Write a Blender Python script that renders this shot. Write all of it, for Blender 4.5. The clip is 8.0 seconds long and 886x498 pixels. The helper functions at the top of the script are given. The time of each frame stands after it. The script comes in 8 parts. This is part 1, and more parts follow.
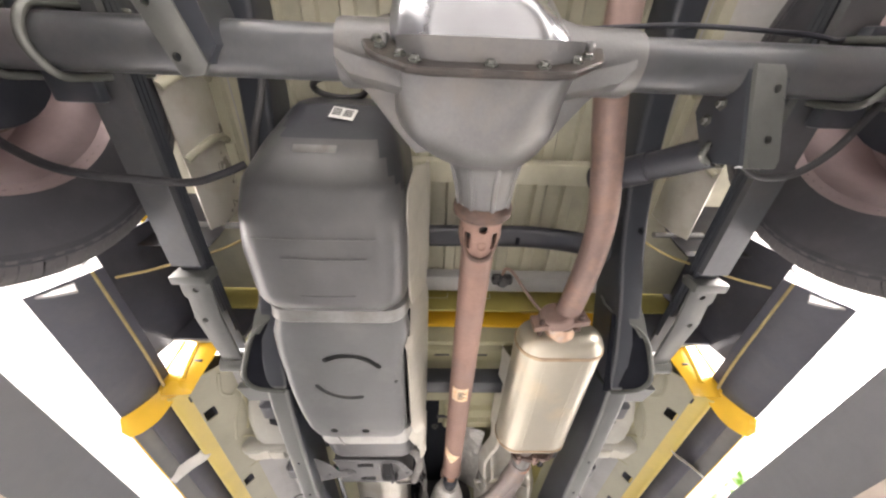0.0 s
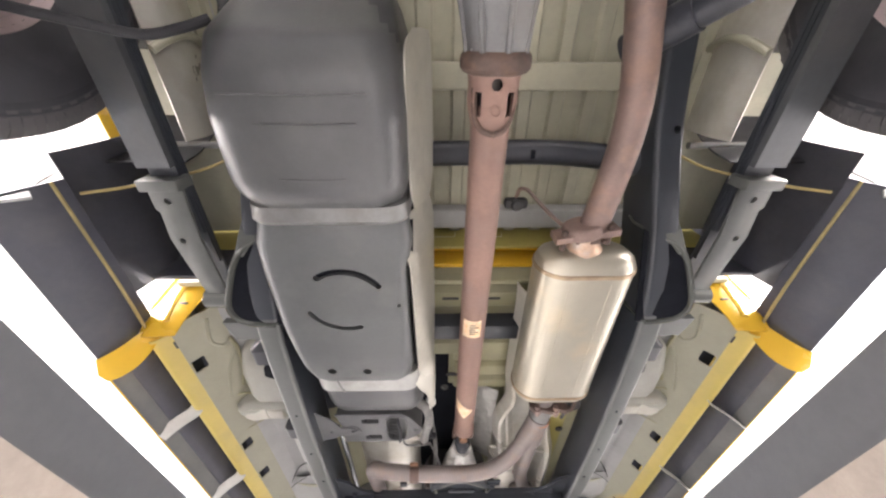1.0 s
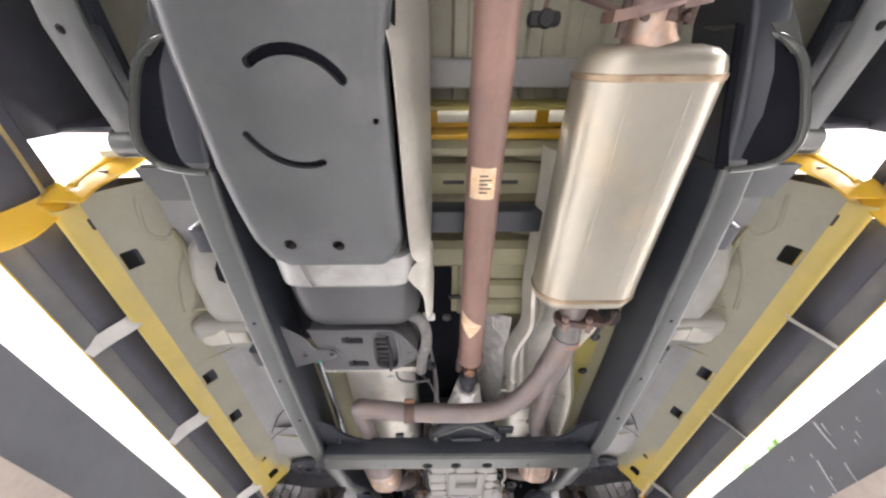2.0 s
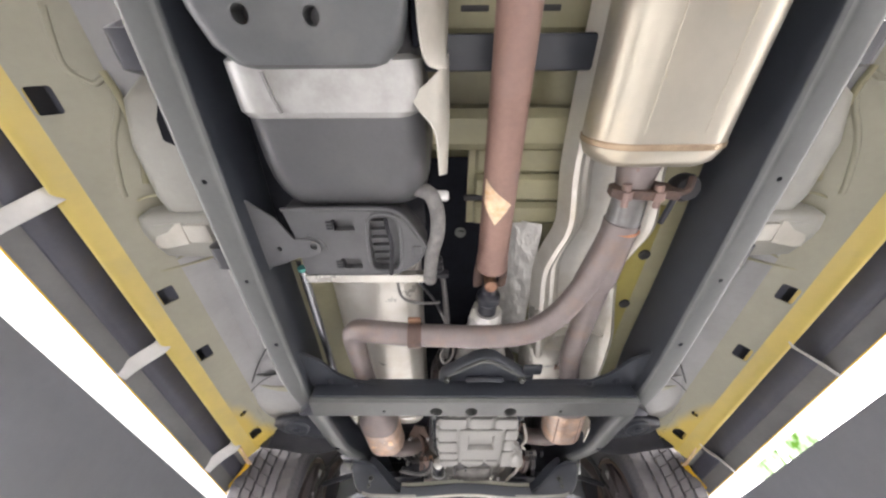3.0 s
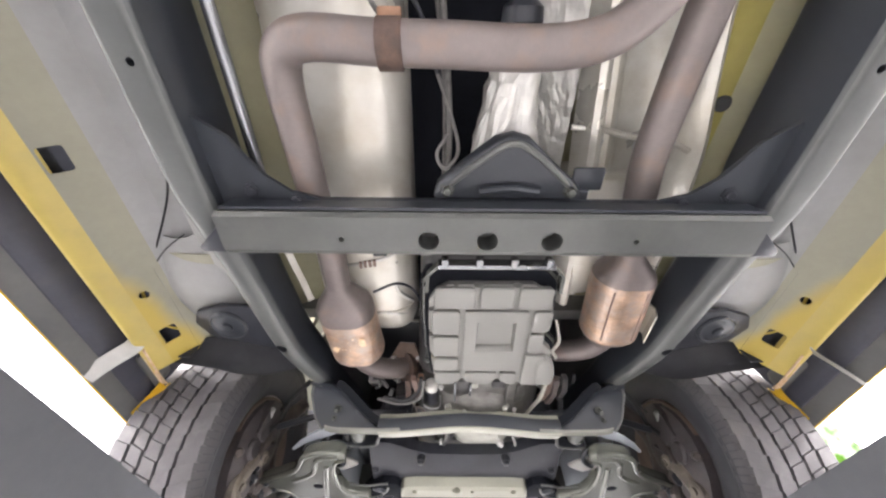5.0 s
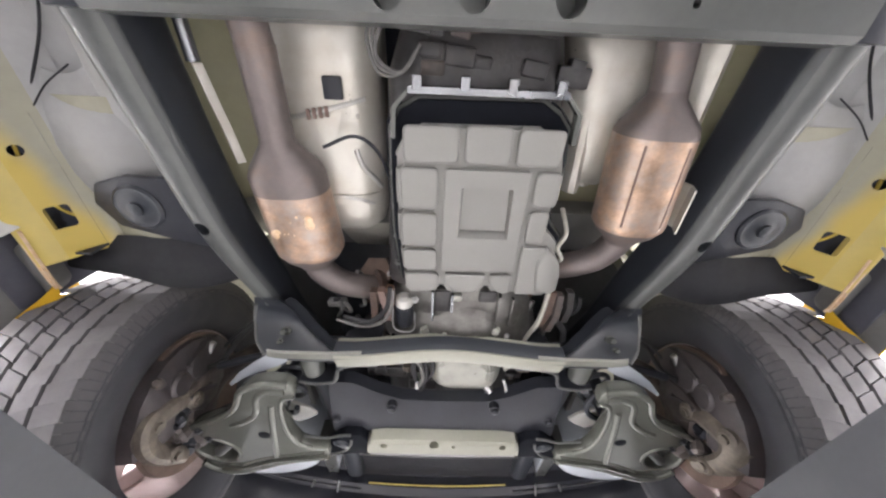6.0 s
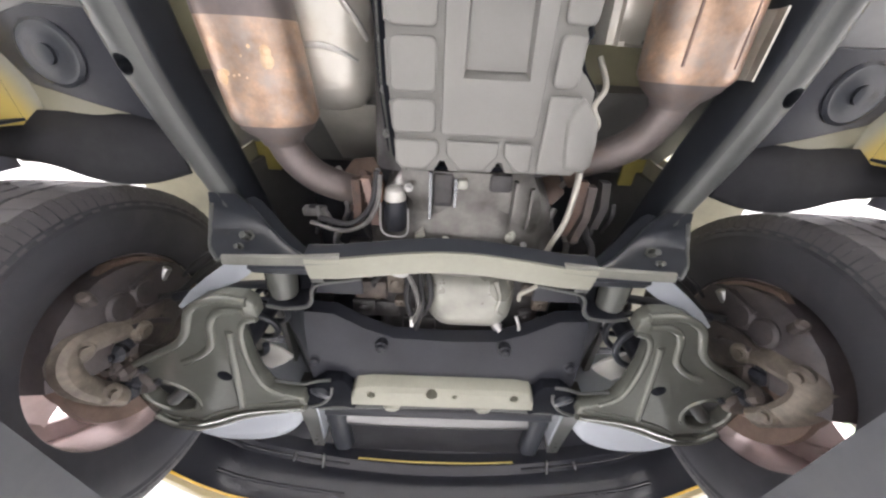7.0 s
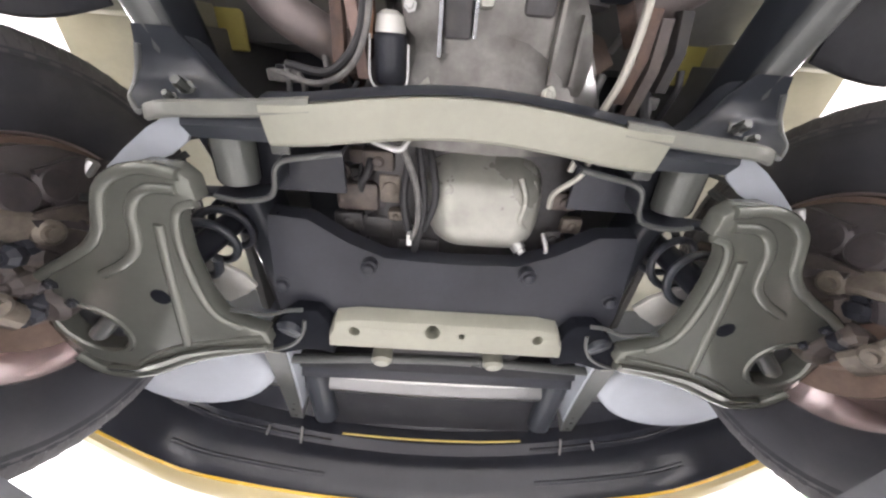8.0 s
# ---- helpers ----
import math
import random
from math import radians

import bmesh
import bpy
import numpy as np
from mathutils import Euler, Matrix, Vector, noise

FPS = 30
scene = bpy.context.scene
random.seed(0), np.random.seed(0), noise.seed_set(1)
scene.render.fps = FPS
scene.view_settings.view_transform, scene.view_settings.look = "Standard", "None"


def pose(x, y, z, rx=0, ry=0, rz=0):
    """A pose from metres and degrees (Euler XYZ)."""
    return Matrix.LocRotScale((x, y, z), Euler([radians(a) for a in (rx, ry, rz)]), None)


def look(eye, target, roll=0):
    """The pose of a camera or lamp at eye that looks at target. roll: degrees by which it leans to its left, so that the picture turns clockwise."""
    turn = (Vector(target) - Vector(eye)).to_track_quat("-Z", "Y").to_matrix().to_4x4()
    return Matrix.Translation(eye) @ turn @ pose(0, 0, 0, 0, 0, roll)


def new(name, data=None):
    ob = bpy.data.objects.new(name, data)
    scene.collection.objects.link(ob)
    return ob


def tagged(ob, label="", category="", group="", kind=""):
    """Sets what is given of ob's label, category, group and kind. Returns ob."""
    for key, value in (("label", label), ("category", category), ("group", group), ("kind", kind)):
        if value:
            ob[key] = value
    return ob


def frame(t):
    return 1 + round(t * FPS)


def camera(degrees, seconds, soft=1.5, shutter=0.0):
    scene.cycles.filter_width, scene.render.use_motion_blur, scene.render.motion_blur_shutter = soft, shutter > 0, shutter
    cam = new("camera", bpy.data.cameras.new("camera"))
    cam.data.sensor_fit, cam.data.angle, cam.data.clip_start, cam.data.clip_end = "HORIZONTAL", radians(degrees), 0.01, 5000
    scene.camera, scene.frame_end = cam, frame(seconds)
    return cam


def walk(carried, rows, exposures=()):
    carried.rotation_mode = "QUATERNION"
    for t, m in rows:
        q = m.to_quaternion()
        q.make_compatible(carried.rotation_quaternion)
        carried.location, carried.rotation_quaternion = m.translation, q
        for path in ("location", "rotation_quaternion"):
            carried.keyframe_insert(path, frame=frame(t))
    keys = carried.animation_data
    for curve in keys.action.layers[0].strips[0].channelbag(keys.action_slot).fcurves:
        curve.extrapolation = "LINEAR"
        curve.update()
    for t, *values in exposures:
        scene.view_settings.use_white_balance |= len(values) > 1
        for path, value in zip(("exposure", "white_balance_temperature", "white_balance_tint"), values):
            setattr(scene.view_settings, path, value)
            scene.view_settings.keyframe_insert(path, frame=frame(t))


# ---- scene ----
cam = camera(108.5, 8.0, soft=2.3)
PATH = [
    (0, (-0.069, 0.047, -0.214), (0.002, 1.084, 1.495), -2.2),
    (0.5, (-0.084, 0.114, -0.224), (-0.016, 1.147, 1.488), -2.7),
    (1, (-0.066, 0.302, -0.235), (-0.031, 1.354, 1.466), -1.9),
    (1.5, (-0.054, 0.535, -0.215), (-0.04, 1.613, 1.47), -1.1),
    (2, (-0.052, 0.723, -0.2), (-0.048, 1.821, 1.471), -0.5),
    (2.2, (-0.062, 0.798, -0.198), (-0.059, 1.898, 1.472), -0.3),
    (3.3, (-0.083, 1.221, -0.178), (-0.107, 2.316, 1.495), 0.9),
    (3.5, (-0.07, 1.29, -0.17), (-0.097, 2.377, 1.509), 1.1),
    (4, (-0.044, 1.437, -0.152), (-0.074, 2.51, 1.535), 1.1),
    (4.5, (-0.071, 1.579, -0.152), (-0.083, 2.649, 1.537), 0.6),
    (4.7, (-0.088, 1.65, -0.144), (-0.098, 2.732, 1.539), 0.6),
    (5.8, (-0.064, 2.037, -0.143), (-0.017, 3.112, 1.542), -0.3),
    (6, (-0.042, 2.111, -0.135), (-0.001, 3.185, 1.551), 0.1),
    (6.5, (-0.008, 2.254, -0.126), (0.028, 3.327, 1.562), 0.6),
    (7, (-0.029, 2.4, -0.125), (0.004, 3.459, 1.571), 0.9),
    (7.5, (-0.047, 2.545, -0.094), (0.001, 3.617, 1.593), 1.1),
    (8, (-0.036, 2.668, -0.083), (0.018, 3.722, 1.616), 1.2),
]
walk(cam, [(t, look(eye, target, roll)) for t, eye, target, roll in PATH], [(0, 0.93, 6880, 13), (2, 0.72, 6400, 13), (3.5, 0.82, 6440, 12), (4.5, 0.92, 6440, 12), (6, 0.68, 6320, 12), (7, 0.72, 6370, 12), (8, 0.86, 6400, 13)])

# ---- world and light ----
world = bpy.data.worlds.new("world")
scene.world = world
world.use_nodes = True
wn = world.node_tree.nodes
wn["Background"].inputs[0].default_value, wn["Background"].inputs[1].default_value = (0.9, 0.95, 1.0, 1), 0.3
for x, power in ((-5.2, 2600), (-2.6, 350), (2.6, 350), (5.2, 2600)):
    tube_light = bpy.data.lights.new("ceiling_tube_light", "AREA")
    tube_light.shape, tube_light.size, tube_light.size_y = "RECTANGLE", 0.3, 14.0
    tube_light.energy, tube_light.color = power, (1.0, 0.96, 0.965)
    ob = new("ceiling_tube_light", tube_light)
    ob.location = (x, 1.5, 2.78)


# ---- builders ----
def mesh_from(bm, name, smooth=30):
    bmesh.ops.recalc_face_normals(bm, faces=bm.faces)
    me = bpy.data.meshes.new(name)
    bm.to_mesh(me)
    bm.free()
    if smooth:
        for p in me.polygons:
            p.use_smooth = True
        me.set_sharp_from_angle(angle=radians(smooth))
    return me


BASE = {}


def thing(name, label, category, base, group="pickup truck underbody"):
    ob = new(name)
    ob.empty_display_size = 0.05
    ob.location = base
    BASE[ob.name] = Matrix.Translation(base).inverted()
    return tagged(ob, label, category, group)


def part(name, bm, material, parent=None, label="", smooth=30):
    ob = new(name, mesh_from(bm, name, smooth))
    ob.data.materials.append(material)
    if parent:
        ob.parent = parent
        ob.matrix_parent_inverse = BASE.get(parent.name, Matrix.Identity(4))
    if label:
        ob["label"] = label
    return ob


def setting(name, bm, material, label, category, smooth=30):
    return tagged(part(name, bm, material, smooth=smooth), label, category, kind="structure")


def cut(ob, cutters):
    """Cut the bmesh cutters out of the mesh of ob."""
    for bm in cutters:
        tool = new("tool", mesh_from(bm, "tool", 0))
        mod = ob.modifiers.new("cut", "BOOLEAN")
        mod.object, mod.operation, mod.solver = tool, "DIFFERENCE", "EXACT"
        deps = bpy.context.evaluated_depsgraph_get()
        me = bpy.data.meshes.new_from_object(ob.evaluated_get(deps))
        ob.modifiers.clear()
        old, ob.data = ob.data, me
        bpy.data.objects.remove(tool)
        bpy.data.meshes.remove(old)
        me.set_sharp_from_angle(angle=radians(30))
    return ob


def bevel(bm, width, segments=2, faces=None):
    if width > 0:
        edges = [e for e in bm.edges if len(e.link_faces) == 2 and e.calc_face_angle(0) > 0.5]
        bmesh.ops.bevel(bm, geom=edges, offset=width, segments=segments, affect="EDGES", profile=0.5, clamp_overlap=True)
    return bm


def box(x0, x1, y0, y1, z0, z1, b=0.004, bm=None, m=None):
    sub = bmesh.new()
    bmesh.ops.create_cube(sub, size=1)
    bmesh.ops.transform(sub, matrix=Matrix.Translation(((x0 + x1) / 2, (y0 + y1) / 2, (z0 + z1) / 2)) @ Matrix.Diagonal((abs(x1 - x0), abs(y1 - y0), abs(z1 - z0), 1)), verts=sub.verts)
    bevel(sub, b)
    if m:
        bmesh.ops.transform(sub, matrix=m, verts=sub.verts)
    return join(bm, sub)


def join(bm, sub):
    if bm is None:
        return sub
    me = bpy.data.meshes.new("tmp")
    sub.to_mesh(me)
    sub.free()
    bm.from_mesh(me)
    bpy.data.meshes.remove(me)
    return bm


def glide(pts, n=6):
    """A smooth line through the points (Catmull-Rom)."""
    p = [Vector(q) for q in pts]
    p = [2 * p[0] - p[1], *p, 2 * p[-1] - p[-2]]
    out = []
    for a, b, c, d in zip(p, p[1:], p[2:], p[3:]):
        for i in range(n):
            t = i / n
            out.append(0.5 * (2 * b + (c - a) * t + (2 * a - 5 * b + 4 * c - d) * t * t + (3 * b - a - 3 * c + d) * t ** 3))
    return out + [p[-2]]


def loft(rings, caps=True, bm=None):
    sub = bmesh.new()
    vs = [[sub.verts.new(p) for p in ring] for ring in rings]
    n = len(vs[0])
    for a, b in zip(vs, vs[1:]):
        for i in range(n):
            sub.faces.new((a[i], a[(i + 1) % n], b[(i + 1) % n], b[i]))
    if caps:
        sub.faces.new(vs[0][::-1])
        sub.faces.new(vs[-1])
    return join(bm, sub)


def pipe(pts, r, n=6, seg=16, bm=None, flat=1.0):
    """A round pipe along a smooth line; r is a number or a function of 0..1."""
    line = glide(pts, n) if n > 1 else [Vector(p) for p in pts]
    rings, up = [], None
    for i, p in enumerate(line):
        d = (line[min(i + 1, len(line) - 1)] - line[max(i - 1, 0)]).normalized()
        if up is None:
            up = d.orthogonal().normalized()
        up = (up - d * up.dot(d)).normalized()
        side = d.cross(up)
        rad = r(i / (len(line) - 1)) if callable(r) else r
        rings.append([p + rad * (math.cos(a) * up + math.sin(a) * flat * side) for a in (2 * math.pi * k / seg for k in range(seg))])
    return loft(rings, True, bm)


def lathe(origin, axis, profile, seg=32, bm=None, squash=1.0, up=None, ring=False):
    """Turn a profile of (radius, height along axis) round an axis."""
    o, d = Vector(origin), Vector(axis).normalized()
    u = Vector(up).normalized() if up else d.orthogonal().normalized()
    v = d.cross(u)
    rings = [[o + d * h + max(r, 1e-4) * (math.cos(a) * u + squash * math.sin(a) * v) for a in (2 * math.pi * k / seg for k in range(seg))] for r, h in (list(profile) + [profile[0]] if ring else profile)]
    return loft(rings, not ring, bm)


def rounded(w, h, r, n=5):
    """A rounded rectangle round the origin, as 2D points."""
    out = []
    r = min(r, w / 2 - 1e-4, h / 2 - 1e-4)
    for k, (sx, sy) in enumerate(((1, 1), (-1, 1), (-1, -1), (1, -1))):
        for i in range(n + 1):
            a = math.pi / 2 * (k + i / n)
            out.append((sx * (w / 2 - r) + r * math.cos(a), sy * (h / 2 - r) + r * math.sin(a)))
    return out


def along_y(sections, n=5, bm=None):
    """Loft of rounded rectangles (y, x centre, z centre, width, height, radius)."""
    return loft([[Vector((cx + a, y, cz + b)) for a, b in rounded(w, h, r, n)] for y, cx, cz, w, h, r in sections], True, bm)


def plate(outline, z, thick, b=0.003, bm=None, m=None):
    """A flat plate with a 2D outline (x, y), its underside at z."""
    sub = bmesh.new()
    f = sub.faces.new([sub.verts.new((x, y, z)) for x, y in outline])
    up = bmesh.ops.extrude_face_region(sub, geom=[f])["geom"]
    bmesh.ops.translate(sub, vec=(0, 0, thick), verts=[v for v in up if isinstance(v, bmesh.types.BMVert)])
    bevel(sub, b)
    if m:
        bmesh.ops.transform(sub, matrix=m, verts=sub.verts)
    return join(bm, sub)


def beam(path, w, h, b=0.006, bm=None):
    """A box-section beam: path of (x, y, z of the underside), swept in y with width w and height h."""
    rings = []
    for i, q in enumerate(path):
        x, y, z = q[:3]
        ww = q[3] if len(q) > 3 else w
        hh = q[4] if len(q) > 4 else h
        rings.append([Vector((x - ww / 2, y, z)), Vector((x + ww / 2, y, z)), Vector((x + ww / 2, y, z + hh)), Vector((x - ww / 2, y, z + hh))])
    return join(bm, bevel(loft(rings), b))


def bolt(p, axis=(0, 0, -1), r=0.009, h=0.008, bm=None):
    return lathe(p, axis, [(r * 1.5, -0.001), (r * 1.5, 0.0015), (r, 0.002), (r, h * 0.8), (r * 0.8, h)], 6, bm)


def disc(p, axis, r, h, seg=20, bm=None):
    return lathe(p, axis, [(r, 0), (r, h)], seg, bm)


# ---- materials ----
def mat(name, color, rough=0.5, metal=0.0, vary=0.15, scale=6.0, bump=0.1, fine=120.0, dirt=None, dirt_amount=0.4, spec=0.5, rough_vary=0.15, coat=0.0):
    m = bpy.data.materials.new(name)
    m.use_nodes = True
    nt = m.node_tree
    b = nt.nodes["Principled BSDF"]
    tc = nt.nodes.new("ShaderNodeTexCoord")

    def noise_tex(s, detail, rough_):
        t = nt.nodes.new("ShaderNodeTexNoise")
        t.inputs["Scale"].default_value, t.inputs["Detail"].default_value, t.inputs["Roughness"].default_value = s, detail, rough_
        nt.links.new(tc.outputs["Object"], t.inputs["Vector"])
        return t

    big, small = noise_tex(scale, 5, 0.6), noise_tex(fine, 4, 0.65)
    ramp = nt.nodes.new("ShaderNodeValToRGB")
    c = Vector(color)
    ramp.color_ramp.elements[0].position, ramp.color_ramp.elements[1].position = 0.3, 0.7
    ramp.color_ramp.elements[0].color = (*(c * (1 - vary)), 1)
    ramp.color_ramp.elements[1].color = (*(c * (1 + vary)), 1)
    nt.links.new(big.outputs["Fac"], ramp.inputs["Fac"])
    last = ramp.outputs["Color"]
    mix = nt.nodes.new("ShaderNodeMix")
    mix.data_type, mix.blend_type = "RGBA", "MULTIPLY"
    mix.inputs["Factor"].default_value = 0.5
    spread = nt.nodes.new("ShaderNodeMapRange")
    spread.inputs["To Min"].default_value, spread.inputs["To Max"].default_value = 1 - vary * 1.5, 1 + vary * 1.5
    nt.links.new(small.outputs["Fac"], spread.inputs["Value"])
    nt.links.new(last, mix.inputs["A"])
    nt.links.new(spread.outputs["Result"], mix.inputs["B"])
    last = mix.outputs["Result"]
    if dirt:
        patch = noise_tex(scale * 1.7, 5, 0.6)
        edge = nt.nodes.new("ShaderNodeMapRange")
        edge.inputs["From Min"].default_value, edge.inputs["From Max"].default_value = 0.58 - dirt_amount * 0.25, 0.82 - dirt_amount * 0.1
        nt.links.new(patch.outputs["Fac"], edge.inputs["Value"])
        over = nt.nodes.new("ShaderNodeMix")
        over.data_type = "RGBA"
        over.inputs["B"].default_value = (*dirt, 1)
        nt.links.new(edge.outputs["Result"], over.inputs["Factor"])
        nt.links.new(last, over.inputs["A"])
        last = over.outputs["Result"]
    nt.links.new(last, b.inputs["Base Color"])
    rr = nt.nodes.new("ShaderNodeMapRange")
    rr.inputs["To Min"].default_value, rr.inputs["To Max"].default_value = max(0.03, rough - rough_vary), min(1, rough + rough_vary)
    nt.links.new(big.outputs["Fac"], rr.inputs["Value"])
    nt.links.new(rr.outputs["Result"], b.inputs["Roughness"])
    b.inputs["Metallic"].default_value = metal
    b.inputs["Specular IOR Level"].default_value = spec
    b.inputs["Coat Weight"].default_value = coat
    if bump:
        bp = nt.nodes.new("ShaderNodeBump")
        bp.inputs["Strength"].default_value, bp.inputs["Distance"].default_value = bump, 0.002
        nt.links.new(small.outputs["Fac"], bp.inputs["Height"])
        nt.links.new(bp.outputs["Normal"], b.inputs["Normal"])
    return m


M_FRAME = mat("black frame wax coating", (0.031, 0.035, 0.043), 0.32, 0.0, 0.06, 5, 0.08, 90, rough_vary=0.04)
# Mid tone for rail edges, with part of the light put into the colour.
M_FLANK = mat("half-lit black frame wax, light painted in", (0.066, 0.070, 0.071), 0.34, 0.0, 0.10, 5, 0.08, 90, rough_vary=0.04)
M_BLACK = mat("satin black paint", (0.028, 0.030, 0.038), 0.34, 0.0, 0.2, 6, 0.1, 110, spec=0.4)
M_AXLE = mat("grey painted axle steel", (0.086, 0.090, 0.096), 0.33, 0.3, 0.2, 5, 0.12, 70, (0.11, 0.107, 0.106), 0.3)
M_CAST = mat("grey cast iron", (0.135, 0.136, 0.137), 0.42, 0.35, 0.2, 8, 0.35, 160, (0.16, 0.148, 0.135), 0.45)
M_COVER = mat("bright pressed steel cover", (0.30, 0.31, 0.325), 0.26, 0.85, 0.12, 6, 0.05, 60, (0.3, 0.29, 0.28), 0.25)
M_TANK = mat("dark grey tank plastic", (0.066, 0.067, 0.070), 0.34, 0.0, 0.15, 4, 0.15, 140, (0.085, 0.086, 0.087), 0.35)
M_SKID = mat("grey skid plate steel", (0.088, 0.092, 0.094), 0.40, 0.2, 0.12, 4, 0.12, 120, (0.12, 0.122, 0.12), 0.3)
M_CANISTER = mat("grey canister plastic", (0.088, 0.089, 0.092), 0.40, 0.0, 0.15, 5, 0.15, 120, (0.11, 0.11, 0.11), 0.35)
M_STRAP = mat("galvanised strap", (0.19, 0.192, 0.19), 0.42, 0.5, 0.2, 9, 0.12, 90, (0.14, 0.13, 0.12), 0.5)
M_GALV = mat("bright galvanised strap", (0.36, 0.36, 0.345), 0.40, 0.45, 0.15, 9, 0.12, 70, (0.25, 0.245, 0.23), 0.5)
M_SHEET = mat("cream coated heat shield sheet", (0.47, 0.455, 0.40), 0.42, 0.3, 0.12, 6, 0.1, 70, (0.36, 0.35, 0.31), 0.35)
M_RUST = mat("brown rusted pipe steel", (0.22, 0.155, 0.135), 0.55, 0.35, 0.2, 7, 0.25, 110, (0.33, 0.21, 0.15), 0.35)
M_SHAFT = mat("rust brown driveshaft tube", (0.24, 0.15, 0.12), 0.55, 0.3, 0.2, 6, 0.2, 90, (0.22, 0.15, 0.13), 0.4)
M_RUSTY = mat("flaky rust", (0.088, 0.060, 0.050), 0.65, 0.25, 0.35, 20, 0.5, 140, (0.15, 0.09, 0.062), 0.45)
M_MUFF = mat("aluminised muffler steel", (0.45, 0.42, 0.345), 0.36, 0.7, 0.08, 3, 0.05, 50, (0.55, 0.47, 0.33), 0.2)
M_SEAM = mat("straw tinted weld seam", (0.38, 0.29, 0.19), 0.4, 0.6, 0.2, 12, 0.1, 90, (0.24, 0.16, 0.11), 0.4)
M_CAT = mat("heat tinted bronze steel", (0.52, 0.36, 0.255), 0.40, 0.6, 0.4, 16, 0.22, 90, (0.42, 0.37, 0.34), 0.75)
M_GREYPIPE = mat("grey weathered exhaust steel", (0.21, 0.18, 0.172), 0.5, 0.5, 0.15, 8, 0.15, 90, (0.26, 0.19, 0.15), 0.3)
M_FOIL = mat("silver aluminium heat shield", (0.64, 0.62, 0.56), 0.31, 0.42, 0.10, 5, 0.35, 22, (0.52, 0.475, 0.39), 0.45)
M_CRUMPLE = mat("crumpled aluminium foil", (0.62, 0.61, 0.58), 0.42, 0.7, 0.1, 30, 0.6, 60)
M_YELLOW = mat("bright yellow body paint", (0.76, 0.46, 0.035), 0.26, 0.0, 0.06, 3, 0.03, 40, coat=0.4)
# Body yellow made paler, so the colour carries light from the floor.
M_LIP = mat("bumper yellow paled by painted floor light", (0.52, 0.42, 0.20), 0.4, 0.0, 0.08, 4, 0.04, 50)
M_OLIVE = mat("pale yellow overspray on grey primer", (0.345, 0.325, 0.20), 0.5, 0.0, 0.12, 3, 0.1, 60, (0.30, 0.29, 0.21), 0.5)
M_PRIMER = mat("pale grey primer", (0.365, 0.365, 0.358), 0.42, 0.0, 0.12, 3, 0.08, 60, (0.31, 0.31, 0.29), 0.5)
M_MOUNT = mat("olive grey primer", (0.325, 0.322, 0.285), 0.45, 0.0, 0.12, 4, 0.08, 60, (0.26, 0.258, 0.225), 0.45)
M_CREAM = mat("cream bed underside paint", (0.40, 0.385, 0.29), 0.5, 0.0, 0.1, 4, 0.08, 60, (0.30, 0.29, 0.23), 0.4)
M_SKIRT = mat("navy charcoal plastic", (0.050, 0.051, 0.064), 0.40, 0.0, 0.2, 5, 0.15, 80, (0.072, 0.072, 0.08), 0.4)
M_PANEL = mat("grey skirt panel plastic", (0.150, 0.148, 0.140), 0.42, 0.0, 0.15, 4, 0.12, 80, (0.11, 0.11, 0.108), 0.45)
M_FOLD = mat("navy grey moulded plastic", (0.062, 0.064, 0.084), 0.42, 0.0, 0.15, 5, 0.15, 80, (0.082, 0.083, 0.098), 0.4)
M_LINER = mat("dark grey wheel liner", (0.026, 0.026, 0.030), 0.6, 0.0, 0.2, 5, 0.15, 80, (0.042, 0.042, 0.044), 0.4, spec=0.25)
M_PAN = mat("grey aluminium transmission pan", (0.25, 0.246, 0.232), 0.5, 0.3, 0.06, 4, 0.15, 150)
M_ALU = mat("grimy cast aluminium", (0.185, 0.180, 0.168), 0.32, 0.6, 0.3, 9, 0.4, 50, (0.085, 0.08, 0.072), 0.8)
M_OIL = mat("pale grey oil pan paint", (0.40, 0.40, 0.355), 0.3, 0.35, 0.15, 7, 0.25, 30, (0.27, 0.27, 0.235), 0.6)
M_ENGINE = mat("dark engine block", (0.052, 0.050, 0.051), 0.38, 0.2, 0.4, 14, 0.4, 90, (0.06, 0.055, 0.05), 0.4)
M_RUBBER = mat("dusty tyre rubber", (0.040, 0.040, 0.047), 0.55, 0.0, 0.12, 6, 0.12, 160, (0.062, 0.060, 0.066), 0.45)
M_SHOULDER = mat("grey worn tyre shoulder", (0.088, 0.084, 0.088), 0.7, 0.0, 0.12, 7, 0.15, 160, (0.07, 0.068, 0.072), 0.5)
M_TREAD = mat("grey worn tyre tread", (0.130, 0.123, 0.127), 0.75, 0.0, 0.15, 8, 0.2, 160, (0.18, 0.172, 0.173), 0.4)
M_RIM = mat("pinkish dusty wheel barrel", (0.56, 0.47, 0.46), 0.36, 0.4, 0.12, 5, 0.08, 60, (0.42, 0.34, 0.32), 0.4)
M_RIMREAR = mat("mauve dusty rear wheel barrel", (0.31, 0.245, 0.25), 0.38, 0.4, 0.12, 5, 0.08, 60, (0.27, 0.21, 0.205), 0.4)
M_ROTOR = mat("rust filmed brake shield", (0.19, 0.135, 0.108), 0.5, 0.2, 0.25, 9, 0.2, 90, (0.12, 0.085, 0.065), 0.5)
M_KNUCKLE = mat("brown grey cast knuckle", (0.085, 0.072, 0.068), 0.5, 0.25, 0.35, 12, 0.4, 110, (0.16, 0.13, 0.105), 0.5)
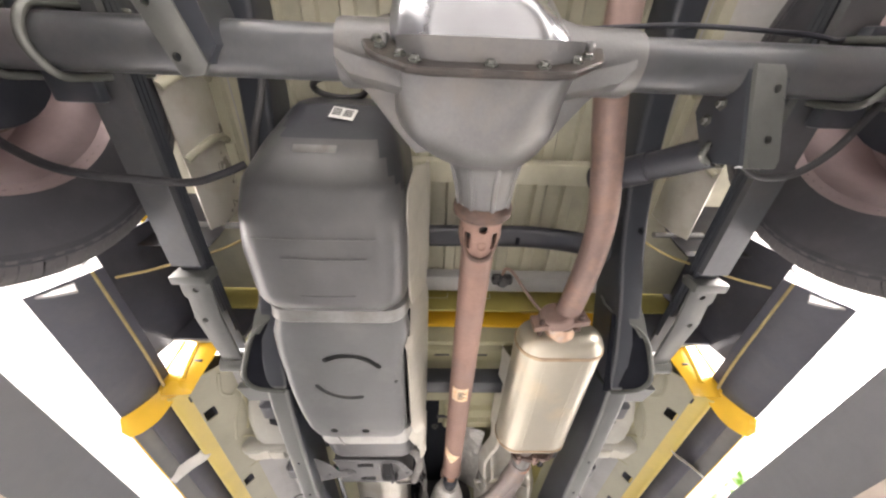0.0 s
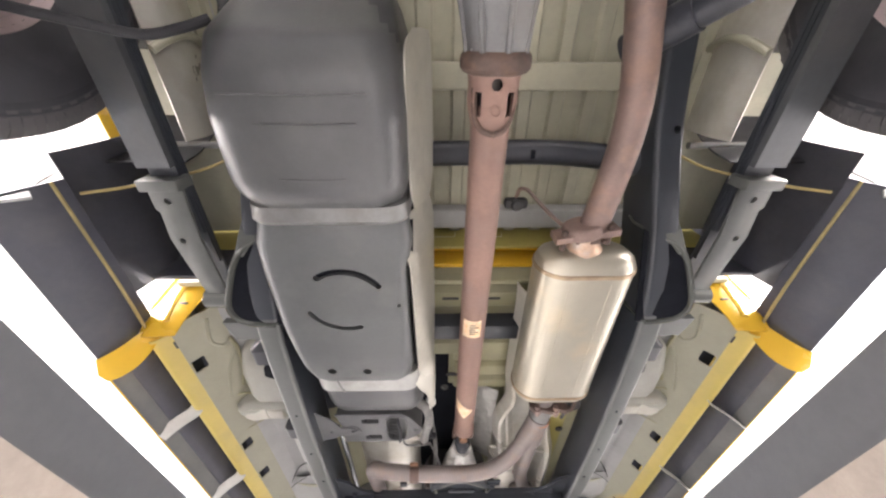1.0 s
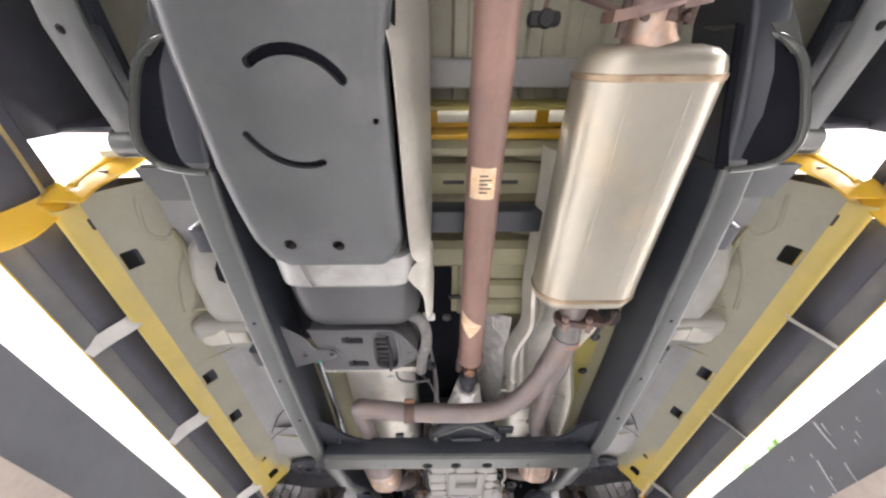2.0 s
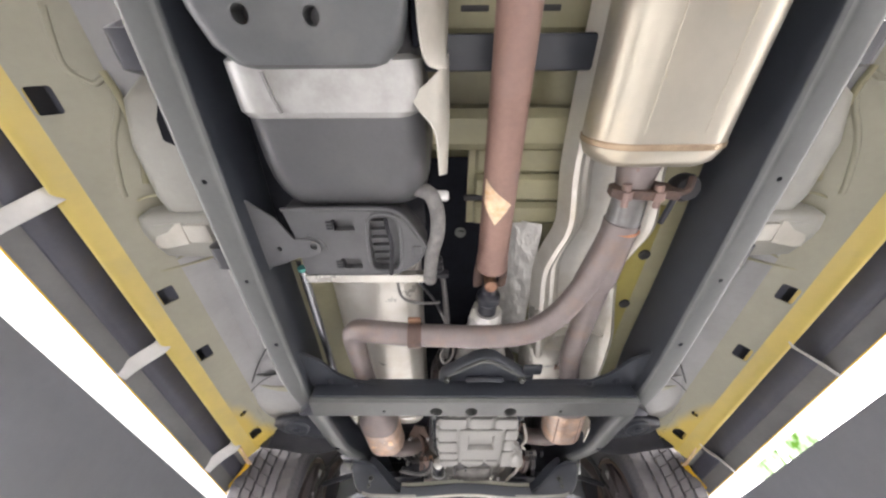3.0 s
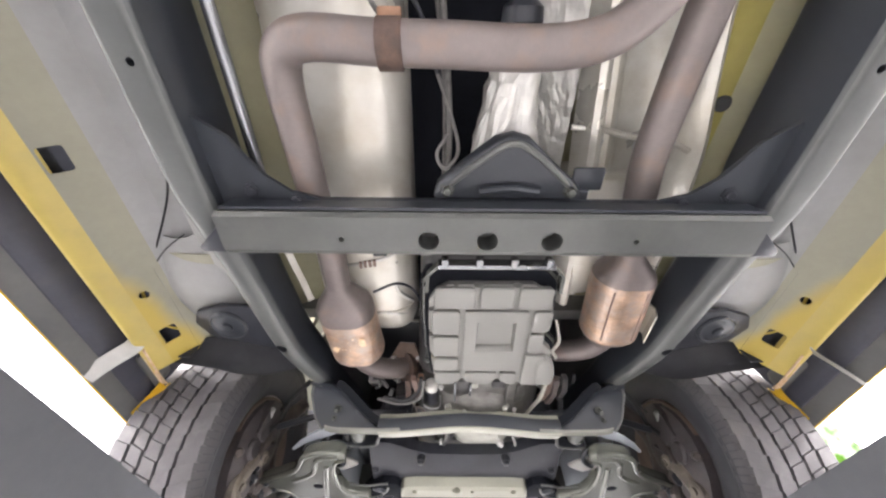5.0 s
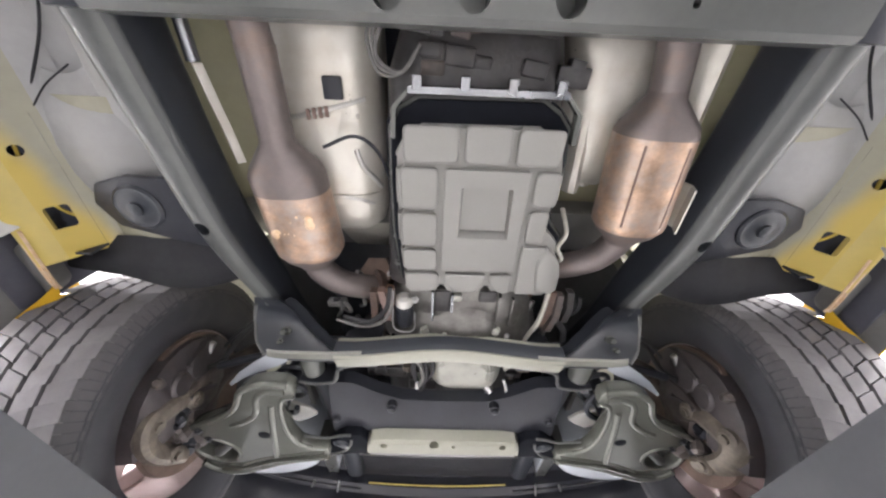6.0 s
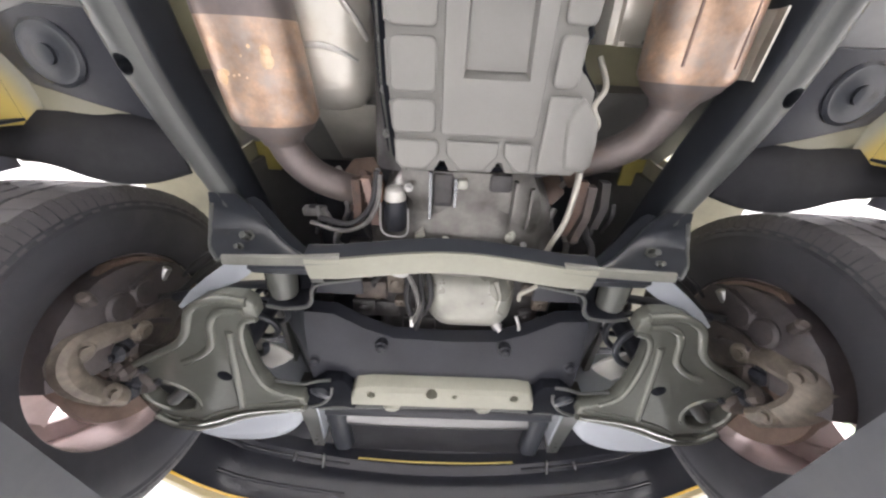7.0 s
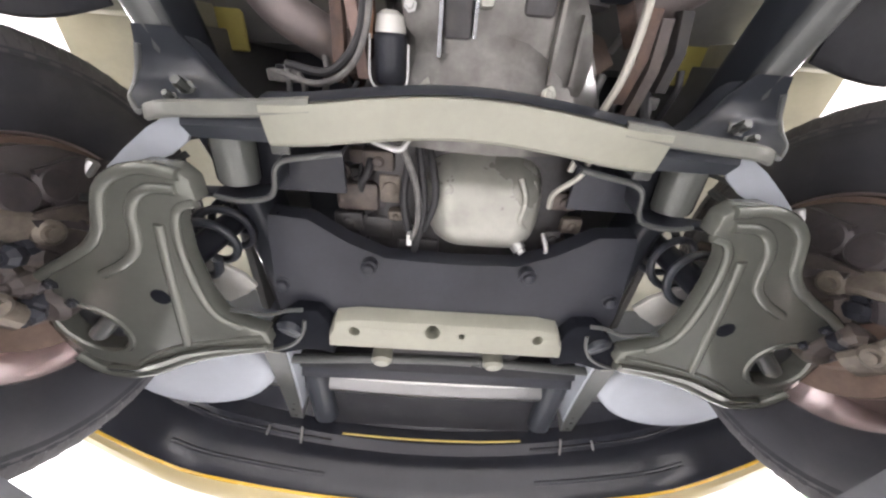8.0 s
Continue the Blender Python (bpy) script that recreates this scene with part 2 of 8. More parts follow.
M_CALIPER = mat("dark plum grey brake caliper", (0.066, 0.058, 0.061), 0.42, 0.2, 0.3, 14, 0.35, 110, (0.085, 0.070, 0.066), 0.5)
M_ALLOY = mat("tan oxidised caliper casting", (0.20, 0.172, 0.14), 0.5, 0.3, 0.35, 14, 0.45, 110, (0.10, 0.083, 0.072), 0.7)
M_ARM = mat("grey coated pressed steel arm", (0.108, 0.113, 0.104), 0.19, 0.25, 0.08, 4, 0.05, 90)
M_TRAY = mat("worn sage grey flange", (0.215, 0.216, 0.190), 0.36, 0.15, 0.12, 6, 0.08, 90, (0.15, 0.152, 0.14), 0.4)
M_ARMS = mat("sage grey coated control arm", (0.162, 0.167, 0.146), 0.17, 0.35, 0.08, 4, 0.05, 90, rough_vary=0.06)
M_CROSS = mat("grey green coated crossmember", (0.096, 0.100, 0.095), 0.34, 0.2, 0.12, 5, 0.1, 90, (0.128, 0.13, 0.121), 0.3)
# Lighter copy of the rail coat for faces that catch light.
M_RAILPALE = mat("paler grey green rail underside, light painted in", (0.112, 0.117, 0.112), 0.36, 0.1, 0.15, 4, 0.1, 90, (0.095, 0.10, 0.096), 0.4)
def fade_mat(name, inner_color, outer_color, x0, x1, front):
    """Paint overspray: the outer colour takes over towards the body's side and its front end."""
    m = mat(name, inner_color, 0.4, 0.0, 0.10, 3, 0.06, 60)
    nt = m.node_tree
    b = nt.nodes["Principled BSDF"]
    tc, sep = nt.nodes.new("ShaderNodeTexCoord"), nt.nodes.new("ShaderNodeSeparateXYZ")
    nt.links.new(tc.outputs["Object"], sep.inputs[0])

    def calc(op, a, c):
        n = nt.nodes.new("ShaderNodeMath")
        n.operation = op
        for slot, v in zip(n.inputs, (a, c)):
            if isinstance(v, (int, float)):
                slot.default_value = v
            else:
                nt.links.new(v, slot)
        return n.outputs[0]

    cloud = nt.nodes.new("ShaderNodeTexNoise")
    cloud.inputs["Scale"].default_value = 9
    nt.links.new(tc.outputs["Object"], cloud.inputs["Vector"])
    side = calc("DIVIDE", calc("SUBTRACT", calc("ABSOLUTE", sep.outputs["X"], 0), x0), x1 - x0)
    ahead = calc("MULTIPLY", calc("MAXIMUM", calc("SUBTRACT", sep.outputs["Y"], 2.15), 0), front)
    amount = calc("ADD", calc("ADD", side, ahead), calc("MULTIPLY", calc("SUBTRACT", cloud.outputs["Fac"], 0.5), 0.7))
    ramp = nt.nodes.new("ShaderNodeMapRange")
    ramp.interpolation_type = "SMOOTHSTEP"
    nt.links.new(amount, ramp.inputs["Value"])
    mix = nt.nodes.new("ShaderNodeMix")
    mix.data_type = "RGBA"
    nt.links.new(ramp.outputs["Result"], mix.inputs["Factor"])
    nt.links.new(b.inputs["Base Color"].links[0].from_socket, mix.inputs["A"])
    mix.inputs["B"].default_value = (*outer_color, 1)
    nt.links.new(mix.outputs["Result"], b.inputs["Base Color"])
    return m


M_FADE = fade_mat("yellow overspray fading over olive primer", (0.345, 0.333, 0.248), (0.62, 0.46, 0.085), 0.880, 0.915, 4.5)
M_SILL = mat("yellow sill paint", (0.63, 0.49, 0.13), 0.34, 0.0, 0.08, 4, 0.05, 50, (0.52, 0.42, 0.14), 0.3)
M_FLOORY = mat("olive yellow floor paint", (0.36, 0.31, 0.085), 0.42, 0.0, 0.12, 5, 0.06, 50)
M_EDGE = mat("dark rusty flange edge", (0.038, 0.034, 0.032), 0.38, 0.3, 0.3, 18, 0.3, 120, (0.075, 0.055, 0.045), 0.4)
M_PALE = mat("pale sage painted front beam", (0.315, 0.315, 0.258), 0.36, 0.12, 0.10, 5, 0.08, 90)
M_HOSE = mat("black rubber hose", (0.028, 0.028, 0.03), 0.5, 0.0, 0.2, 20, 0.15, 120)
M_GREYHOSE = mat("dusty grey hose", (0.14, 0.136, 0.13), 0.5, 0.0, 0.3, 24, 0.2, 120, (0.22, 0.215, 0.20), 0.4)
M_WIRE = mat("yellowed wire harness tape", (0.42, 0.33, 0.14), 0.5, 0.0, 0.2, 20, 0.2, 120)
M_LABEL = mat("white paper label", (0.80, 0.80, 0.77), 0.6, 0.0, 0.05, 20, 0.0, 60)
M_TAPE = mat("peach paper sticker", (0.72, 0.54, 0.36), 0.6, 0.0, 0.2, 30, 0.0, 60, (0.62, 0.36, 0.15), 0.5)
M_INK = mat("dark print", (0.05, 0.05, 0.05), 0.6, 0.0, 0.1, 20, 0.0, 60)
# Near-black for painted shade in openings, and for black sheets and gaskets.
M_VOID = mat("matt black, painted shade and black parts", (0.010, 0.011, 0.015), 0.8, 0.0, 0.2, 20, 0.2, 90, spec=0.08)
M_TEAL = mat("teal plastic", (0.10, 0.42, 0.36), 0.45, 0.0, 0.1, 20, 0.05, 60)
M_EMBER = mat("orange rusted weld", (0.55, 0.24, 0.12), 0.55, 0.2, 0.3, 25, 0.2, 90, (0.30, 0.17, 0.12), 0.5)
M_COPPER = mat("brown bearing cap", (0.30, 0.175, 0.115), 0.45, 0.6, 0.25, 30, 0.2, 90)
M_RUNWAY = mat("dark grey lift runway paint", (0.066, 0.069, 0.077), 0.5, 0.0, 0.18, 2.5, 0.12, 60, (0.075, 0.076, 0.08), 0.35)
M_SCUFF = mat("white paint scuff", (0.36, 0.36, 0.37), 0.6, 0.0, 0.1, 30, 0.1, 60)
M_BROWN = mat("brown weathered steel ledge", (0.26, 0.22, 0.19), 0.6, 0.1, 0.2, 8, 0.2, 90)
M_CONCRETE = mat("grey sealed concrete", (0.20, 0.198, 0.195), 0.5, 0.0, 0.12, 0.8, 0.1, 30, (0.15, 0.148, 0.142), 0.4)
M_WALL = mat("white workshop wall paint", (0.80, 0.80, 0.79), 0.6, 0.0, 0.04, 1.0, 0.05, 30)
M_PADWHITE = mat("pale blue grey plastic", (0.42, 0.45, 0.49), 0.4, 0.0, 0.07, 5, 0.05, 60)
M_GLOSS = mat("glossy black paint", (0.020, 0.021, 0.028), 0.20, 0.0, 0.1, 5, 0.02, 60, rough_vary=0.08, spec=0.6)
M_CHROME = mat("polished steel bumper beam", (0.27, 0.27, 0.27), 0.3, 0.9, 0.08, 5, 0.02, 60, rough_vary=0.05)
M_STEEL = mat("zinc plated steel", (0.5, 0.5, 0.49), 0.35, 0.8, 0.12, 20, 0.05, 90)
M_BRACKET = mat("pale coated strap bracket", (0.62, 0.61, 0.57), 0.45, 0.2, 0.1, 12, 0.05, 60)


# ---- the workshop and the lift ----
setting("floor", box(-6.2, 6.2, -8.2, 12.2, -1.95, -1.8, 0.0), M_CONCRETE, "pale sealed concrete workshop floor", "floor")

setting("ceiling", box(-6.2, 6.2, -8.2, 12.2, 2.95, 3.1, 0.0), M_WALL, "white workshop ceiling", "ceiling")
setting("wall_west", box(-6.2, -6.0, -8.2, 12.2, -1.8, 2.95, 0.0), M_WALL, "white workshop wall", "wall")
wall_east = setting("wall_east", box(6.0, 6.2, -8.2, 12.2, -1.8, 2.95, 0.0), M_WALL, "white workshop wall", "wall")
cut(wall_east, [box(5.9, 6.3, 6.6, 8.4, 1.9, 2.85, 0.0)])
window = thing("window_1", "white framed workshop window with green leaves outside", "window", (6.1, 7.5, 1.9), "")
for y0, y1, z0, z1 in ((6.6, 8.4, 1.9, 1.96), (6.6, 8.4, 2.79, 2.85), (6.6, 6.66, 1.96, 2.79), (7.47, 7.53, 1.96, 2.79), (8.34, 8.4, 1.96, 2.79)):
    part("window_frame", box(6.05, 6.12, y0, y1, z0, z1, 0.008), M_WALL, window)
tagged(window, kind="structure")
leafy = bpy.data.materials.new("bright foliage beyond the window")
leafy.use_nodes = True
ln = leafy.node_tree
spots, ramp_ = ln.nodes.new("ShaderNodeTexNoise"), ln.nodes.new("ShaderNodeValToRGB")
spots.inputs["Scale"].default_value = 3.5
ramp_.color_ramp.elements[0].position, ramp_.color_ramp.elements[0].color = 0.38, (0.10, 0.22, 0.03, 1)
ramp_.color_ramp.elements[1].position, ramp_.color_ramp.elements[1].color = 0.62, (0.85, 0.95, 0.75, 1)
glow = ln.nodes.new("ShaderNodeEmission")
glow.inputs["Strength"].default_value = 1.6
tex_ = ln.nodes.new("ShaderNodeTexCoord")
ln.links.new(tex_.outputs["Object"], spots.inputs["Vector"])
ln.links.new(spots.outputs["Fac"], ramp_.inputs["Fac"])
ln.links.new(ramp_.outputs["Color"], glow.inputs["Color"])
ln.links.new(glow.outputs["Emission"], ln.nodes["Material Output"].inputs["Surface"])
setting("backdrop", box(6.9, 6.92, 5.5, 11.5, 0.5, 4.5, 0.0), leafy, "sunlit green foliage outside the window", "foliage")
setting("wall_north", box(-6.0, 6.0, 12.0, 12.2, -1.8, 2.95, 0.0), M_WALL, "white workshop wall", "wall")
setting("wall_south", box(-6.0, 6.0, -8.2, -8.0, -1.8, 2.95, 0.0), M_WALL, "white workshop wall", "wall")
for x in (-5.2, -2.6, 2.6, 5.2):
    lamp = thing("ceiling_lamp", "long white ceiling tube fitting", "ceiling lamp", (x, 1.5, 2.95), "ceiling lamps")
    part("housing", box(x - 0.19, x + 0.19, -5.6, 8.6, 2.84, 2.95, 0.01), M_WALL, lamp)
    part("diffuser", box(x - 0.16, x + 0.16, -5.55, 8.55, 2.80, 2.84, 0.012), M_PADWHITE, lamp, "frosted diffuser")
    for y in (-5.6, 8.6):
        part("end_cap", box(x - 0.195, x + 0.195, y - 0.02, y + 0.02, 2.79, 2.95, 0.006), M_BRACKET, lamp)

LEDGE = 1.25
LIP = 0.023          # the lift rises slightly towards the truck's nose


def deck(y):
    return 0.03 + LIP * (y - 0.6)


def runway(name, inner, outer):
    s = 1 if inner > 0 else -1
    th = thing(name, "dark grey painted steel runway of a vehicle lift under the wheels", "lift runway", (inner, 1.6, -0.3), "lift runways")
    y0, y1 = -2.2, 4.9
    beam_path = [(inner + s * 0.012, y, deck(y) - 0.27) for y in (y0, y1)]
    web = beam(beam_path, 0.024, 0.285, 0.004)
    part("side_plate", web, M_RUNWAY, th)
    part("deck_plate", beam([((inner + outer) / 2 + s * 0.02, y, -0.0205 + 0.008 * y) for y in (y0, y1)], abs(outer - inner) - 0.01, 0.012, 0.002), M_RUNWAY, th)
    part("side_plate", beam([(outer, y, deck(y) - 0.27) for y in (y0, y1)], 0.02, 0.26, 0.004), M_RUNWAY, th)
    part("ledge", beam([(inner - s * 0.012, y, deck(y) - 0.115) for y in (y0, LEDGE)], 0.03, 0.045, 0.004), M_BROWN, th, "brown weathered steel ledge")
    return th


runway("lift_runway", -0.57, -1.13)
runway_right = runway("lift_runway", 0.50, 1.09)
# white scuffs on the inner face of the runway
rng = random.Random(4)
streaks = [(1.200, 0.052, 1.205, 0.017, 0.0016), (1.243, 0.019, 1.255, -0.018, 0.0014), (1.210, 0.002, 1.217, -0.019, 0.0013), (1.192, 0.046, 1.195, 0.030, 0.0010)]
for k in range(18):
    y, z = 1.03 + rng.random() * 0.28, 0.045 - rng.random() * 0.075
    l = 0.002 + 0.006 * rng.random()
    streaks.append((y, z, y + 0.25 * l, z - l, 0.0005 + 0.0009 * rng.random()))
for y0, z0, y1, z1, r in streaks:
    bm = pipe([(0.4985, y0, z0), (0.4985, (y0 + y1) / 2 + 0.001, (z0 + z1) / 2), (0.4985, y1, z1)], lambda t, r=r: r * (1.15 - 0.7 * t), 2, 6)
    part("scuff", bm, M_SCUFF, runway_right, "white paint scuff")

# ---- cab underbody and bed ----
cab = thing("truck_cab", "yellow pickup cab seen from below with pale overspray floor", "truck cab", (0, 1.8, 0.5))


def section_sheet(profile, y0, y1, thick=0.004, bm=None, n=2):
    """A folded sheet of constant section (x, z) from y0 to y1, with thickness."""
    sub = bmesh.new()
    ys = [y0 + (y1 - y0) * i / (n - 1) for i in range(n)]
    rows = [[sub.verts.new((x, y, z)) for x, z in profile] for y in ys]
    for a, b in zip(rows, rows[1:]):
        for i in range(len(profile) - 1):
            sub.faces.new((a[i], a[i + 1], b[i + 1], b[i]))
    bmesh.ops.recalc_face_normals(sub, faces=sub.faces)
    bmesh.ops.solidify(sub, geom=sub.faces[:], thickness=thick)
    return join(bm, sub)


def sheet_x(profile, x0, x1, thick=0.004):
    """A folded sheet of constant section (y, z) from x0 to x1, with thickness."""
    sub = bmesh.new()
    rows = [[sub.verts.new((x, y, z)) for y, z in profile] for x in (x0, x1)]
    for i in range(len(profile) - 1):
        sub.faces.new((rows[0][i], rows[0][i + 1], rows[1][i + 1], rows[1][i]))
    bmesh.ops.recalc_face_normals(sub, faces=sub.faces)
    bmesh.ops.solidify(sub, geom=sub.faces[:], thickness=thick)
    return sub


def soft(profile, n=4):
    return [(p[0], p[2]) for p in glide([(x, 0, z) for x, z in profile], n)]


for s in (-1, 1):
    part("floor_panel", section_sheet([(s * x, z) for x, z in soft([(0.0, 0.74), (0.14, 0.73), (0.2, 0.69), (0.44, 0.66), (0.58, 0.60)])], 0.98, 2.46, n=6), M_OLIVE, cab, "pale yellow overspray on the cab floor")
    part("floor_side", section_sheet([(s * x, z) for x, z in soft([(0.58, 0.60), (0.66, 0.588), (0.74, 0.590), (0.80, 0.580)])], 0.98, 2.46, n=6), M_PRIMER, cab, "pale grey sealed floor side")
    part("inner_sill", section_sheet([(s * x, z) for x, z in soft([(0.74, 0.602), (0.775, 0.594), (0.80, 0.577), (0.822, 0.555), (0.836, 0.541)], 3)], 1.55, 2.30), M_PRIMER, cab, "pale grey sealed inner sill")
    part("seam", pipe([(s * 0.839, 1.56, 0.539), (s * 0.838, 1.9, 0.539), (s * 0.839, 2.26, 0.539)], 0.0035, 3, 6), M_BLACK, cab, "dark sill seam")
    part("rocker_root", section_sheet([(s * x, z) for x, z in soft([(0.74, 0.60), (0.78, 0.59), (0.81, 0.568), (0.846, 0.531)], 3)], 2.24, 2.56), M_FADE, cab, "pale olive front end of the rocker")
    part("rocker_front", section_sheet([(s * x, z) for x, z in soft([(0.846, 0.530), (0.862, 0.510), (0.875, 0.493), (0.888, 0.474)], 3)], 2.25, 2.56), M_FADE, cab, "yellow painted front end of the rocker")
    inner = part("rocker_panel", section_sheet([(s * x, z) for x, z in soft([(0.80, 0.581), (0.836, 0.542), (0.860, 0.512), (0.873, 0.494), (0.887, 0.474)], 3)], 1.02, 2.251), M_FADE, cab, "pale olive inner rocker panel")
    holes = [box(-0.02, 0.02, -0.026, 0.026, -0.05, 0.05, 0.006, m=Matrix.Translation((s * 0.872, y, 0.494)) @ Matrix.Rotation(s * 0.9, 4, "Y")) for y in (1.205, 1.71, 1.958)]
    holes += [lathe((s * 0.873, 2.317, 0.495), (s * 0.8, 0, 0.6), [(0.0115, -0.05), (0.0115, 0.05)], 12), box(-0.02, 0.02, -0.026, 0.026, -0.05, 0.05, 0.006, m=Matrix.Translation((s * 0.872, 2.462, 0.496)) @ Matrix.Rotation(s * 0.9, 4, "Y"))]
    cut(inner, holes[:3])
    cut([o for o in cab.children if o.name.startswith("rocker_front")][-1], holes[3:])
    # Black sheet stands in for the shade behind the rocker holes.
    part("rocker_box", section_sheet([(s * 0.80, 0.61), (s * 0.90, 0.60), (s * 0.95, 0.50)], 1.02, 2.555), M_BLACK, cab, "black sheet painting the dark hollow of the rocker")
    # Unseen plate added to stop light showing through the front hole.
    part("rocker_light_stop", box(s * 0.842, s * 0.948, 2.548, 2.554, 0.482, 0.60, 0.001), M_BLACK, cab, "added black plate that stops light behind the rocker hole")
    part("sill_flange", section_sheet([(s * x, z) for x, z in soft([(0.884, 0.474), (0.903, 0.449), (0.918, 0.437), (0.927, 0.446), (0.936, 0.50), (0.945, 0.62)], 3)], 1.04, 2.56), M_SILL, cab, "olive yellow painted sill flange")
    # cab rear corner in body colour
    rows = [[Vector((s * x, y, z)) for x, y, z in r_] for r_ in (
        ((0.845, 1.022, 0.446), (0.880, 1.018, 0.440), (0.915, 1.018, 0.438), (0.945, 1.026, 0.446)),
        ((0.840, 1.004, 0.500), (0.885, 0.996, 0.496), (0.935, 0.998, 0.496), (0.974, 1.012, 0.505)),
        ((0.845, 1.000, 0.600), (0.890, 0.988, 0.600), (0.945, 0.992, 0.600), (0.994, 1.008, 0.600)),
        ((0.880, 1.000, 0.700), (0.920, 0.988, 0.700), (0.965, 0.992, 0.700), (1.008, 1.008, 0.700)),
        ((0.910, 1.000, 0.800), (0.950, 0.990, 0.800), (0.990, 0.994, 0.800), (1.025, 1.008, 0.800)))]
    rows = [glide(r_, 3) for r_ in rows]
    rows = [list(c) for c in zip(*[glide(list(c), 3) for c in zip(*rows)])]
    bm = bmesh.new()
    vv = [[bm.verts.new(p) for p in r_] for r_ in rows]
    for a, b in zip(vv, vv[1:]):
        for k in range(len(a) - 1):
            bm.faces.new((a[k], a[k + 1], b[k + 1], b[k]))
    bmesh.ops.recalc_face_normals(bm, faces=bm.faces)
    bmesh.ops.solidify(bm, geom=bm.faces[:], thickness=0.005)
    corner = part("rear_corner", bm, M_YELLOW, cab, "bright yellow rear cab corner", smooth=80)
    part("corner_rib", pipe([(s * 0.885, 0.998, 0.48), (s * 0.905, 0.988, 0.56), (s * 0.925, 0.986, 0.64), (s * 0.95, 0.988, 0.73)], 0.011, 4, 8), M_YELLOW, corner)
    part("corner_rib", pipe([(s * 0.965, 1.006, 0.50), (s * 0.975, 1.0, 0.58), (s * 0.988, 1.0, 0.66), (s * 1.0, 1.0, 0.75)], 0.009, 4, 8), M_YELLOW, corner)
    # Dark boxes paint the shade of a slot and a hole, nothing is cut.
    part("corner_slot", box(s * 0.862, s * 0.888, 0.985, 0.996, 0.548, 0.556, 0.002), M_INK, corner, "dark box painting the shade of a small slot")
    part("pillar_hole", box(s * 0.884, s * 0.90, 1.072, 1.104, 0.468, 0.484, 0.004), M_INK, cab, "dark box painting the shade of a drain opening at the sill end")
    # body mount boxes of pressed primer steel beside the frame
    part("mount_cup", along_y([(1.17, s * 0.66, 0.60, 0.16, 0.04, 0.015), (1.21, s * 0.67, 0.575, 0.20, 0.09, 0.04), (1.30, s * 0.68, 0.56, 0.21, 0.11, 0.05), (1.42, s * 0.69, 0.56, 0.20, 0.11, 0.05), (1.475, s * 0.69, 0.565, 0.19, 0.09, 0.04)], 8), M_MOUNT, cab, "olive grey body mount cup", smooth=50)
    part("mount_bridge", along_y([(1.462, s * 0.715, 0.565, 0.23, 0.10, 0.03), (1.475, s * 0.72, 0.555, 0.26, 0.11, 0.03), (1.51, s * 0.735, 0.555, 0.27, 0.105, 0.045), (1.54, s * 0.745, 0.562, 0.27, 0.10, 0.045), (1.60, s * 0.755, 0.575, 0.25, 0.09, 0.04), (1.625, s * 0.755, 0.588, 0.20, 0.05, 0.02)], 8), M_MOUNT, cab, "olive grey body mount bridge", smooth=70)
    part("mount_pad", loft([[Vector((s * x, y, z + 0.020 * max(0.0, x - 0.80) / 0.05)) for x, y in q] for z, q in ((0.4985, [(0.735, 1.482), (0.80, 1.488), (0.842, 1.500), (0.842, 1.566), (0.80, 1.556), (0.737, 1.542)]), (0.53, [(0.728, 1.476), (0.80, 1.482), (0.848, 1.495), (0.848, 1.574), (0.80, 1.564), (0.730, 1.548)]))]), M_SHEET, cab, "cream painted bearing pad")
    part("bridge_edge", pipe([(s * x, y, z) for x, y, z in ((0.672, 1.405, 0.520), (0.76, 1.418, 0.525), (0.825, 1.430, 0.535), (0.862, 1.452, 0.524), (0.878, 1.495, 0.500), (0.874, 1.56, 0.502), (0.850, 1.618, 0.532), (0.80, 1.604, 0.556))], 0.0032, 5, 8), M_OLIVE, cab)
    part("mount_block", box(s * 0.668, s * 0.732, 1.486, 1.538, 0.492, 0.52, 0.008), M_SHEET, cab, "cream bearing block")
    part("floor_swage", pipe([(s * x, y, z) for x, y, z in ((0.826, 1.050, 0.549), (0.834, 1.10, 0.541), (0.838, 1.150, 0.538), (0.820, 1.182, 0.556), (0.801, 1.172, 0.574), (0.800, 1.215, 0.575), (0.832, 1.300, 0.543), (0.848, 1.385, 0.523), (0.852, 1.42, 0.518))], 0.0065, 5, 8), M_FADE, cab, "pressed swage line", smooth=80)
    # Flat black plate put where the gap beside the cup lies in shade.
    part("cup_shade", plate([(s * x, y) for x, y in ((0.666, 1.127), (0.56, 1.127), (0.56, 1.310), (0.641, 1.306), (0.680, 1.285), (0.674, 1.243), (0.655, 1.210), (0.656, 1.165))], 0.497, 0.030, 0.006), M_VOID, cab, "black plate painting the dark opening beside the mount cup")
    part("outer_floor", section_sheet([(s * x, z) for x, z in soft([(0.57, 0.59), (0.59, 0.55), (0.63, 0.54), (0.70, 0.545), (0.735, 0.575), (0.75, 0.60)])], 1.58, 2.3), M_PRIMER, cab, "pale primer floor channel")
    bulge = []
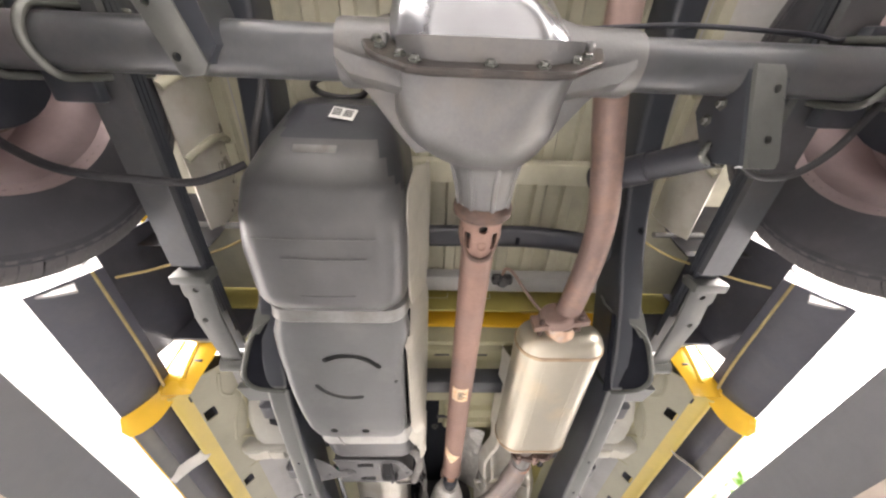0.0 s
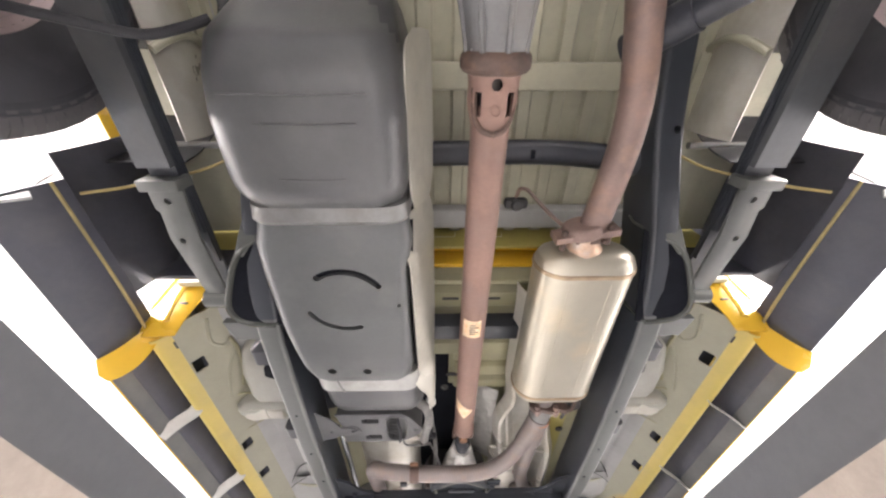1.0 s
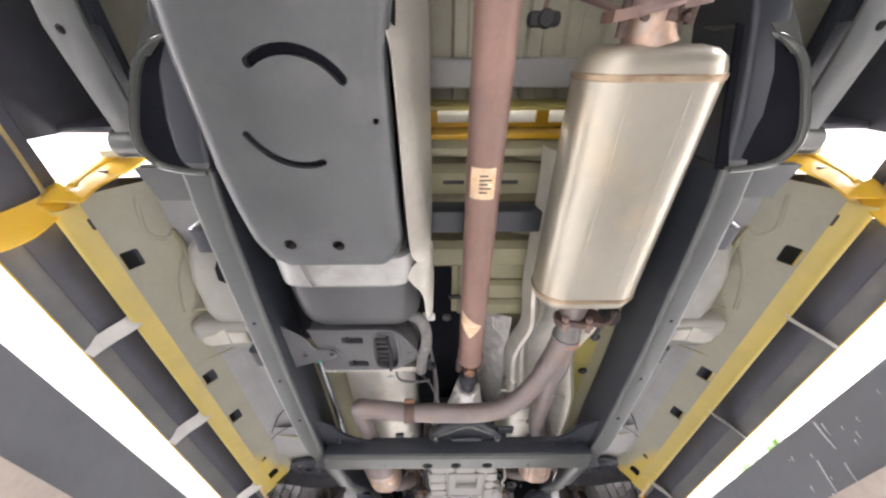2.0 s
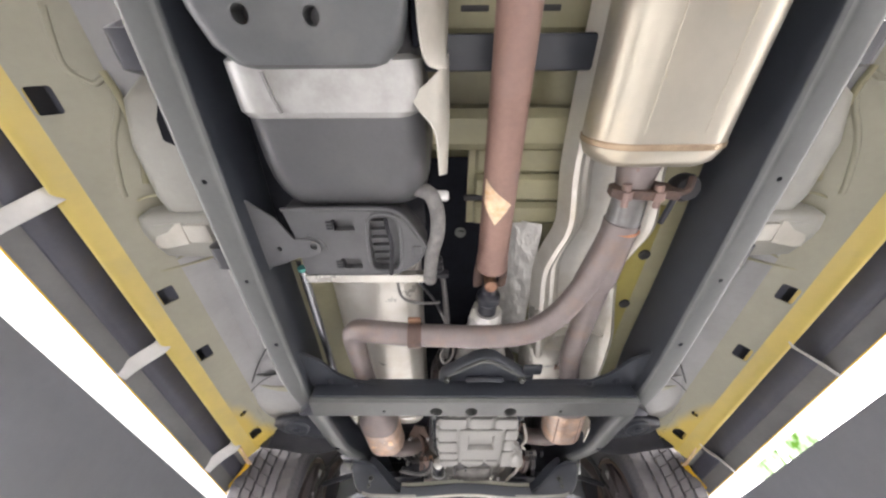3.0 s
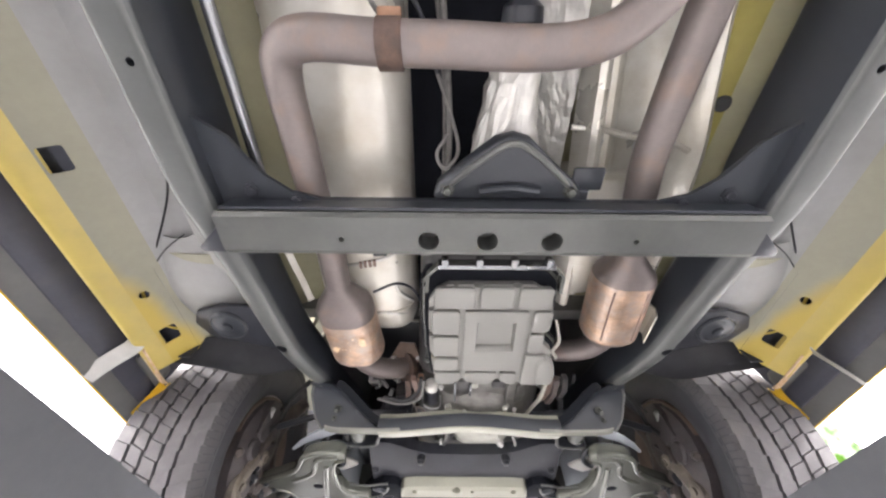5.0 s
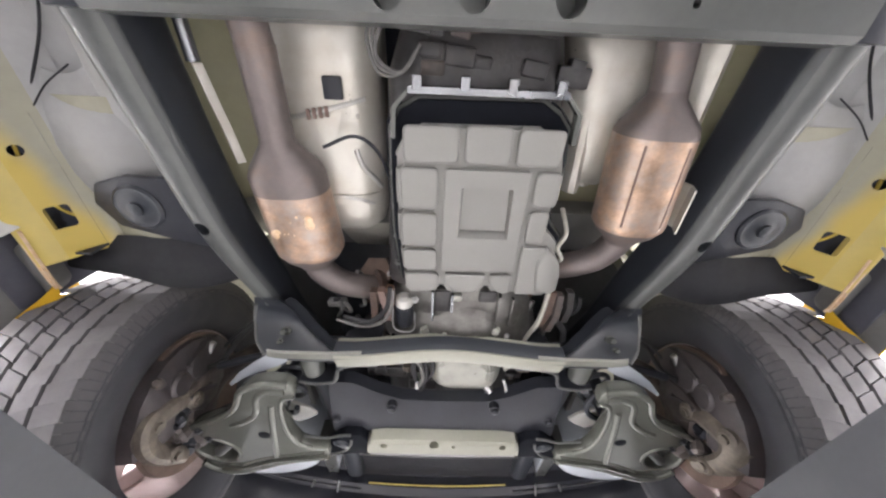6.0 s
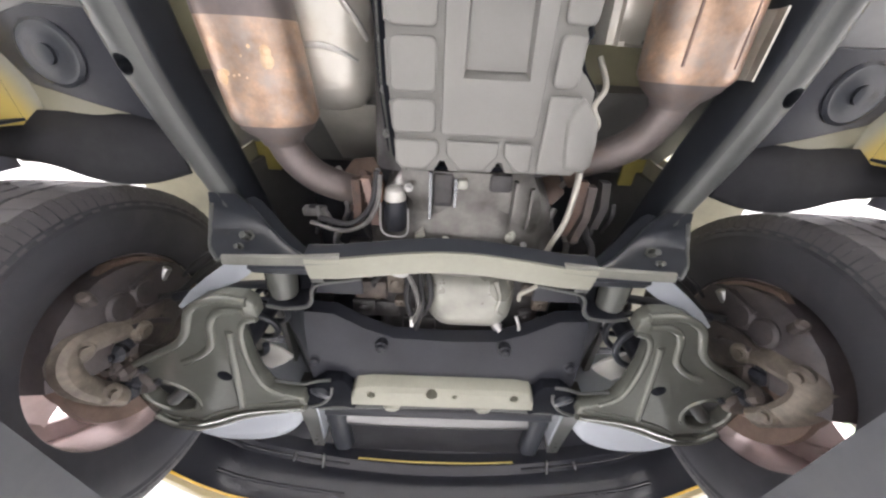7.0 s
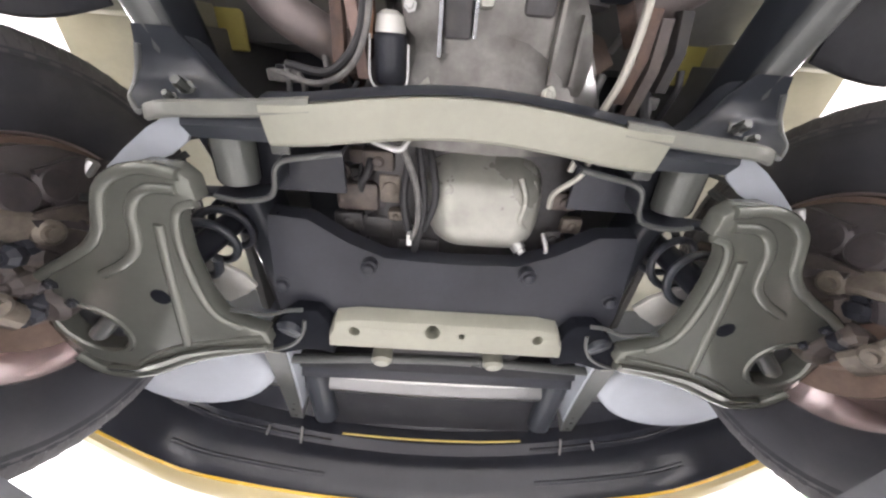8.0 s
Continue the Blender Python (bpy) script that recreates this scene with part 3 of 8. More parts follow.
    for y, x0, x1, zb, rise in ((2.155, 0.70, 0.845, 0.566, 0.004), (2.19, 0.665, 0.858, 0.560, 0.010), (2.24, 0.635, 0.872, 0.556, 0.020), (2.30, 0.620, 0.880, 0.554, 0.028), (2.36, 0.615, 0.880, 0.556, 0.028), (2.42, 0.62, 0.868, 0.560, 0.020), (2.47, 0.64, 0.845, 0.566, 0.010), (2.50, 0.67, 0.81, 0.575, 0.002)):
        bulge.append([Vector((s * (x0 + (x1 - x0) * k / 10), y + 0.03 * math.sin(math.pi * k / 10), zb - rise * math.sin(math.pi * k / 10) ** 0.7)) for k in range(11)])
    bm = bmesh.new()
    vv = [[bm.verts.new(p) for p in r_] for r_ in bulge]
    for a, b in zip(vv, vv[1:]):
        for k in range(10):
            bm.faces.new((a[k], a[k + 1], b[k + 1], b[k]))
    bmesh.ops.recalc_face_normals(bm, faces=bm.faces)
    bmesh.ops.solidify(bm, geom=bm.faces[:], thickness=0.004)
    part("floor_bulge", bm, M_PRIMER, cab, "pale barrel shaped floor corner", smooth=80)
    part("crease", pipe([(s * x, y, z) for x, y, z in ((0.845, 2.05, 0.541), (0.848, 2.16, 0.540), (0.870, 2.262, 0.524), (0.850, 2.255, 0.535), (0.800, 2.205, 0.545), (0.745, 2.168, 0.556))], 0.0015, 4, 8), M_LINER, cab, "dark open seam")
    part("crease", pipe([(s * x, y, z) for x, y, z in ((0.885, 2.31, 0.507), (0.892, 2.39, 0.500), (0.880, 2.45, 0.510), (0.855, 2.49, 0.535))], 0.0035, 4, 8), M_FADE, cab)
    part("floor_end", section_sheet([(s * x, z) for x, z in soft([(0.56, 0.60), (0.60, 0.565), (0.68, 0.548), (0.76, 0.548), (0.84, 0.56)])], 2.22, 2.6), M_FADE, cab, "pale primer floor end at the front wheel house")
    part("sealed_seam", pipe([(s * x, y, z) for x, y, z in ((0.708, 2.005, 0.548), (0.745, 2.06, 0.566), (0.785, 2.12, 0.572), (0.82, 2.19, 0.552), (0.85, 2.25, 0.532))], 0.0024, 5, 8), M_LINER, cab, "dark seam sealer line")
    part("floor_bead", pipe([(s * 0.80, 1.16, 0.572), (s * 0.79, 1.22, 0.570), (s * 0.80, 1.32, 0.568), (s * 0.82, 1.40, 0.555)], 0.007, 5, 8), M_OLIVE, cab)
    part("pressed_edge", pipe([(s * 0.72, 1.615, 0.573), (s * 0.80, 1.645, 0.567), (s * 0.885, 1.62, 0.483), (s * 0.895, 1.54, 0.472), (s * 0.86, 1.47, 0.512)], 0.004, 5, 8), M_OLIVE, cab)
    # front wheel house wall
    part("dash_panel", box(s * 0.56, s * 0.95, 2.62, 2.65, 0.56, 0.95, 0.004), M_CREAM, cab)
    part("fender_liner", section_sheet([(s * x, z) for x, z in soft([(0.50, 0.62), (0.54, 0.80), (0.66, 0.89), (0.85, 0.91), (0.99, 0.86)])], 2.62, 3.55, n=4), M_CREAM, cab, "cream painted wheel house")
    # rubber flap with a bowed lower edge, hanging from the wheel house
    flap = []
    for k in range(13):
        u = k / 12
        x = 0.55 + 0.42 * u
        y_low = 2.640 + 0.026 * math.sin(math.pi * min(1.0, u / 0.62)) - 0.045 * max(0.0, u - 0.45)
        y_top = 2.535 + 0.05 * max(0.0, u - 0.72) / 0.28
        z_low = 0.498 + 0.018 * u * u + 0.02 * (1 - u) ** 4
        flap.append([Vector((s * x, y_top + (y_low - y_top) * v, 0.545 + (z_low - 0.545) * v ** 0.8 - 0.012 * math.sin(math.pi * v))) for v in (0.0, 0.25, 0.5, 0.75, 0.92, 1.0)] + [Vector((s * x, y_top + (y_low - y_top) * v + 0.004, 0.551 + (z_low - 0.545) * v ** 0.8 - 0.012 * math.sin(math.pi * v))) for v in (1.0, 0.92, 0.75, 0.5, 0.25, 0.0)])
    part("splash_flap", loft(flap), M_LINER, cab, "black rubber splash flap with a bowed edge", smooth=50)
sill = part("cross_sill", box(-0.74, 0.74, 0.882, 0.952, 0.786, 0.800, 0.003), M_YELLOW, cab, "yellow rear cab cross sill")
cut(sill, [box(x0, x1, 0.893, 0.928, 0.70, 0.90, 0.0) for x0, x1 in ((-0.40, -0.10), (-0.063, 0.225), (0.26, 0.46))])
part("cross_sill_lip", box(-0.74, 0.74, 0.938, 0.952, 0.690, 0.783, 0.003), M_YELLOW, cab, "yellow turned-down sill lip")
part("rear_wall", box(-0.93, 0.93, 0.955, 0.975, 0.62, 1.3, 0.004), M_OLIVE, cab)
for y, z in ((1.06, 0.655), (1.30, 0.64)):
    part("floor_rib", along_y([(y - 0.05, 0, z + 0.04, 0.98, 0.06, 0.02), (y - 0.03, 0, z + 0.025, 0.98, 0.07, 0.02), (y + 0.03, 0, z + 0.025, 0.98, 0.07, 0.02), (y + 0.05, 0, z + 0.04, 0.98, 0.06, 0.02)]), M_OLIVE, cab, "pale yellow pressed floor rib")
part("floor_back", box(-0.02, 0.28, 1.33, 1.58, 0.676, 0.690, 0.003), M_OLIVE, cab)
for y0, y1, z in ((1.345, 1.421, 0.668), (1.423, 1.502, 0.660), (1.504, 1.572, 0.652)):
    part("floor_step", along_y([(y0, 0.13, z + 0.03, 0.26, 0.05, 0.012), (y0 + 0.012, 0.13, z + 0.02, 0.26, 0.06, 0.014), (y1 - 0.012, 0.13, z + 0.02, 0.26, 0.06, 0.014), (y1, 0.13, z + 0.03, 0.26, 0.05, 0.012)], 3), M_OLIVE, cab, "pale yellow pressed tunnel floor")
part("yellow_floor", box(0.42, 0.60, 1.50, 2.15, 0.618, 0.63, 0.004), M_FLOORY, cab, "yellow painted floor strip")
# White outlines paint the light that shows at the sill slots.
for x0, x1 in ((-0.085, 0.0), (0.075, 0.17)):
    part("slot_light_line", pipe([(x0, 0.873, 0.800), (x0 + 0.004, 0.873, 0.768), (x1 - 0.004, 0.873, 0.768), (x1, 0.873, 0.800)], 0.0035, 1, 6), M_LABEL, cab, "white outline painting the light at a sill slot")
for y in (1.66, 1.86):
    part("grommet", lathe((0.52, y, 0.617), (0, 0, -1), [(0.017, -0.002), (0.017, 0.005), (0.012, 0.008)], 16), M_HOSE, cab, "black rubber grommet")
# Uncut floor slots, their shade painted with dark pieces.
for x in (-0.02, 0.13):
    part("slot", box(x - 0.03, x + 0.03, 1.05, 1.062, 0.643, 0.66, 0.003), M_INK, cab, "dark box painting the shade of a drain slot")

part("slot", along_y([(1.478, -0.004, 0.653, 0.040, 0.004, 0.0015), (1.480, -0.004, 0.652, 0.052, 0.006, 0.002), (1.494, -0.004, 0.652, 0.052, 0.006, 0.002), (1.496, -0.004, 0.653, 0.040, 0.004, 0.0015)]), M_INK, cab, "dark oval painting the shade of a drain opening")

bed = thing("truck_bed", "cream painted ribbed pickup bed seen from below", "truck bed", (0, 0.1, 0.85))
rib_profile = []
for k in range(-7, 8):
    x = k * 0.1
    rib_profile += [(x - 0.05, 0.835), (x - 0.022, 0.835), (x - 0.014, 0.82), (x + 0.014, 0.82), (x + 0.022, 0.835)]
part("bed_floor", section_sheet(rib_profile, -1.2, 0.87), M_CREAM, bed, "cream ribbed bed floor", smooth=20)
for y in (-0.75, -0.15, 0.36, 0.80):
    part("bed_sill", box(-0.62, 0.62, y - 0.035, y + 0.035, 0.765, 0.822, 0.008), M_CREAM if y < 0.7 else M_PRIMER, bed, "cream cross sill under the bed")
part("front_panel", box(-0.9, 0.9, 0.87, 0.88, 0.70, 1.2, 0.003), M_FLOORY, bed, "olive painted bed front panel")
for s in (-1, 1):
    # wheel house arch over the rear wheel and the outer side
    arch = [(s * x, z) for x, z in soft([(0.66, 0.83), (0.68, 0.90), (0.76, 0.95), (0.90, 0.95), (0.985, 0.88)])]
    part("wheel_house", section_sheet(arch, -0.5, 0.55, n=3), M_PRIMER, bed, "pale grey inner wheel house")
    part("bed_side", section_sheet([(s * x, z) for x, z in soft([(1.012, 0.374), (0.985, 0.42), (0.96, 0.47), (0.945, 0.505)])], 0.56, 1.04, n=3), M_FOLD, bed, "charcoal inner face of the bed side")
    part("bed_side_upper", section_sheet([(s * x, z) for x, z in soft([(0.945, 0.505), (0.925, 0.62), (0.925, 0.80), (0.93, 0.95)])], 0.50, 0.90, n=3), M_SKIRT, bed, "charcoal upper inner face of the bed side")
    part("inner_wall", section_sheet([(s * x, z) for x, z in soft([(0.708, 0.615), (0.692, 0.67), (0.700, 0.75), (0.722, 0.84)])], 0.04, 0.50, n=3), M_FOIL, bed, "bright galvanised inner wheel house wall")
    for y, r_ in ((0.10, 0.012), (0.27, 0.010)):
        part("wall_rib", pipe([(s * 0.712, y + 0.03, 0.84), (s * 0.690, y, 0.75), (s * 0.682, y + 0.005, 0.67), (s * 0.700, y + 0.03, 0.615)], r_, 5, 10), M_CREAM, bed, "cream edged pressed rib", smooth=80)
    part("bed_corner", box(s * 0.68, s * 0.98, 0.30, 0.86, 0.80, 0.81, 0.002), M_CREAM, bed, "cream sheet beside the bed floor")
    part("wheel_house_wall", sheet_x([(p[1], p[2]) for p in glide([(0, 0.30, 0.90), (0, 0.42, 0.84), (0, 0.50, 0.77), (0, 0.54, 0.68), (0, 0.552, 0.60)], 4)], s * 0.72, s * 0.975), M_LINER, bed, "charcoal front wall of the wheel house")
    part("bed_side_front", box(s * 0.70, s * 0.93, 0.885, 0.90, 0.56, 0.95, 0.003), M_SKIRT, bed, "charcoal closing panel of the bed side")
    # front end of the bed side, turned in and painted
    band = [[Vector((s * x, y, z)) for x, y, z in r_] for r_ in (
        ((0.920, 1.000, 0.495), (0.914, 1.018, 0.486), (0.906, 1.034, 0.474)),
        ((0.940, 1.010, 0.460), (0.928, 1.038, 0.448), (0.912, 1.056, 0.438)),
        ((0.970, 1.022, 0.412), (0.954, 1.060, 0.400), (0.930, 1.078, 0.393)),
        ((0.998, 1.030, 0.382), (0.984, 1.070, 0.366), (0.958, 1.088, 0.361)),
        ((1.014, 1.034, 0.374), (1.010, 1.074, 0.352), (0.988, 1.092, 0.347)))]
    bm = bmesh.new()
    cols = [[bm.verts.new(p) for p in r_] for r_ in [[glide(list(c), 3) for c in zip(*band)][j] for j in range(3)]]
    for a, b in zip(cols, cols[1:]):
        for k in range(len(a) - 1):
            bm.faces.new((a[k], a[k + 1], b[k + 1], b[k]))
    bmesh.ops.recalc_face_normals(bm, faces=bm.faces)
    bmesh.ops.solidify(bm, geom=bm.faces[:], thickness=0.004)
    part("bed_end_flange", bm, M_YELLOW, bed, "orange yellow turned-in end of the bed side", smooth=80)
    part("bed_rear_side", section_sheet([(s * x, z) for x, z in soft([(1.012, 0.40), (0.98, 0.5), (0.95, 0.95)])], -1.2, -0.45), M_SKIRT, bed)
    # Unseen side panels, added to keep outside light off the wheel house.
    part("bed_skin", box(s * 1.034, s * 1.040, -1.2, 0.90, 0.76, 1.30, 0.002), M_YELLOW, bed, "unseen yellow outer bed side that blocks light")
    part("bed_inner_side", box(s * 0.97, s * 0.978, -1.2, 0.56, 0.86, 1.28, 0.002), M_PRIMER, bed)
    lip = plate([(0.925, 0.412), (0.97, 0.392), (1.02, 0.382), (1.042, 0.42), (1.05, 0.50), (1.042, 0.585), (1.01, 0.51), (0.97, 0.45)], 0, 0.008, 0.003, m=Matrix(((s, 0, 0, 0), (0, 0, 1, 0.566), (0, 1, 0, 0), (0, 0, 0, 1))))
    part("arch_lip", lip, M_PRIMER, bed, "pale rolled wheel arch lip")


def side_skirt(s):
    th = thing("side_skirt", "charcoal side skirt with yellow outer edge strapped below the sill", "side skirt", (s * 1.0, 1.8, 0.37), "side skirts")
    part("panel", section_sheet([(s * x, z) for x, z in soft([(0.993, 0.424), (0.999, 0.404), (1.008, 0.386), (1.018, 0.372)])], 1.10, 2.70, 0.004, n=4), M_PANEL, th, "grey inner skirt panel")
    part("fold", section_sheet([(s * x, z) for x, z in soft([(0.955, 0.56), (0.964, 0.49), (0.978, 0.438), (0.986, 0.420), (0.991, 0.410), (0.9935, 0.412)])], 1.08, 2.66, 0.003, n=4), M_FOLD, th, "navy charcoal upper fold")
    part("edge", section_sheet([(s * x, z) for x, z in soft([(1.018, 0.3725), (1.0200, 0.3700), (1.0235, 0.372), (1.029, 0.40), (1.033, 0.56)], 3)], 1.09, 2.72, 0.004), M_YELLOW, th, "yellow painted skirt edge")
    for y in (1.380, 1.858, 2.448):
        strap = pipe([(s * 0.920, y, 0.446), (s * 0.926, y + 0.004, 0.430), (s * 0.962, y + 0.02, 0.412), (s * 0.995, y + 0.035, 0.388), (s * 1.014, y + 0.045, 0.370)], 0.021, 4, 8, flat=0.14)
        part("strap", strap, M_BRACKET, th, "pale steel strap bracket")
    rows_ = [glide([(s * x, y, z) for x, y, z in r_], 3) for r_ in (
        ((0.934, 2.618, 0.456), (0.955, 2.642, 0.430), (0.980, 2.662, 0.404), (1.004, 2.680, 0.384), (1.020, 2.690, 0.3735)),
        ((0.938, 2.650, 0.450), (0.960, 2.690, 0.424), (0.984, 2.722, 0.400), (1.008, 2.742, 0.382), (1.032, 2.742, 0.370)),
        ((0.944, 2.668, 0.476), (0.966, 2.708, 0.450), (0.990, 2.740, 0.426), (1.014, 2.758, 0.406), (1.038, 2.756, 0.395)))]
    bm = bmesh.new()
    vv = [[bm.verts.new(p) for p in r_] for r_ in rows_]
    for a, b in zip(vv, vv[1:]):
        for k in range(len(a) - 1):
            bm.faces.new((a[k], a[k + 1], b[k + 1], b[k]))
    bmesh.ops.recalc_face_normals(bm, faces=bm.faces)
    bmesh.ops.solidify(bm, geom=bm.faces[:], thickness=0.004)
    part("end_flange", bm, M_YELLOW, th, "orange yellow turned-in front end of the skirt", smooth=80)
    for d in (0.0, 0.010):
        part("edge_bead", pipe([(s * (0.908 + d), 2.470, 0.441), (s * (0.910 + d), 2.53, 0.439), (s * (0.914 + d), 2.60, 0.440), (s * (0.918 + d), 2.625, 0.445)], 0.0032, 4, 6), M_TAPE, th, "rusty orange sill edge")
    part("end_panel", plate([(s * 0.938, 2.50), (s * 1.008, 2.55), (s * 1.012, 2.69), (s * 0.985, 2.68), (s * 0.945, 2.63)], 0.452, 0.05, 0.008), M_PANEL, th, "charcoal closing end")
    return th


for s in (-1, 1):
    side_skirt(s)


# ---- chassis frame ----
chassis = thing("chassis_frame", "black wax coated ladder frame of a pickup truck", "truck frame", (0, 1.5, 0.38))
for s in (-1, 1):
    rail = [(s * x, y, z, w, h) for x, y, z, w, h in (
        (0.53, -1.2, 0.66, 0.075, 0.14), (0.53, -0.25, 0.70, 0.075, 0.14), (0.53, 0.15, 0.69, 0.075, 0.14), (0.53, 0.45, 0.61, 0.075, 0.15), (0.53, 0.70, 0.48, 0.072, 0.17),
        (0.532, 0.92, 0.405, 0.068, 0.17), (0.534, 1.2, 0.384, 0.065, 0.16), (0.536, 1.6, 0.376, 0.065, 0.15), (0.535, 1.95, 0.376, 0.066, 0.15),
        (0.532, 2.08, 0.385, 0.07, 0.14), (0.520, 2.28, 0.408, 0.066, 0.13), (0.506, 2.44, 0.422, 0.064, 0.13), (0.492, 2.56, 0.448, 0.062, 0.13),
        (0.478, 2.68, 0.482, 0.060, 0.12), (0.462, 2.80, 0.50, 0.062, 0.12), (0.43, 3.0, 0.53, 0.075, 0.12), (0.39, 3.5, 0.54, 0.08, 0.12), (0.38, 3.8, 0.54, 0.08, 0.12))]
    fine_ = [Vector(p) for p in zip(*[[q.z for q in glide([(0, 0, v) for v in col], 3)] for col in zip(*[p[:3] for p in rail])])]
    size_ = [Vector(p) for p in zip(*[[q.z for q in glide([(0, 0, v) for v in col], 3)] for col in zip(*[(p[3], p[4], 0.014 if p[1] < 2.0 else 0.030) for p in rail])])]
    sections_ = [(p.y, p.x, p.z + q.y / 2, q.x, q.y, q.z) for p, q in zip(fine_, size_)]
    r = part("rail", along_y(sections_, 6), M_FRAME, chassis, "dark coated box section rail with light painted on its underside")
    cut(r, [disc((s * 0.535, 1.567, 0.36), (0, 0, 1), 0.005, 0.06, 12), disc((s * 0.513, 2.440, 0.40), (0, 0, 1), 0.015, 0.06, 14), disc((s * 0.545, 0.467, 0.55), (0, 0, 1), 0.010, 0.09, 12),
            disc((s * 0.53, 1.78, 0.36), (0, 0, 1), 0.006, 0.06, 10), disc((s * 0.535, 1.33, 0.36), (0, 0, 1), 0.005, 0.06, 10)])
    r.data.materials.append(M_RAILPALE)
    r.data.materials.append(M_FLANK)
    # Face angle picks paler colours, painting light onto the rail's underside and edges.
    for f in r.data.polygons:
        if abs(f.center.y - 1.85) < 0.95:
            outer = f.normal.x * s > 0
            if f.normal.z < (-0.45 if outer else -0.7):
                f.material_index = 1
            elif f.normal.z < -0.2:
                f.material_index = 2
    # hanger of the rear spring's front eye: an open pressed box outside the rail
    plan = glide([(0.500, 0.70, 0.50), (0.572, 0.741, 0.45), (0.605, 0.83, 0.415), (0.614, 0.885, 0.402), (0.590, 0.922, 0.40), (0.54, 0.935, 0.40), (0.500, 0.938, 0.402)], 5)
    bm = bmesh.new()
    low = [bm.verts.new((s * p.x, p.y, p.z)) for p in plan]
    mid = [bm.verts.new((s * (p.x - 0.012), p.y + 0.004, p.z + 0.06)) for p in plan]
    top = [bm.verts.new((s * (p.x - 0.004), p.y, 0.60)) for p in plan]
    for a, b in ((low, mid), (mid, top)):
        for k in range(len(plan) - 1):
            bm.faces.new((a[k], a[k + 1], b[k + 1], b[k]))
    bmesh.ops.recalc_face_normals(bm, faces=bm.faces)
    bmesh.ops.solidify(bm, geom=bm.faces[:], thickness=0.007)
    hang = part("spring_hanger", bm, M_ARM, chassis, "grey pressed spring hanger")
    # Black infill just above the rim paints the hanger's inner shade.
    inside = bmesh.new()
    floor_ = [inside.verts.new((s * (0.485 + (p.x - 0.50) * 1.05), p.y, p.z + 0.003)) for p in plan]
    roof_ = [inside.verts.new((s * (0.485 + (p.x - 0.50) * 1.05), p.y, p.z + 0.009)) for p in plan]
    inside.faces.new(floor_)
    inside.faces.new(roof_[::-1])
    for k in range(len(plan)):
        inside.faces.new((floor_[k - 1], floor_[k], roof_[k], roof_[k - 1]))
    part("hanger_shade", inside, M_VOID, hang, "black sheet painting the shade inside the hanger")
    part("hanger_horn", loft([[Vector((s * (x + u * w), y, z + v * 0.006)) for u, v in ((-1, 0), (1, 0), (1, 1), (-1, 1))] for x, y, z, w in ((0.515, 0.60, 0.545, 0.012), (0.535, 0.65, 0.515, 0.022), (0.548, 0.70, 0.480, 0.024), (0.568, 0.745, 0.448, 0.012))]), M_ARM, hang, smooth=60)
    part("hanger_lip", pipe([(s * p.x, p.y, p.z) for p in plan[2:-1]], 0.006, 1, 8), M_ARM, hang)
    part("hanger_tail", beam([(s * 0.60, 0.93, 0.405), (s * 0.585, 1.0, 0.41)], 0.10, 0.02, 0.005), M_CROSS, chassis)
    # body mounts near the front wheels
    plate_bm = plate([(s * 0.52, 2.37), (s * 0.70, 2.365), (s * 0.77, 2.385), (s * 0.79, 2.43), (s * 0.76, 2.485), (s * 0.66, 2.515), (s * 0.52, 2.55)], 0.502, 0.02, 0.006)
    mount = part("body_mount", plate_bm, M_BLACK, chassis, "black body mount arm")
    part("washer", lathe((s * 0.694, 2.435, 0.503), (0, 0, -1), [(0.05, -0.002), (0.052, 0.004), (0.046, 0.008), (0.040, 0.007), (0.030, 0.010), (0.016, 0.011), (0.016, 0.016), (0.008, 0.018)], 28), M_FRAME, mount, "dark stepped washer with bolt")
    for y in (1.12, 1.55):
        part("body_mount", along_y([(y - 0.05, s * 0.585, 0.50, 0.06, 0.05, 0.01), (y - 0.03, s * 0.60, 0.49, 0.10, 0.10, 0.02), (y + 0.03, s * 0.60, 0.49, 0.10, 0.10, 0.02), (y + 0.05, s * 0.585, 0.50, 0.06, 0.05, 0.01)]), M_BLACK, chassis, "black body mount bracket")
    # stamped foot where the rail widens onto the front crossmember
    foot_rows = []
    for y, x0, x1, z0, z1, dent in ((2.665, 0.440, 0.498, 0.477, 0.479, 0.0), (2.695, 0.405, 0.507, 0.470, 0.482, 0.008), (2.722, 0.370, 0.509, 0.445, 0.478, 0.022), (2.740, 0.330, 0.500, 0.415, 0.452, 0.024), (2.752, 0.285, 0.482, 0.390, 0.415, 0.014), (2.762, 0.225, 0.455, 0.376, 0.388, 0.0)):
        lower = [Vector((s * (x0 + (x1 - x0) * k / 10), y, z0 + (z1 - z0) * k / 10 + dent * math.sin(math.pi * k / 10) ** 0.6)) for k in range(11)]
        foot_rows.append(lower + [p + Vector((0, 0.012, 0.012)) for p in lower[::-1]])
    pad = part("rail_foot", loft(foot_rows), M_FRAME, chassis, "dark stamped rail foot with a dished face", smooth=60)
    part("foot_lip", pipe([(s * x, y, z) for x, y, z in ((0.500, 2.690, 0.480), (0.510, 2.722, 0.477), (0.501, 2.742, 0.451), (0.483, 2.756, 0.414), (0.456, 2.768, 0.387))], 0.0042, 5, 8), M_RAILPALE, pad, "paler foot rim")
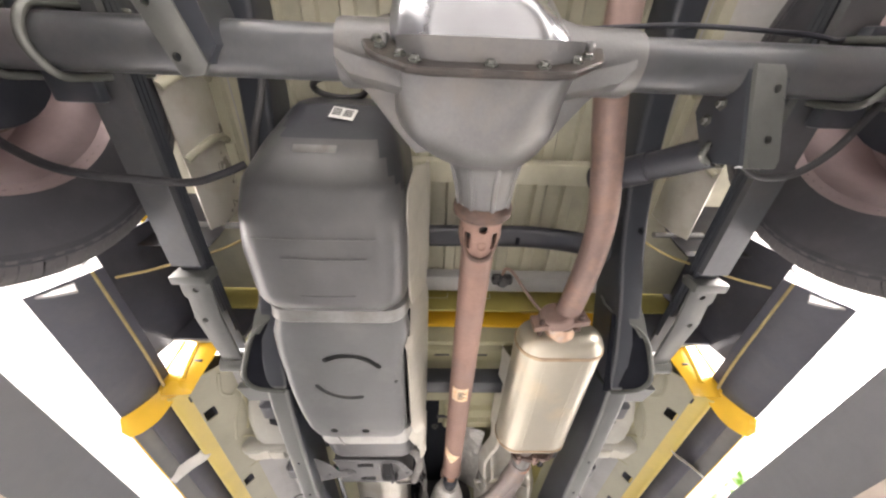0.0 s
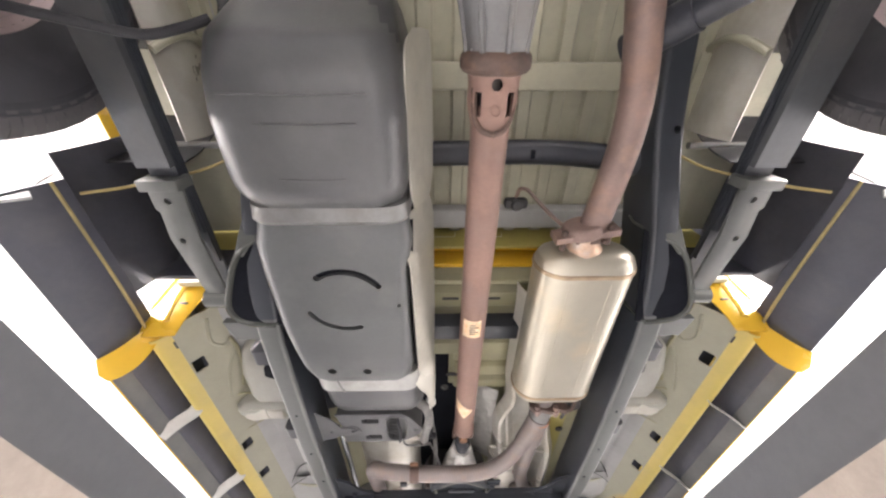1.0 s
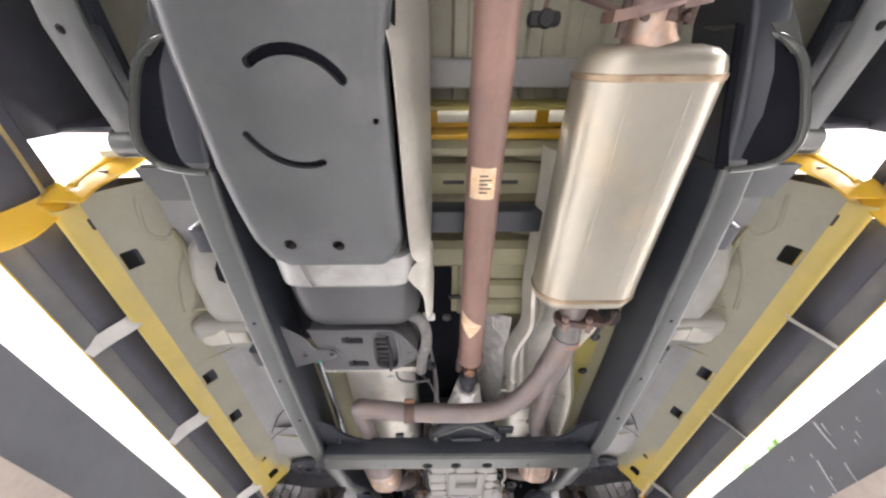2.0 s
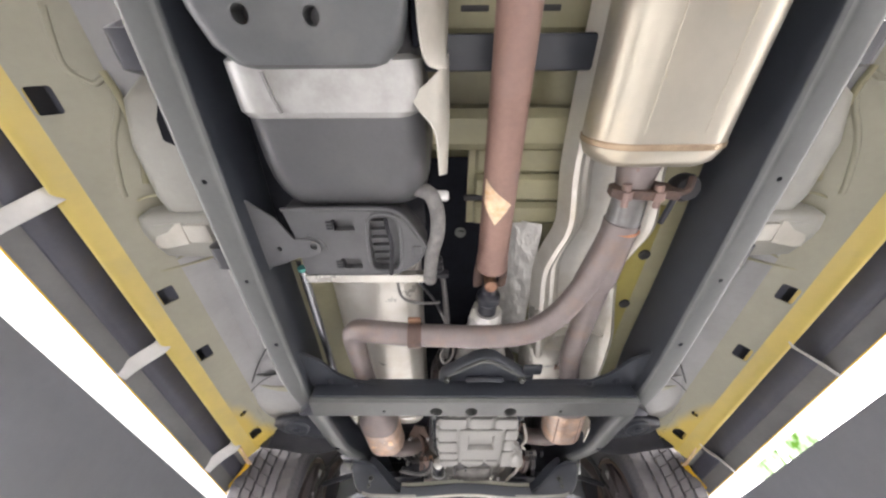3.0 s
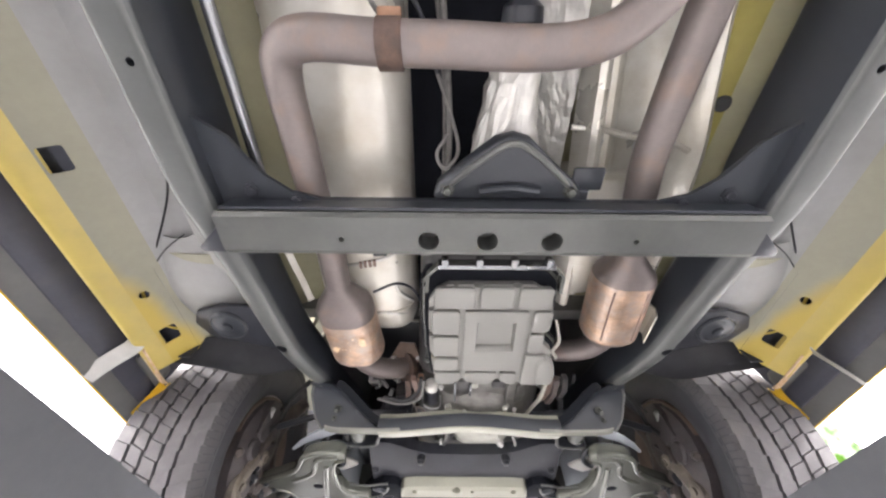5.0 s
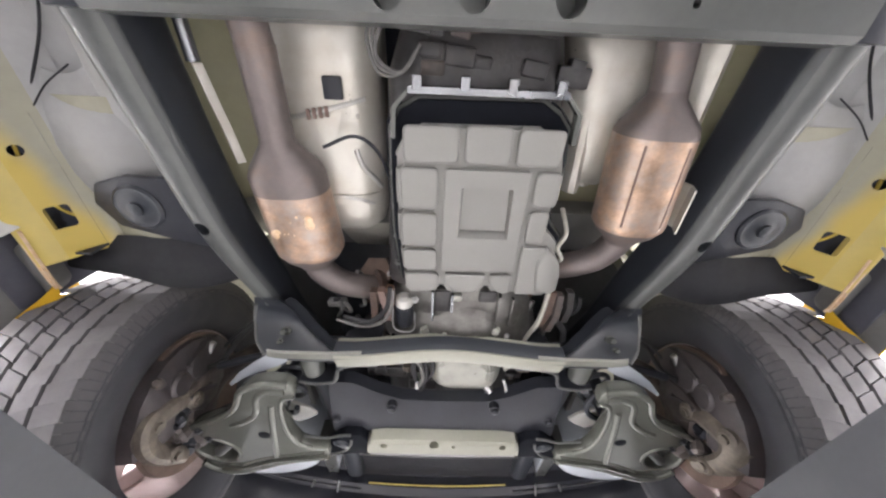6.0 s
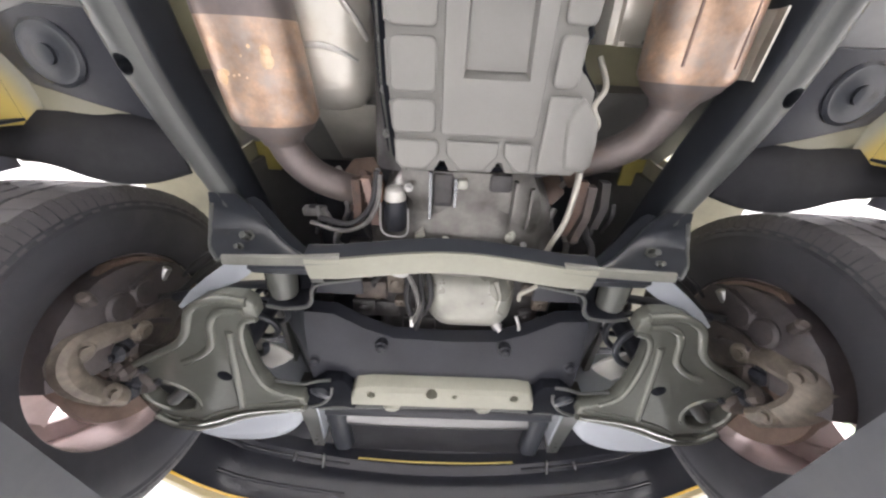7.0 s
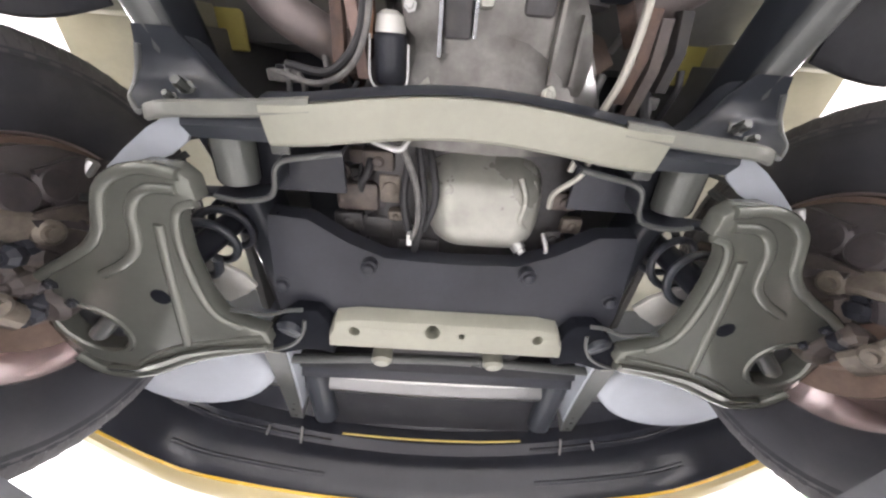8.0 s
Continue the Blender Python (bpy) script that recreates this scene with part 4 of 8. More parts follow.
    part("foot_wall", loft([[Vector((s * x, y, z)) for x, y, z in ((xa, ya, za), (xa - 0.014, ya + 0.01, za + 0.01), (xa - 0.018, ya + 0.012, za + 0.022), (xa - 0.006, ya + 0.004, za + 0.020))] for xa, ya, za in ((0.425, 2.675, 0.478), (0.402, 2.70, 0.470), (0.368, 2.726, 0.447), (0.325, 2.745, 0.416), (0.280, 2.756, 0.392), (0.220, 2.766, 0.380))]), M_FRAME, chassis)
    part("bolt", bolt((s * 0.418, 2.742, 0.440), (0, -0.8, -1), r=0.009, h=0.022), M_ARM, pad)
    part("bolt", bolt((s * 0.425, 2.752, 0.415), (0, -0.8, -1), r=0.006, h=0.014), M_ARM, pad)
    flange_ = loft([[Vector((s * x, y + v, z + w)) for v, w in ((-0.012, 0.006), (-0.009, 0.0), (0.007, -0.003), (0.011, 0.002), (0.008, 0.008))] for x, y, z in ((0.452, 2.770, 0.390), (0.43, 2.764, 0.382), (0.405, 2.760, 0.377), (0.35, 2.756, 0.374), (0.28, 2.750, 0.370), (0.212, 2.742, 0.368))])
    part("foot_flange", flange_, M_TRAY, chassis, "sage grey foot flange", smooth=50)
    part("foot_deck", loft([[Vector((s * x, y, z)) for y, z in ((ya, 0.384), (ya + 0.01, 0.380), (2.80, 0.395), (2.80, 0.43), (ya, 0.43))] for x, ya in ((0.40, 2.770), (0.28, 2.766), (0.20, 2.760))]), M_FRAME, chassis)
    # Flange gets a pale colour that paints the light falling on it.
    tower = loft([[Vector((s * (x - 0.5 * w * 0.5), y + 0.5 * w * 0.86, z)), Vector((s * (x + 0.5 * w * 0.5), y - 0.5 * w * 0.86, z)), Vector((s * (x + 0.5 * w * 0.5), y - 0.5 * w * 0.86, z + 0.005)), Vector((s * (x - 0.5 * w * 0.5), y + 0.5 * w * 0.86, z + 0.005))] for x, y, z, w in ((0.402, 2.780, 0.402, 0.014), (0.424, 2.792, 0.401, 0.040), (0.456, 2.812, 0.400, 0.044), (0.502, 2.838, 0.398, 0.032), (0.545, 2.866, 0.394, 0.020), (0.580, 2.897, 0.388, 0.008))])
    part("tower_flange", bevel(tower, 0.002), M_PADWHITE, chassis, "spring tower flange, painted pale as if lit", smooth=60)
    horn_path = ((0.392, 3.25, 0.412, 0.052), (0.412, 3.38, 0.448, 0.050), (0.440, 3.55, 0.494, 0.047), (0.470, 3.72, 0.540, 0.044), (0.500, 3.88, 0.582, 0.040))
    horn = part("frame_horn", beam([(s * x, y, z, w, 0.085) for x, y, z, w in horn_path], 0.05, 0.085, 0.005), M_CROSS, chassis, "sage grey frame horn behind the bumper")
    # Pale sheet paints the inner side of the horn as lit.
    part("horn_face", loft([[Vector((s * (x - 0.5 * w + dx), y, z + dz)) for dx, dz in ((-0.002, 0.001), (-0.0055, 0.004), (-0.0055, 0.080), (-0.002, 0.083))] for x, y, z, w in horn_path[:-1]]), M_PADWHITE, horn, "inner horn face, light painted in pale")
    part("horn_foot", box(s * 0.475, s * 0.530, 3.87, 3.92, 0.575, 0.65, 0.008), M_BLACK, chassis, "black bumper bracket")
    part("horn_step", plate([(s * x, y) for x, y in ((0.366, 3.245), (0.42, 3.235), (0.425, 3.27), (0.372, 3.28))], 0.404, 0.012, 0.003), M_PALE, horn)
    cut(horn, [disc((s * 0.478, 3.735, 0.50), (0, 0, 1), 0.007, 0.2, 10), disc((s * 0.487, 3.80, 0.50), (0, 0, 1), 0.006, 0.2, 10), disc((s * 0.462, 3.68, 0.48), (0, 0, 1), 0.005, 0.2, 10)])

# transmission crossmember with three large and two small holes
xm = loft([[Vector((x, y, z)) for y, z in ((2.016, 0.43), (2.006, 0.364 + up), (2.012, 0.354 + up), (2.080, 0.352 + up), (2.090, 0.358 + up), (2.093, 0.41 + up), (2.03, 0.43 + up))] for x, up in ((-0.492, 0.0), (-0.46, 0.0), (-0.3, 0.0), (0.3, 0.0), (0.46, 0.0), (0.492, 0.0))])
xm = part("crossmember", bevel(xm, 0.004), M_CROSS, chassis, "grey green crossmember with three round holes")
cut(xm, [disc((x, 2.058, 0.33), (0, 0, 1), 0.0195, 0.07, 20) for x in (-0.113, -0.006, 0.112)] + [disc((x, 2.056, 0.33), (0, 0, 1), 0.005, 0.07, 12) for x in (-0.272, 0.265)])
part("crossmember_flange", loft([[Vector((x, y, z)) for y, z in ((1.965 + c, 0.409), (2.012, 0.409), (2.012, 0.418), (1.965 + c, 0.418))] for x, c in ((-0.505, -0.11), (-0.455, -0.075), (-0.43, -0.035), (-0.41, -0.008), (-0.37, 0.022), (-0.31, 0.038), (0.31, 0.038), (0.37, 0.022), (0.41, -0.008), (0.43, -0.035), (0.455, -0.075), (0.505, -0.11))]), M_FRAME, chassis, "dark crossmember top flange")
# Thin dark sheet paints the rear face of the bar as shaded.
part("rear_face_shade", loft([[Vector((x, y, z)) for y, z in ((2.0035, 0.366), (2.0135, 0.43), (2.006, 0.43), (1.999, 0.368))] for x in (-0.485, -0.3, 0.3, 0.485)]), M_FRAME, chassis, "dark sheet painting the shaded rear face of the crossmember")
for s in (-1, 1):
    part("end_gusset", plate([(s * x, y) for x, y in ((0.486, 2.046), (0.494, 2.034), (0.540, 2.076), (0.538, 2.088), (0.489, 2.088))], 0.356, 0.05, 0.003), M_BLACK, chassis, "dark gusset at the rail")
for x in (-0.44, -0.36, 0.36, 0.44):
    part("bolt", bolt((x, 2.004 if abs(x) < 0.4 else 1.985, 0.408), r=0.010), M_BLACK, chassis)

# rear crossmembers
part("tube_crossmember", pipe([(-0.52, 0.58, 0.71), (-0.2, 0.562, 0.712), (0.05, 0.555, 0.712), (0.26, 0.551, 0.705), (0.42, 0.558, 0.68), (0.52, 0.572, 0.65)], 0.036, 6, 18), M_BLACK, chassis, "black round tube crossmember")
part("tube_clip", box(0.20, 0.212, 0.535, 0.56, 0.664, 0.672, 0.002), M_VOID, chassis)
part("middle_crossmember", box(-0.50, 0.50, 1.10, 1.165, 0.55, 0.62, 0.008), M_FRAME, chassis, "dark box crossmember above the driveshaft")

# bowed front crossmember
pts = [(-0.28, 2.772, 0.373), (-0.22, 2.768, 0.371), (-0.14, 2.757, 0.372), (-0.06, 2.749, 0.375), (0, 2.747, 0.376), (0.06, 2.749, 0.375), (0.14, 2.757, 0.372), (0.22, 2.768, 0.371), (0.28, 2.772, 0.373)]
line = glide(pts, 5)
ring = lambda p: [p + Vector((0, y, z)) for y, z in ((-0.029, 0.05), (-0.030, 0.002), (-0.027, -0.005), (-0.020, -0.006), (0.016, 0.003), (0.025, 0.006), (0.030, 0.012), (0.030, 0.05))]
part("front_crossmember", loft([ring(p) for p in line]), M_PALE, chassis, "pale bowed front crossmember")
part("crossmember_back", loft([[p + Vector((0, y, z)) for y, z in ((-0.040, 0.030), (-0.037, 0.010), (-0.031, -0.003), (-0.029, 0.030), (-0.036, 0.034))] for p in line]), M_FRAME, chassis)
for s in (-1, 1):
    part("end_tab", box(s * 0.258, s * 0.285, 2.775, 2.815, 0.388, 0.394, 0.002), M_CROSS, chassis)
    plan = glide([(0.185, 2.812, 0.405), (0.225, 2.818, 0.402), (0.275, 2.828, 0.400), (0.292, 2.845, 0.400), (0.298, 2.875, 0.400), (0.315, 2.893, 0.400), (0.36, 2.900, 0.400), (0.40, 2.895, 0.402)], 4)
    bm = bmesh.new()
    low = [bm.verts.new((s * p.x, p.y, p.z)) for p in plan]
    top = [bm.verts.new((s * p.x, p.y - 0.01, p.z + 0.12)) for p in plan]
    for k in range(len(plan) - 1):
        bm.faces.new((low[k], low[k + 1], top[k + 1], top[k]))
    bmesh.ops.recalc_face_normals(bm, faces=bm.faces)
    bmesh.ops.solidify(bm, geom=bm.faces[:], thickness=0.005)
    wall = part("arm_bracket", bm, M_BLACK, chassis, "black folded lower arm bracket")
    part("bracket_lip", pipe([(s * p.x, p.y, p.z) for p in plan], 0.0042, 1, 8), M_CROSS, wall, "pale bracket edge")
    part("bracket_roof", box(s * 0.20, s * 0.42, 2.78, 2.90, 0.455, 0.465, 0.004), M_BLACK, chassis)
    part("arm_bushing", lathe((s * 0.362, 2.790, 0.430), (s * 0.05, 1, -0.02), [(0.020, 0.0), (0.031, 0.004), (0.033, 0.012), (0.033, 0.078), (0.030, 0.086), (0.014, 0.088)], 28), M_ARM, chassis, "grey round bushing sleeve")

# front lower beam with its holes, and the dark box beam behind it
fb = loft([[Vector((x, y, z)) for y, z in ((3.116 + c, 0.402), (3.120 + c, 0.386), (3.126 + c, 0.371), (3.138 + c, 0.363), (3.186, 0.359), (3.194, 0.365), (3.194, 0.41))] for x, c in ((-0.234, 0.030), (-0.222, 0.008), (-0.18, 0.0), (0, 0.0), (0.18, 0.0), (0.222, 0.008), (0.234, 0.030))])
fb = part("front_beam", bevel(fb, 0.004), M_PALE, chassis, "pale sage front lower beam with round holes")
cut(fb, [disc((-0.029, 3.142, 0.34), (0, 0, 1), 0.015, 0.06, 18), disc((-0.183, 3.148, 0.34), (0, 0, 1), 0.011, 0.06, 14), disc((0.181, 3.146, 0.34), (0, 0, 1), 0.011, 0.06, 14), disc((0.029, 3.146, 0.34), (0, 0, 1), 0.007, 0.06, 12)])
part("engine_cradle", loft([[Vector((x, y, z)) for y, z in ((2.985 + c, 0.47), (2.99 + c, 0.435), (3.01 + c, 0.425), (3.10, 0.40), (3.14, 0.40), (3.14, 0.48))] for x, c in ((-0.34, -0.05), (-0.27, -0.045), (-0.2, 0.0), (-0.13, 0.03), (0, 0.035), (0.13, 0.03), (0.2, 0.0), (0.27, -0.045), (0.34, -0.05))]), M_BLACK, chassis, "black engine cradle")
for x, y, z in ((-0.159, 3.03, 0.418), (0.149, 3.03, 0.418), (-0.325, 3.075, 0.41), (0.318, 3.07, 0.41)):
    part("bolt", lathe((x, y, z), (0, 0, -1), [(0.016, -0.03), (0.016, 0.004), (0.012, 0.006), (0.011, 0.014), (0.007, 0.016)], 16), M_BLACK, chassis, "dark cradle bolt with sleeve")
for s in (-1, 1):
    # Added plate, its pale colour paints the lit patch beside the spring.
    part("spring_lit_plate", plate([(s * x, y) for x, y in ((0.515, 3.045), (0.470, 3.052), (0.424, 3.082), (0.400, 3.112), (0.425, 3.135), (0.468, 3.160), (0.520, 3.125))], 0.436, 0.012, 0.004), M_BRACKET, chassis, "added pale plate for the lit patch by the spring")
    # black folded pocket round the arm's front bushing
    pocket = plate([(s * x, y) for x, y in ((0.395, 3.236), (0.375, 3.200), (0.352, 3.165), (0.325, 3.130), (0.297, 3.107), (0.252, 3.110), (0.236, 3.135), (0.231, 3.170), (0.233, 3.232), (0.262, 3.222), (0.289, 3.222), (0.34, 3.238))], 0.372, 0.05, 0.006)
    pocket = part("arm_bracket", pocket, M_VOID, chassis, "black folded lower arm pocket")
    part("bracket_lip", pipe([(s * x, y, 0.372) for x, y in ((0.42, 3.118), (0.385, 3.123), (0.35, 3.126), (0.31, 3.112), (0.281, 3.108))], 0.004, 4, 8), M_CROSS, pocket, "pale bracket edge")
    part("bracket_lip", pipe([(s * x, y, 0.371) for x, y in ((0.385, 3.228), (0.345, 3.220), (0.31, 3.200), (0.288, 3.165), (0.281, 3.135))], 0.004, 4, 8), M_CROSS, pocket, "pale bracket edge")
    part("arm_bushing", lathe((s * 0.318, 3.168, 0.376), (s * 0.3, 0.4, -1), [(0.026, -0.02), (0.028, 0.002), (0.020, 0.008), (0.010, 0.009)], 20), M_FRAME, pocket, "dark rubber bushing")

# ---- rear axle ----
AX, AY, AZ = 0.015, 0.05, 0.372
axle = thing("rear_axle", "grey rear axle with cast differential housing and bright cover", "axle", (AX, AY, 0.24))
for s in (-1, 1):
    part("axle_tube", lathe((AX, AY, AZ), (s, 0, 0), [(0.039, 0.15), (0.039, 0.79)], 32), M_AXLE, axle, "grey painted axle tube")
    part("casting_arm", lathe((AX, AY, AZ), (s, 0, 0), [(0.075, 0.05), (0.060, 0.09), (0.051, 0.125), (0.0485, 0.15), (0.0485, 0.222), (0.046, 0.229), (0.039, 0.231)], 32), M_CAST, axle, "grey cast housing arm")
    for x in (0.64, 0.728):
        loop = [(s * x, AY - 0.050, AZ + 0.16), (s * x, AY - 0.049, AZ + 0.02), (s * x, AY - 0.040, AZ - 0.026), (s * x, AY, AZ - 0.047), (s * x, AY + 0.040, AZ - 0.026), (s * x, AY + 0.049, AZ + 0.02), (s * x, AY + 0.050, AZ + 0.16)]
        part("spring_bolt", pipe(loop, 0.0068, 6, 12), M_ARM, axle, "dark bent spring bolt round the tube")
    part("backing_plate", lathe((s * 0.79, AY, AZ), (s, 0, 0), [(0.05, -0.03), (0.055, 0.0), (0.13, 0.005), (0.135, 0.03), (0.03, 0.032)], 36), M_BLACK, axle, "dark brake backing plate")
    part("spring_perch", box(s * 0.645, s * 0.725, AY - 0.07, AY + 0.09, AZ + 0.03, AZ + 0.055, 0.006), M_FRAME, axle)
housing = along_y([(0.026, 0.006, 0.376, 0.262, 0.252, 0.06), (0.060, 0.005, 0.376, 0.260, 0.250, 0.07), (0.085, 0.004, 0.377, 0.264, 0.250, 0.09), (0.108, 0.002, 0.378, 0.272, 0.252, 0.115), (0.130, 0.002, 0.379, 0.274, 0.250, 0.123), (0.150, 0.004, 0.381, 0.264, 0.242, 0.120), (0.168, 0.008, 0.383, 0.244, 0.228, 0.112), (0.184, 0.013, 0.385, 0.218, 0.208, 0.102), (0.198, 0.018, 0.387, 0.188, 0.182, 0.090), (0.208, 0.023, 0.389, 0.160, 0.156, 0.077), (0.215, 0.028, 0.391, 0.136, 0.134, 0.066), (0.232, 0.032, 0.393, 0.126, 0.124, 0.061), (0.262, 0.035, 0.397, 0.114, 0.114, 0.056), (0.305, 0.036, 0.402, 0.106, 0.106, 0.052)], 8)
part("differential_housing", housing, M_CAST, axle, "grey cast bulbous differential housing", smooth=60)
for a in range(0, 360, 45):
    u = Vector((math.cos(radians(a + 12)), 0, math.sin(radians(a + 12))))
    p0, p1 = Vector((0.030, 0.205, 0.391)), Vector((0.036, 0.303, 0.401))
    part("nose_rib", pipe([p0 + u * 0.068, p0 * 0.5 + p1 * 0.5 + u * 0.058, p1 + u * 0.052], 0.0055, 3, 8), M_CAST, axle)
for s in (-1, 1):
    # webs that run from the bulb out to the tube sleeves, with a shelf and a stiffener above it
    shelf = loft([[Vector((0.004 + s * x, y, z)) for y, z in ((y0, 0.302), (y1, 0.300), (y1 + 0.012, 0.315), (y1 + 0.016, 0.345), (y0 + 0.008, 0.345))] for x, y0, y1 in ((0.044, 0.082, 0.106), (0.075, 0.074, 0.101), (0.100, 0.066, 0.095), (0.130, 0.061, 0.086), (0.165, 0.055, 0.079), (0.195, 0.048, 0.072), (0.212, 0.042, 0.052))])
    part("casting_web", bevel(shelf, 0.004), M_CAST, axle, "cast web under the tube sleeve", smooth=50)
    part("casting_rib", box(0.004 + s * 0.112, 0.004 + s * 0.122, 0.030, 0.075, 0.300, 0.345, 0.003), M_CAST, axle)
    part("casting_rib", box(0.004 + s * 0.140, 0.004 + s * 0.146, 0.022, 0.066, 0.304, 0.345, 0.002), M_CAST, axle)
    part("side_gusset", plate([(0.004 + s * x, y) for x, y in ((0.05, 0.08), (0.20, 0.085), (0.18, 0.105), (0.13, 0.170), (0.105, 0.198), (0.06, 0.19))], 0.358, 0.014, 0.004), M_CAST, axle)
CO, CA, CU = Vector((0.0, 0.022, AZ + 0.004)), Vector((0, -1, -0.30)).normalized(), Vector((1, 0, 0))
CV = CA.cross(CU)
CV = CV if CV.z > 0 else -CV
ten = ((0.098, -0.152), (0.158, -0.098), (0.180, -0.022), (0.165, 0.085), (0.098, 0.148), (-0.098, 0.148), (-0.165, 0.085), (-0.180, -0.022), (-0.158, -0.098), (-0.098, -0.152))
ten = [(a[0] + (b[0] - a[0]) * f, a[1] + (b[1] - a[1]) * f) for a, b in zip(ten, ten[1:] + ten[:1]) for f in (0.12, 0.5, 0.88)]


def cover_rings(rows):
    return loft([[CO + CA * h + CU * (u * k + dx * (1 - k)) + CV * (v * k + dv * (1 - k)) for u, v in ten] for k, h, dx, dv in rows])


part("cover_flange", cover_rings([(0.80, -0.006, 0, 0), (1.0, -0.004, 0, 0), (1.012, -0.001, 0, 0), (1.012, 0.004, 0, 0), (1.0, 0.006, 0, 0), (0.60, 0.007, 0, 0)]), M_EDGE, axle, "dark oily cover flange with bolts", smooth=25)
cover = cover_rings([(0.80, 0.004, 0, 0), (0.785, 0.012, 0, 0), (0.745, 0.030, -0.01, 0), (0.69, 0.055, -0.02, 0.01), (0.58, 0.074, -0.03, 0.02), (0.40, 0.084, -0.035, 0.02), (0.15, 0.088, -0.035, 0.02)])
for v in cover.verts:
    d = v.co - (CO + CA * 0.06 + CU * 0.095 - CV * 0.02)
    v.co -= CA * 0.034 * max(0.0, 1 - d.length / 0.085)
cover = part("differential_cover", cover, M_COVER, axle, "bright pressed steel cover", smooth=70)
cover.modifiers.new("soft", "SUBSURF").render_levels = 2
for (u0, v0), (u1, v1) in zip(ten[1::3], ten[2::3]):
    for u, v in ((u0, v0), (u1 * 1.0, v1)):
        part("bolt", bolt(CO + CA * 0.007 + 0.90 * (u * CU + v * CV), CA, 0.0062, 0.006), M_ARM, cover)
# left plate bracket with two holes and its web, right shock bracket
lb = part("bracket", plate([(-0.505, -0.10), (-0.445, -0.105), (-0.390, 0.070), (-0.400, 0.084), (-0.432, 0.088)], 0.313, 0.010, 0.003), M_CROSS, axle, "grey bracket plate with two holes")
cut(lb, [disc((-0.430, 0.062, 0.30), (0, 0, 1), 0.006, 0.05, 12), disc((-0.447, 0.0, 0.30), (0, 0, 1), 0.006, 0.05, 12)])
part("bracket_web", loft([[Vector((x, y, z)) for x, y, z in ((-0.392, 0.07, zz), (-0.447, -0.105, zz), (-0.41, -0.13, zz), (-0.372, 0.045, zz))] for zz in (0.316, 0.40)]), M_FRAME, axle)
part("bracket_web", loft([[Vector((x, y, zz)) for x, y in ((-0.50, -0.10), (-0.43, 0.085), (-0.423, 0.082), (-0.493, -0.10))] for zz in (0.320, 0.40)]), M_FRAME, axle)
rb = loft([[Vector((x0, y, z)), Vector((x1, y, z)), Vector((x1, y + 0.003, z + 0.009)), Vector((x0, y + 0.003, z + 0.009))] for y, z, x0, x1 in ((0.040, 0.331, 0.415, 0.458), (0.050, 0.324, 0.414, 0.461), (0.172, 0.288, 0.435, 0.487), (0.186, 0.285, 0.440, 0.485))])
rb = part("bracket", bevel(rb, 0.003), M_CROSS, axle, "grey shock bracket plate with two holes")
cut(rb, [lathe((0.453, 0.073, 0.320), (0, 0.3, 0.95), [(0.0065, -0.03), (0.0065, 0.03)], 14), lathe((0.459, 0.143, 0.297), (0, 0.3, 0.95), [(0.0065, -0.03), (0.0065, 0.03)], 14)])
part("bracket_web", loft([[Vector((x + 0.02 * (y - 0.05) / 0.13, y, z)) for y, z in ((0.045, 0.334), (0.184, 0.292), (0.20, 0.37), (0.12, 0.42), (0.05, 0.40))] for x in (0.408, 0.416)]), M_FRAME, axle)
part("bracket_back", loft([[Vector((x, y, z)) for y, z in ((0.05, 0.336), (0.184, 0.296), (0.19, 0.30), (0.06, 0.345))] for x in (0.43, 0.48)]), M_FRAME, axle)
for x, y, z in ((0.414, 0.10, 0.362), (0.418, 0.13, 0.385)):
    part("bolt", bolt((x, y, z), (-1, 0, 0), 0.007), M_ARM, axle)
part("hook", pipe([(0.432, 0.165, 0.37), (0.415, 0.17, 0.355), (0.41, 0.185, 0.35), (0.425, 0.195, 0.35), (0.43, 0.19, 0.365)], 0.006, 5, 8), M_ARM, axle)
part("brake_line", pipe([(0.18, 0.0, 0.44), (0.35, -0.01, 0.425), (0.55, -0.005, 0.42), (0.63, 0.0, 0.43), (0.69, -0.03, 0.45)], 0.004, 6, 8), M_BLACK, axle, "thin black brake line")

# ---- leaf springs ----
def leaf_spring(s):
    th = thing("leaf_spring", "dark multi-leaf spring with overload leaf, clamped on the axle", "leaf spring", (s * 0.65, 0.05, 0.40), "leaf springs")
    def leaf(y0, y1, z_at, w, t, mat_, name, n=10, bm=None):
        path = []
        for i in range(n + 1):
            y = y0 + (y1 - y0) * i / n
            path.append((s * (0.645 + 0.07 * max(0, y)), y, z_at(y)))
        part(name, beam(path, w, t, 0.003), mat_, th)
    arc = lambda y: 0.455 + 0.02 * y + 0.05 * (y - 0.05) ** 2
    for k in range(3):
        leaf(-0.55 + 0.05 * k, 0.90 - 0.10 * (2 - k) * (k < 2), lambda y: arc(y) + 0.011 * k, 0.064, 0.009, M_FRAME, "leaf")
    leaf(-0.42, 0.52, lambda y: arc(y) - 0.02 - 0.02 * max(0, 0.3 - abs(y)), 0.072, 0.016, M_AXLE, "overload_leaf")
    clip = box(s * 0.685 - 0.045, s * 0.685 + 0.045, 0.545, 0.572, 0.445, 0.500, 0.004)
    part("clip", clip, M_CROSS, th, "pale grey rebound clip")
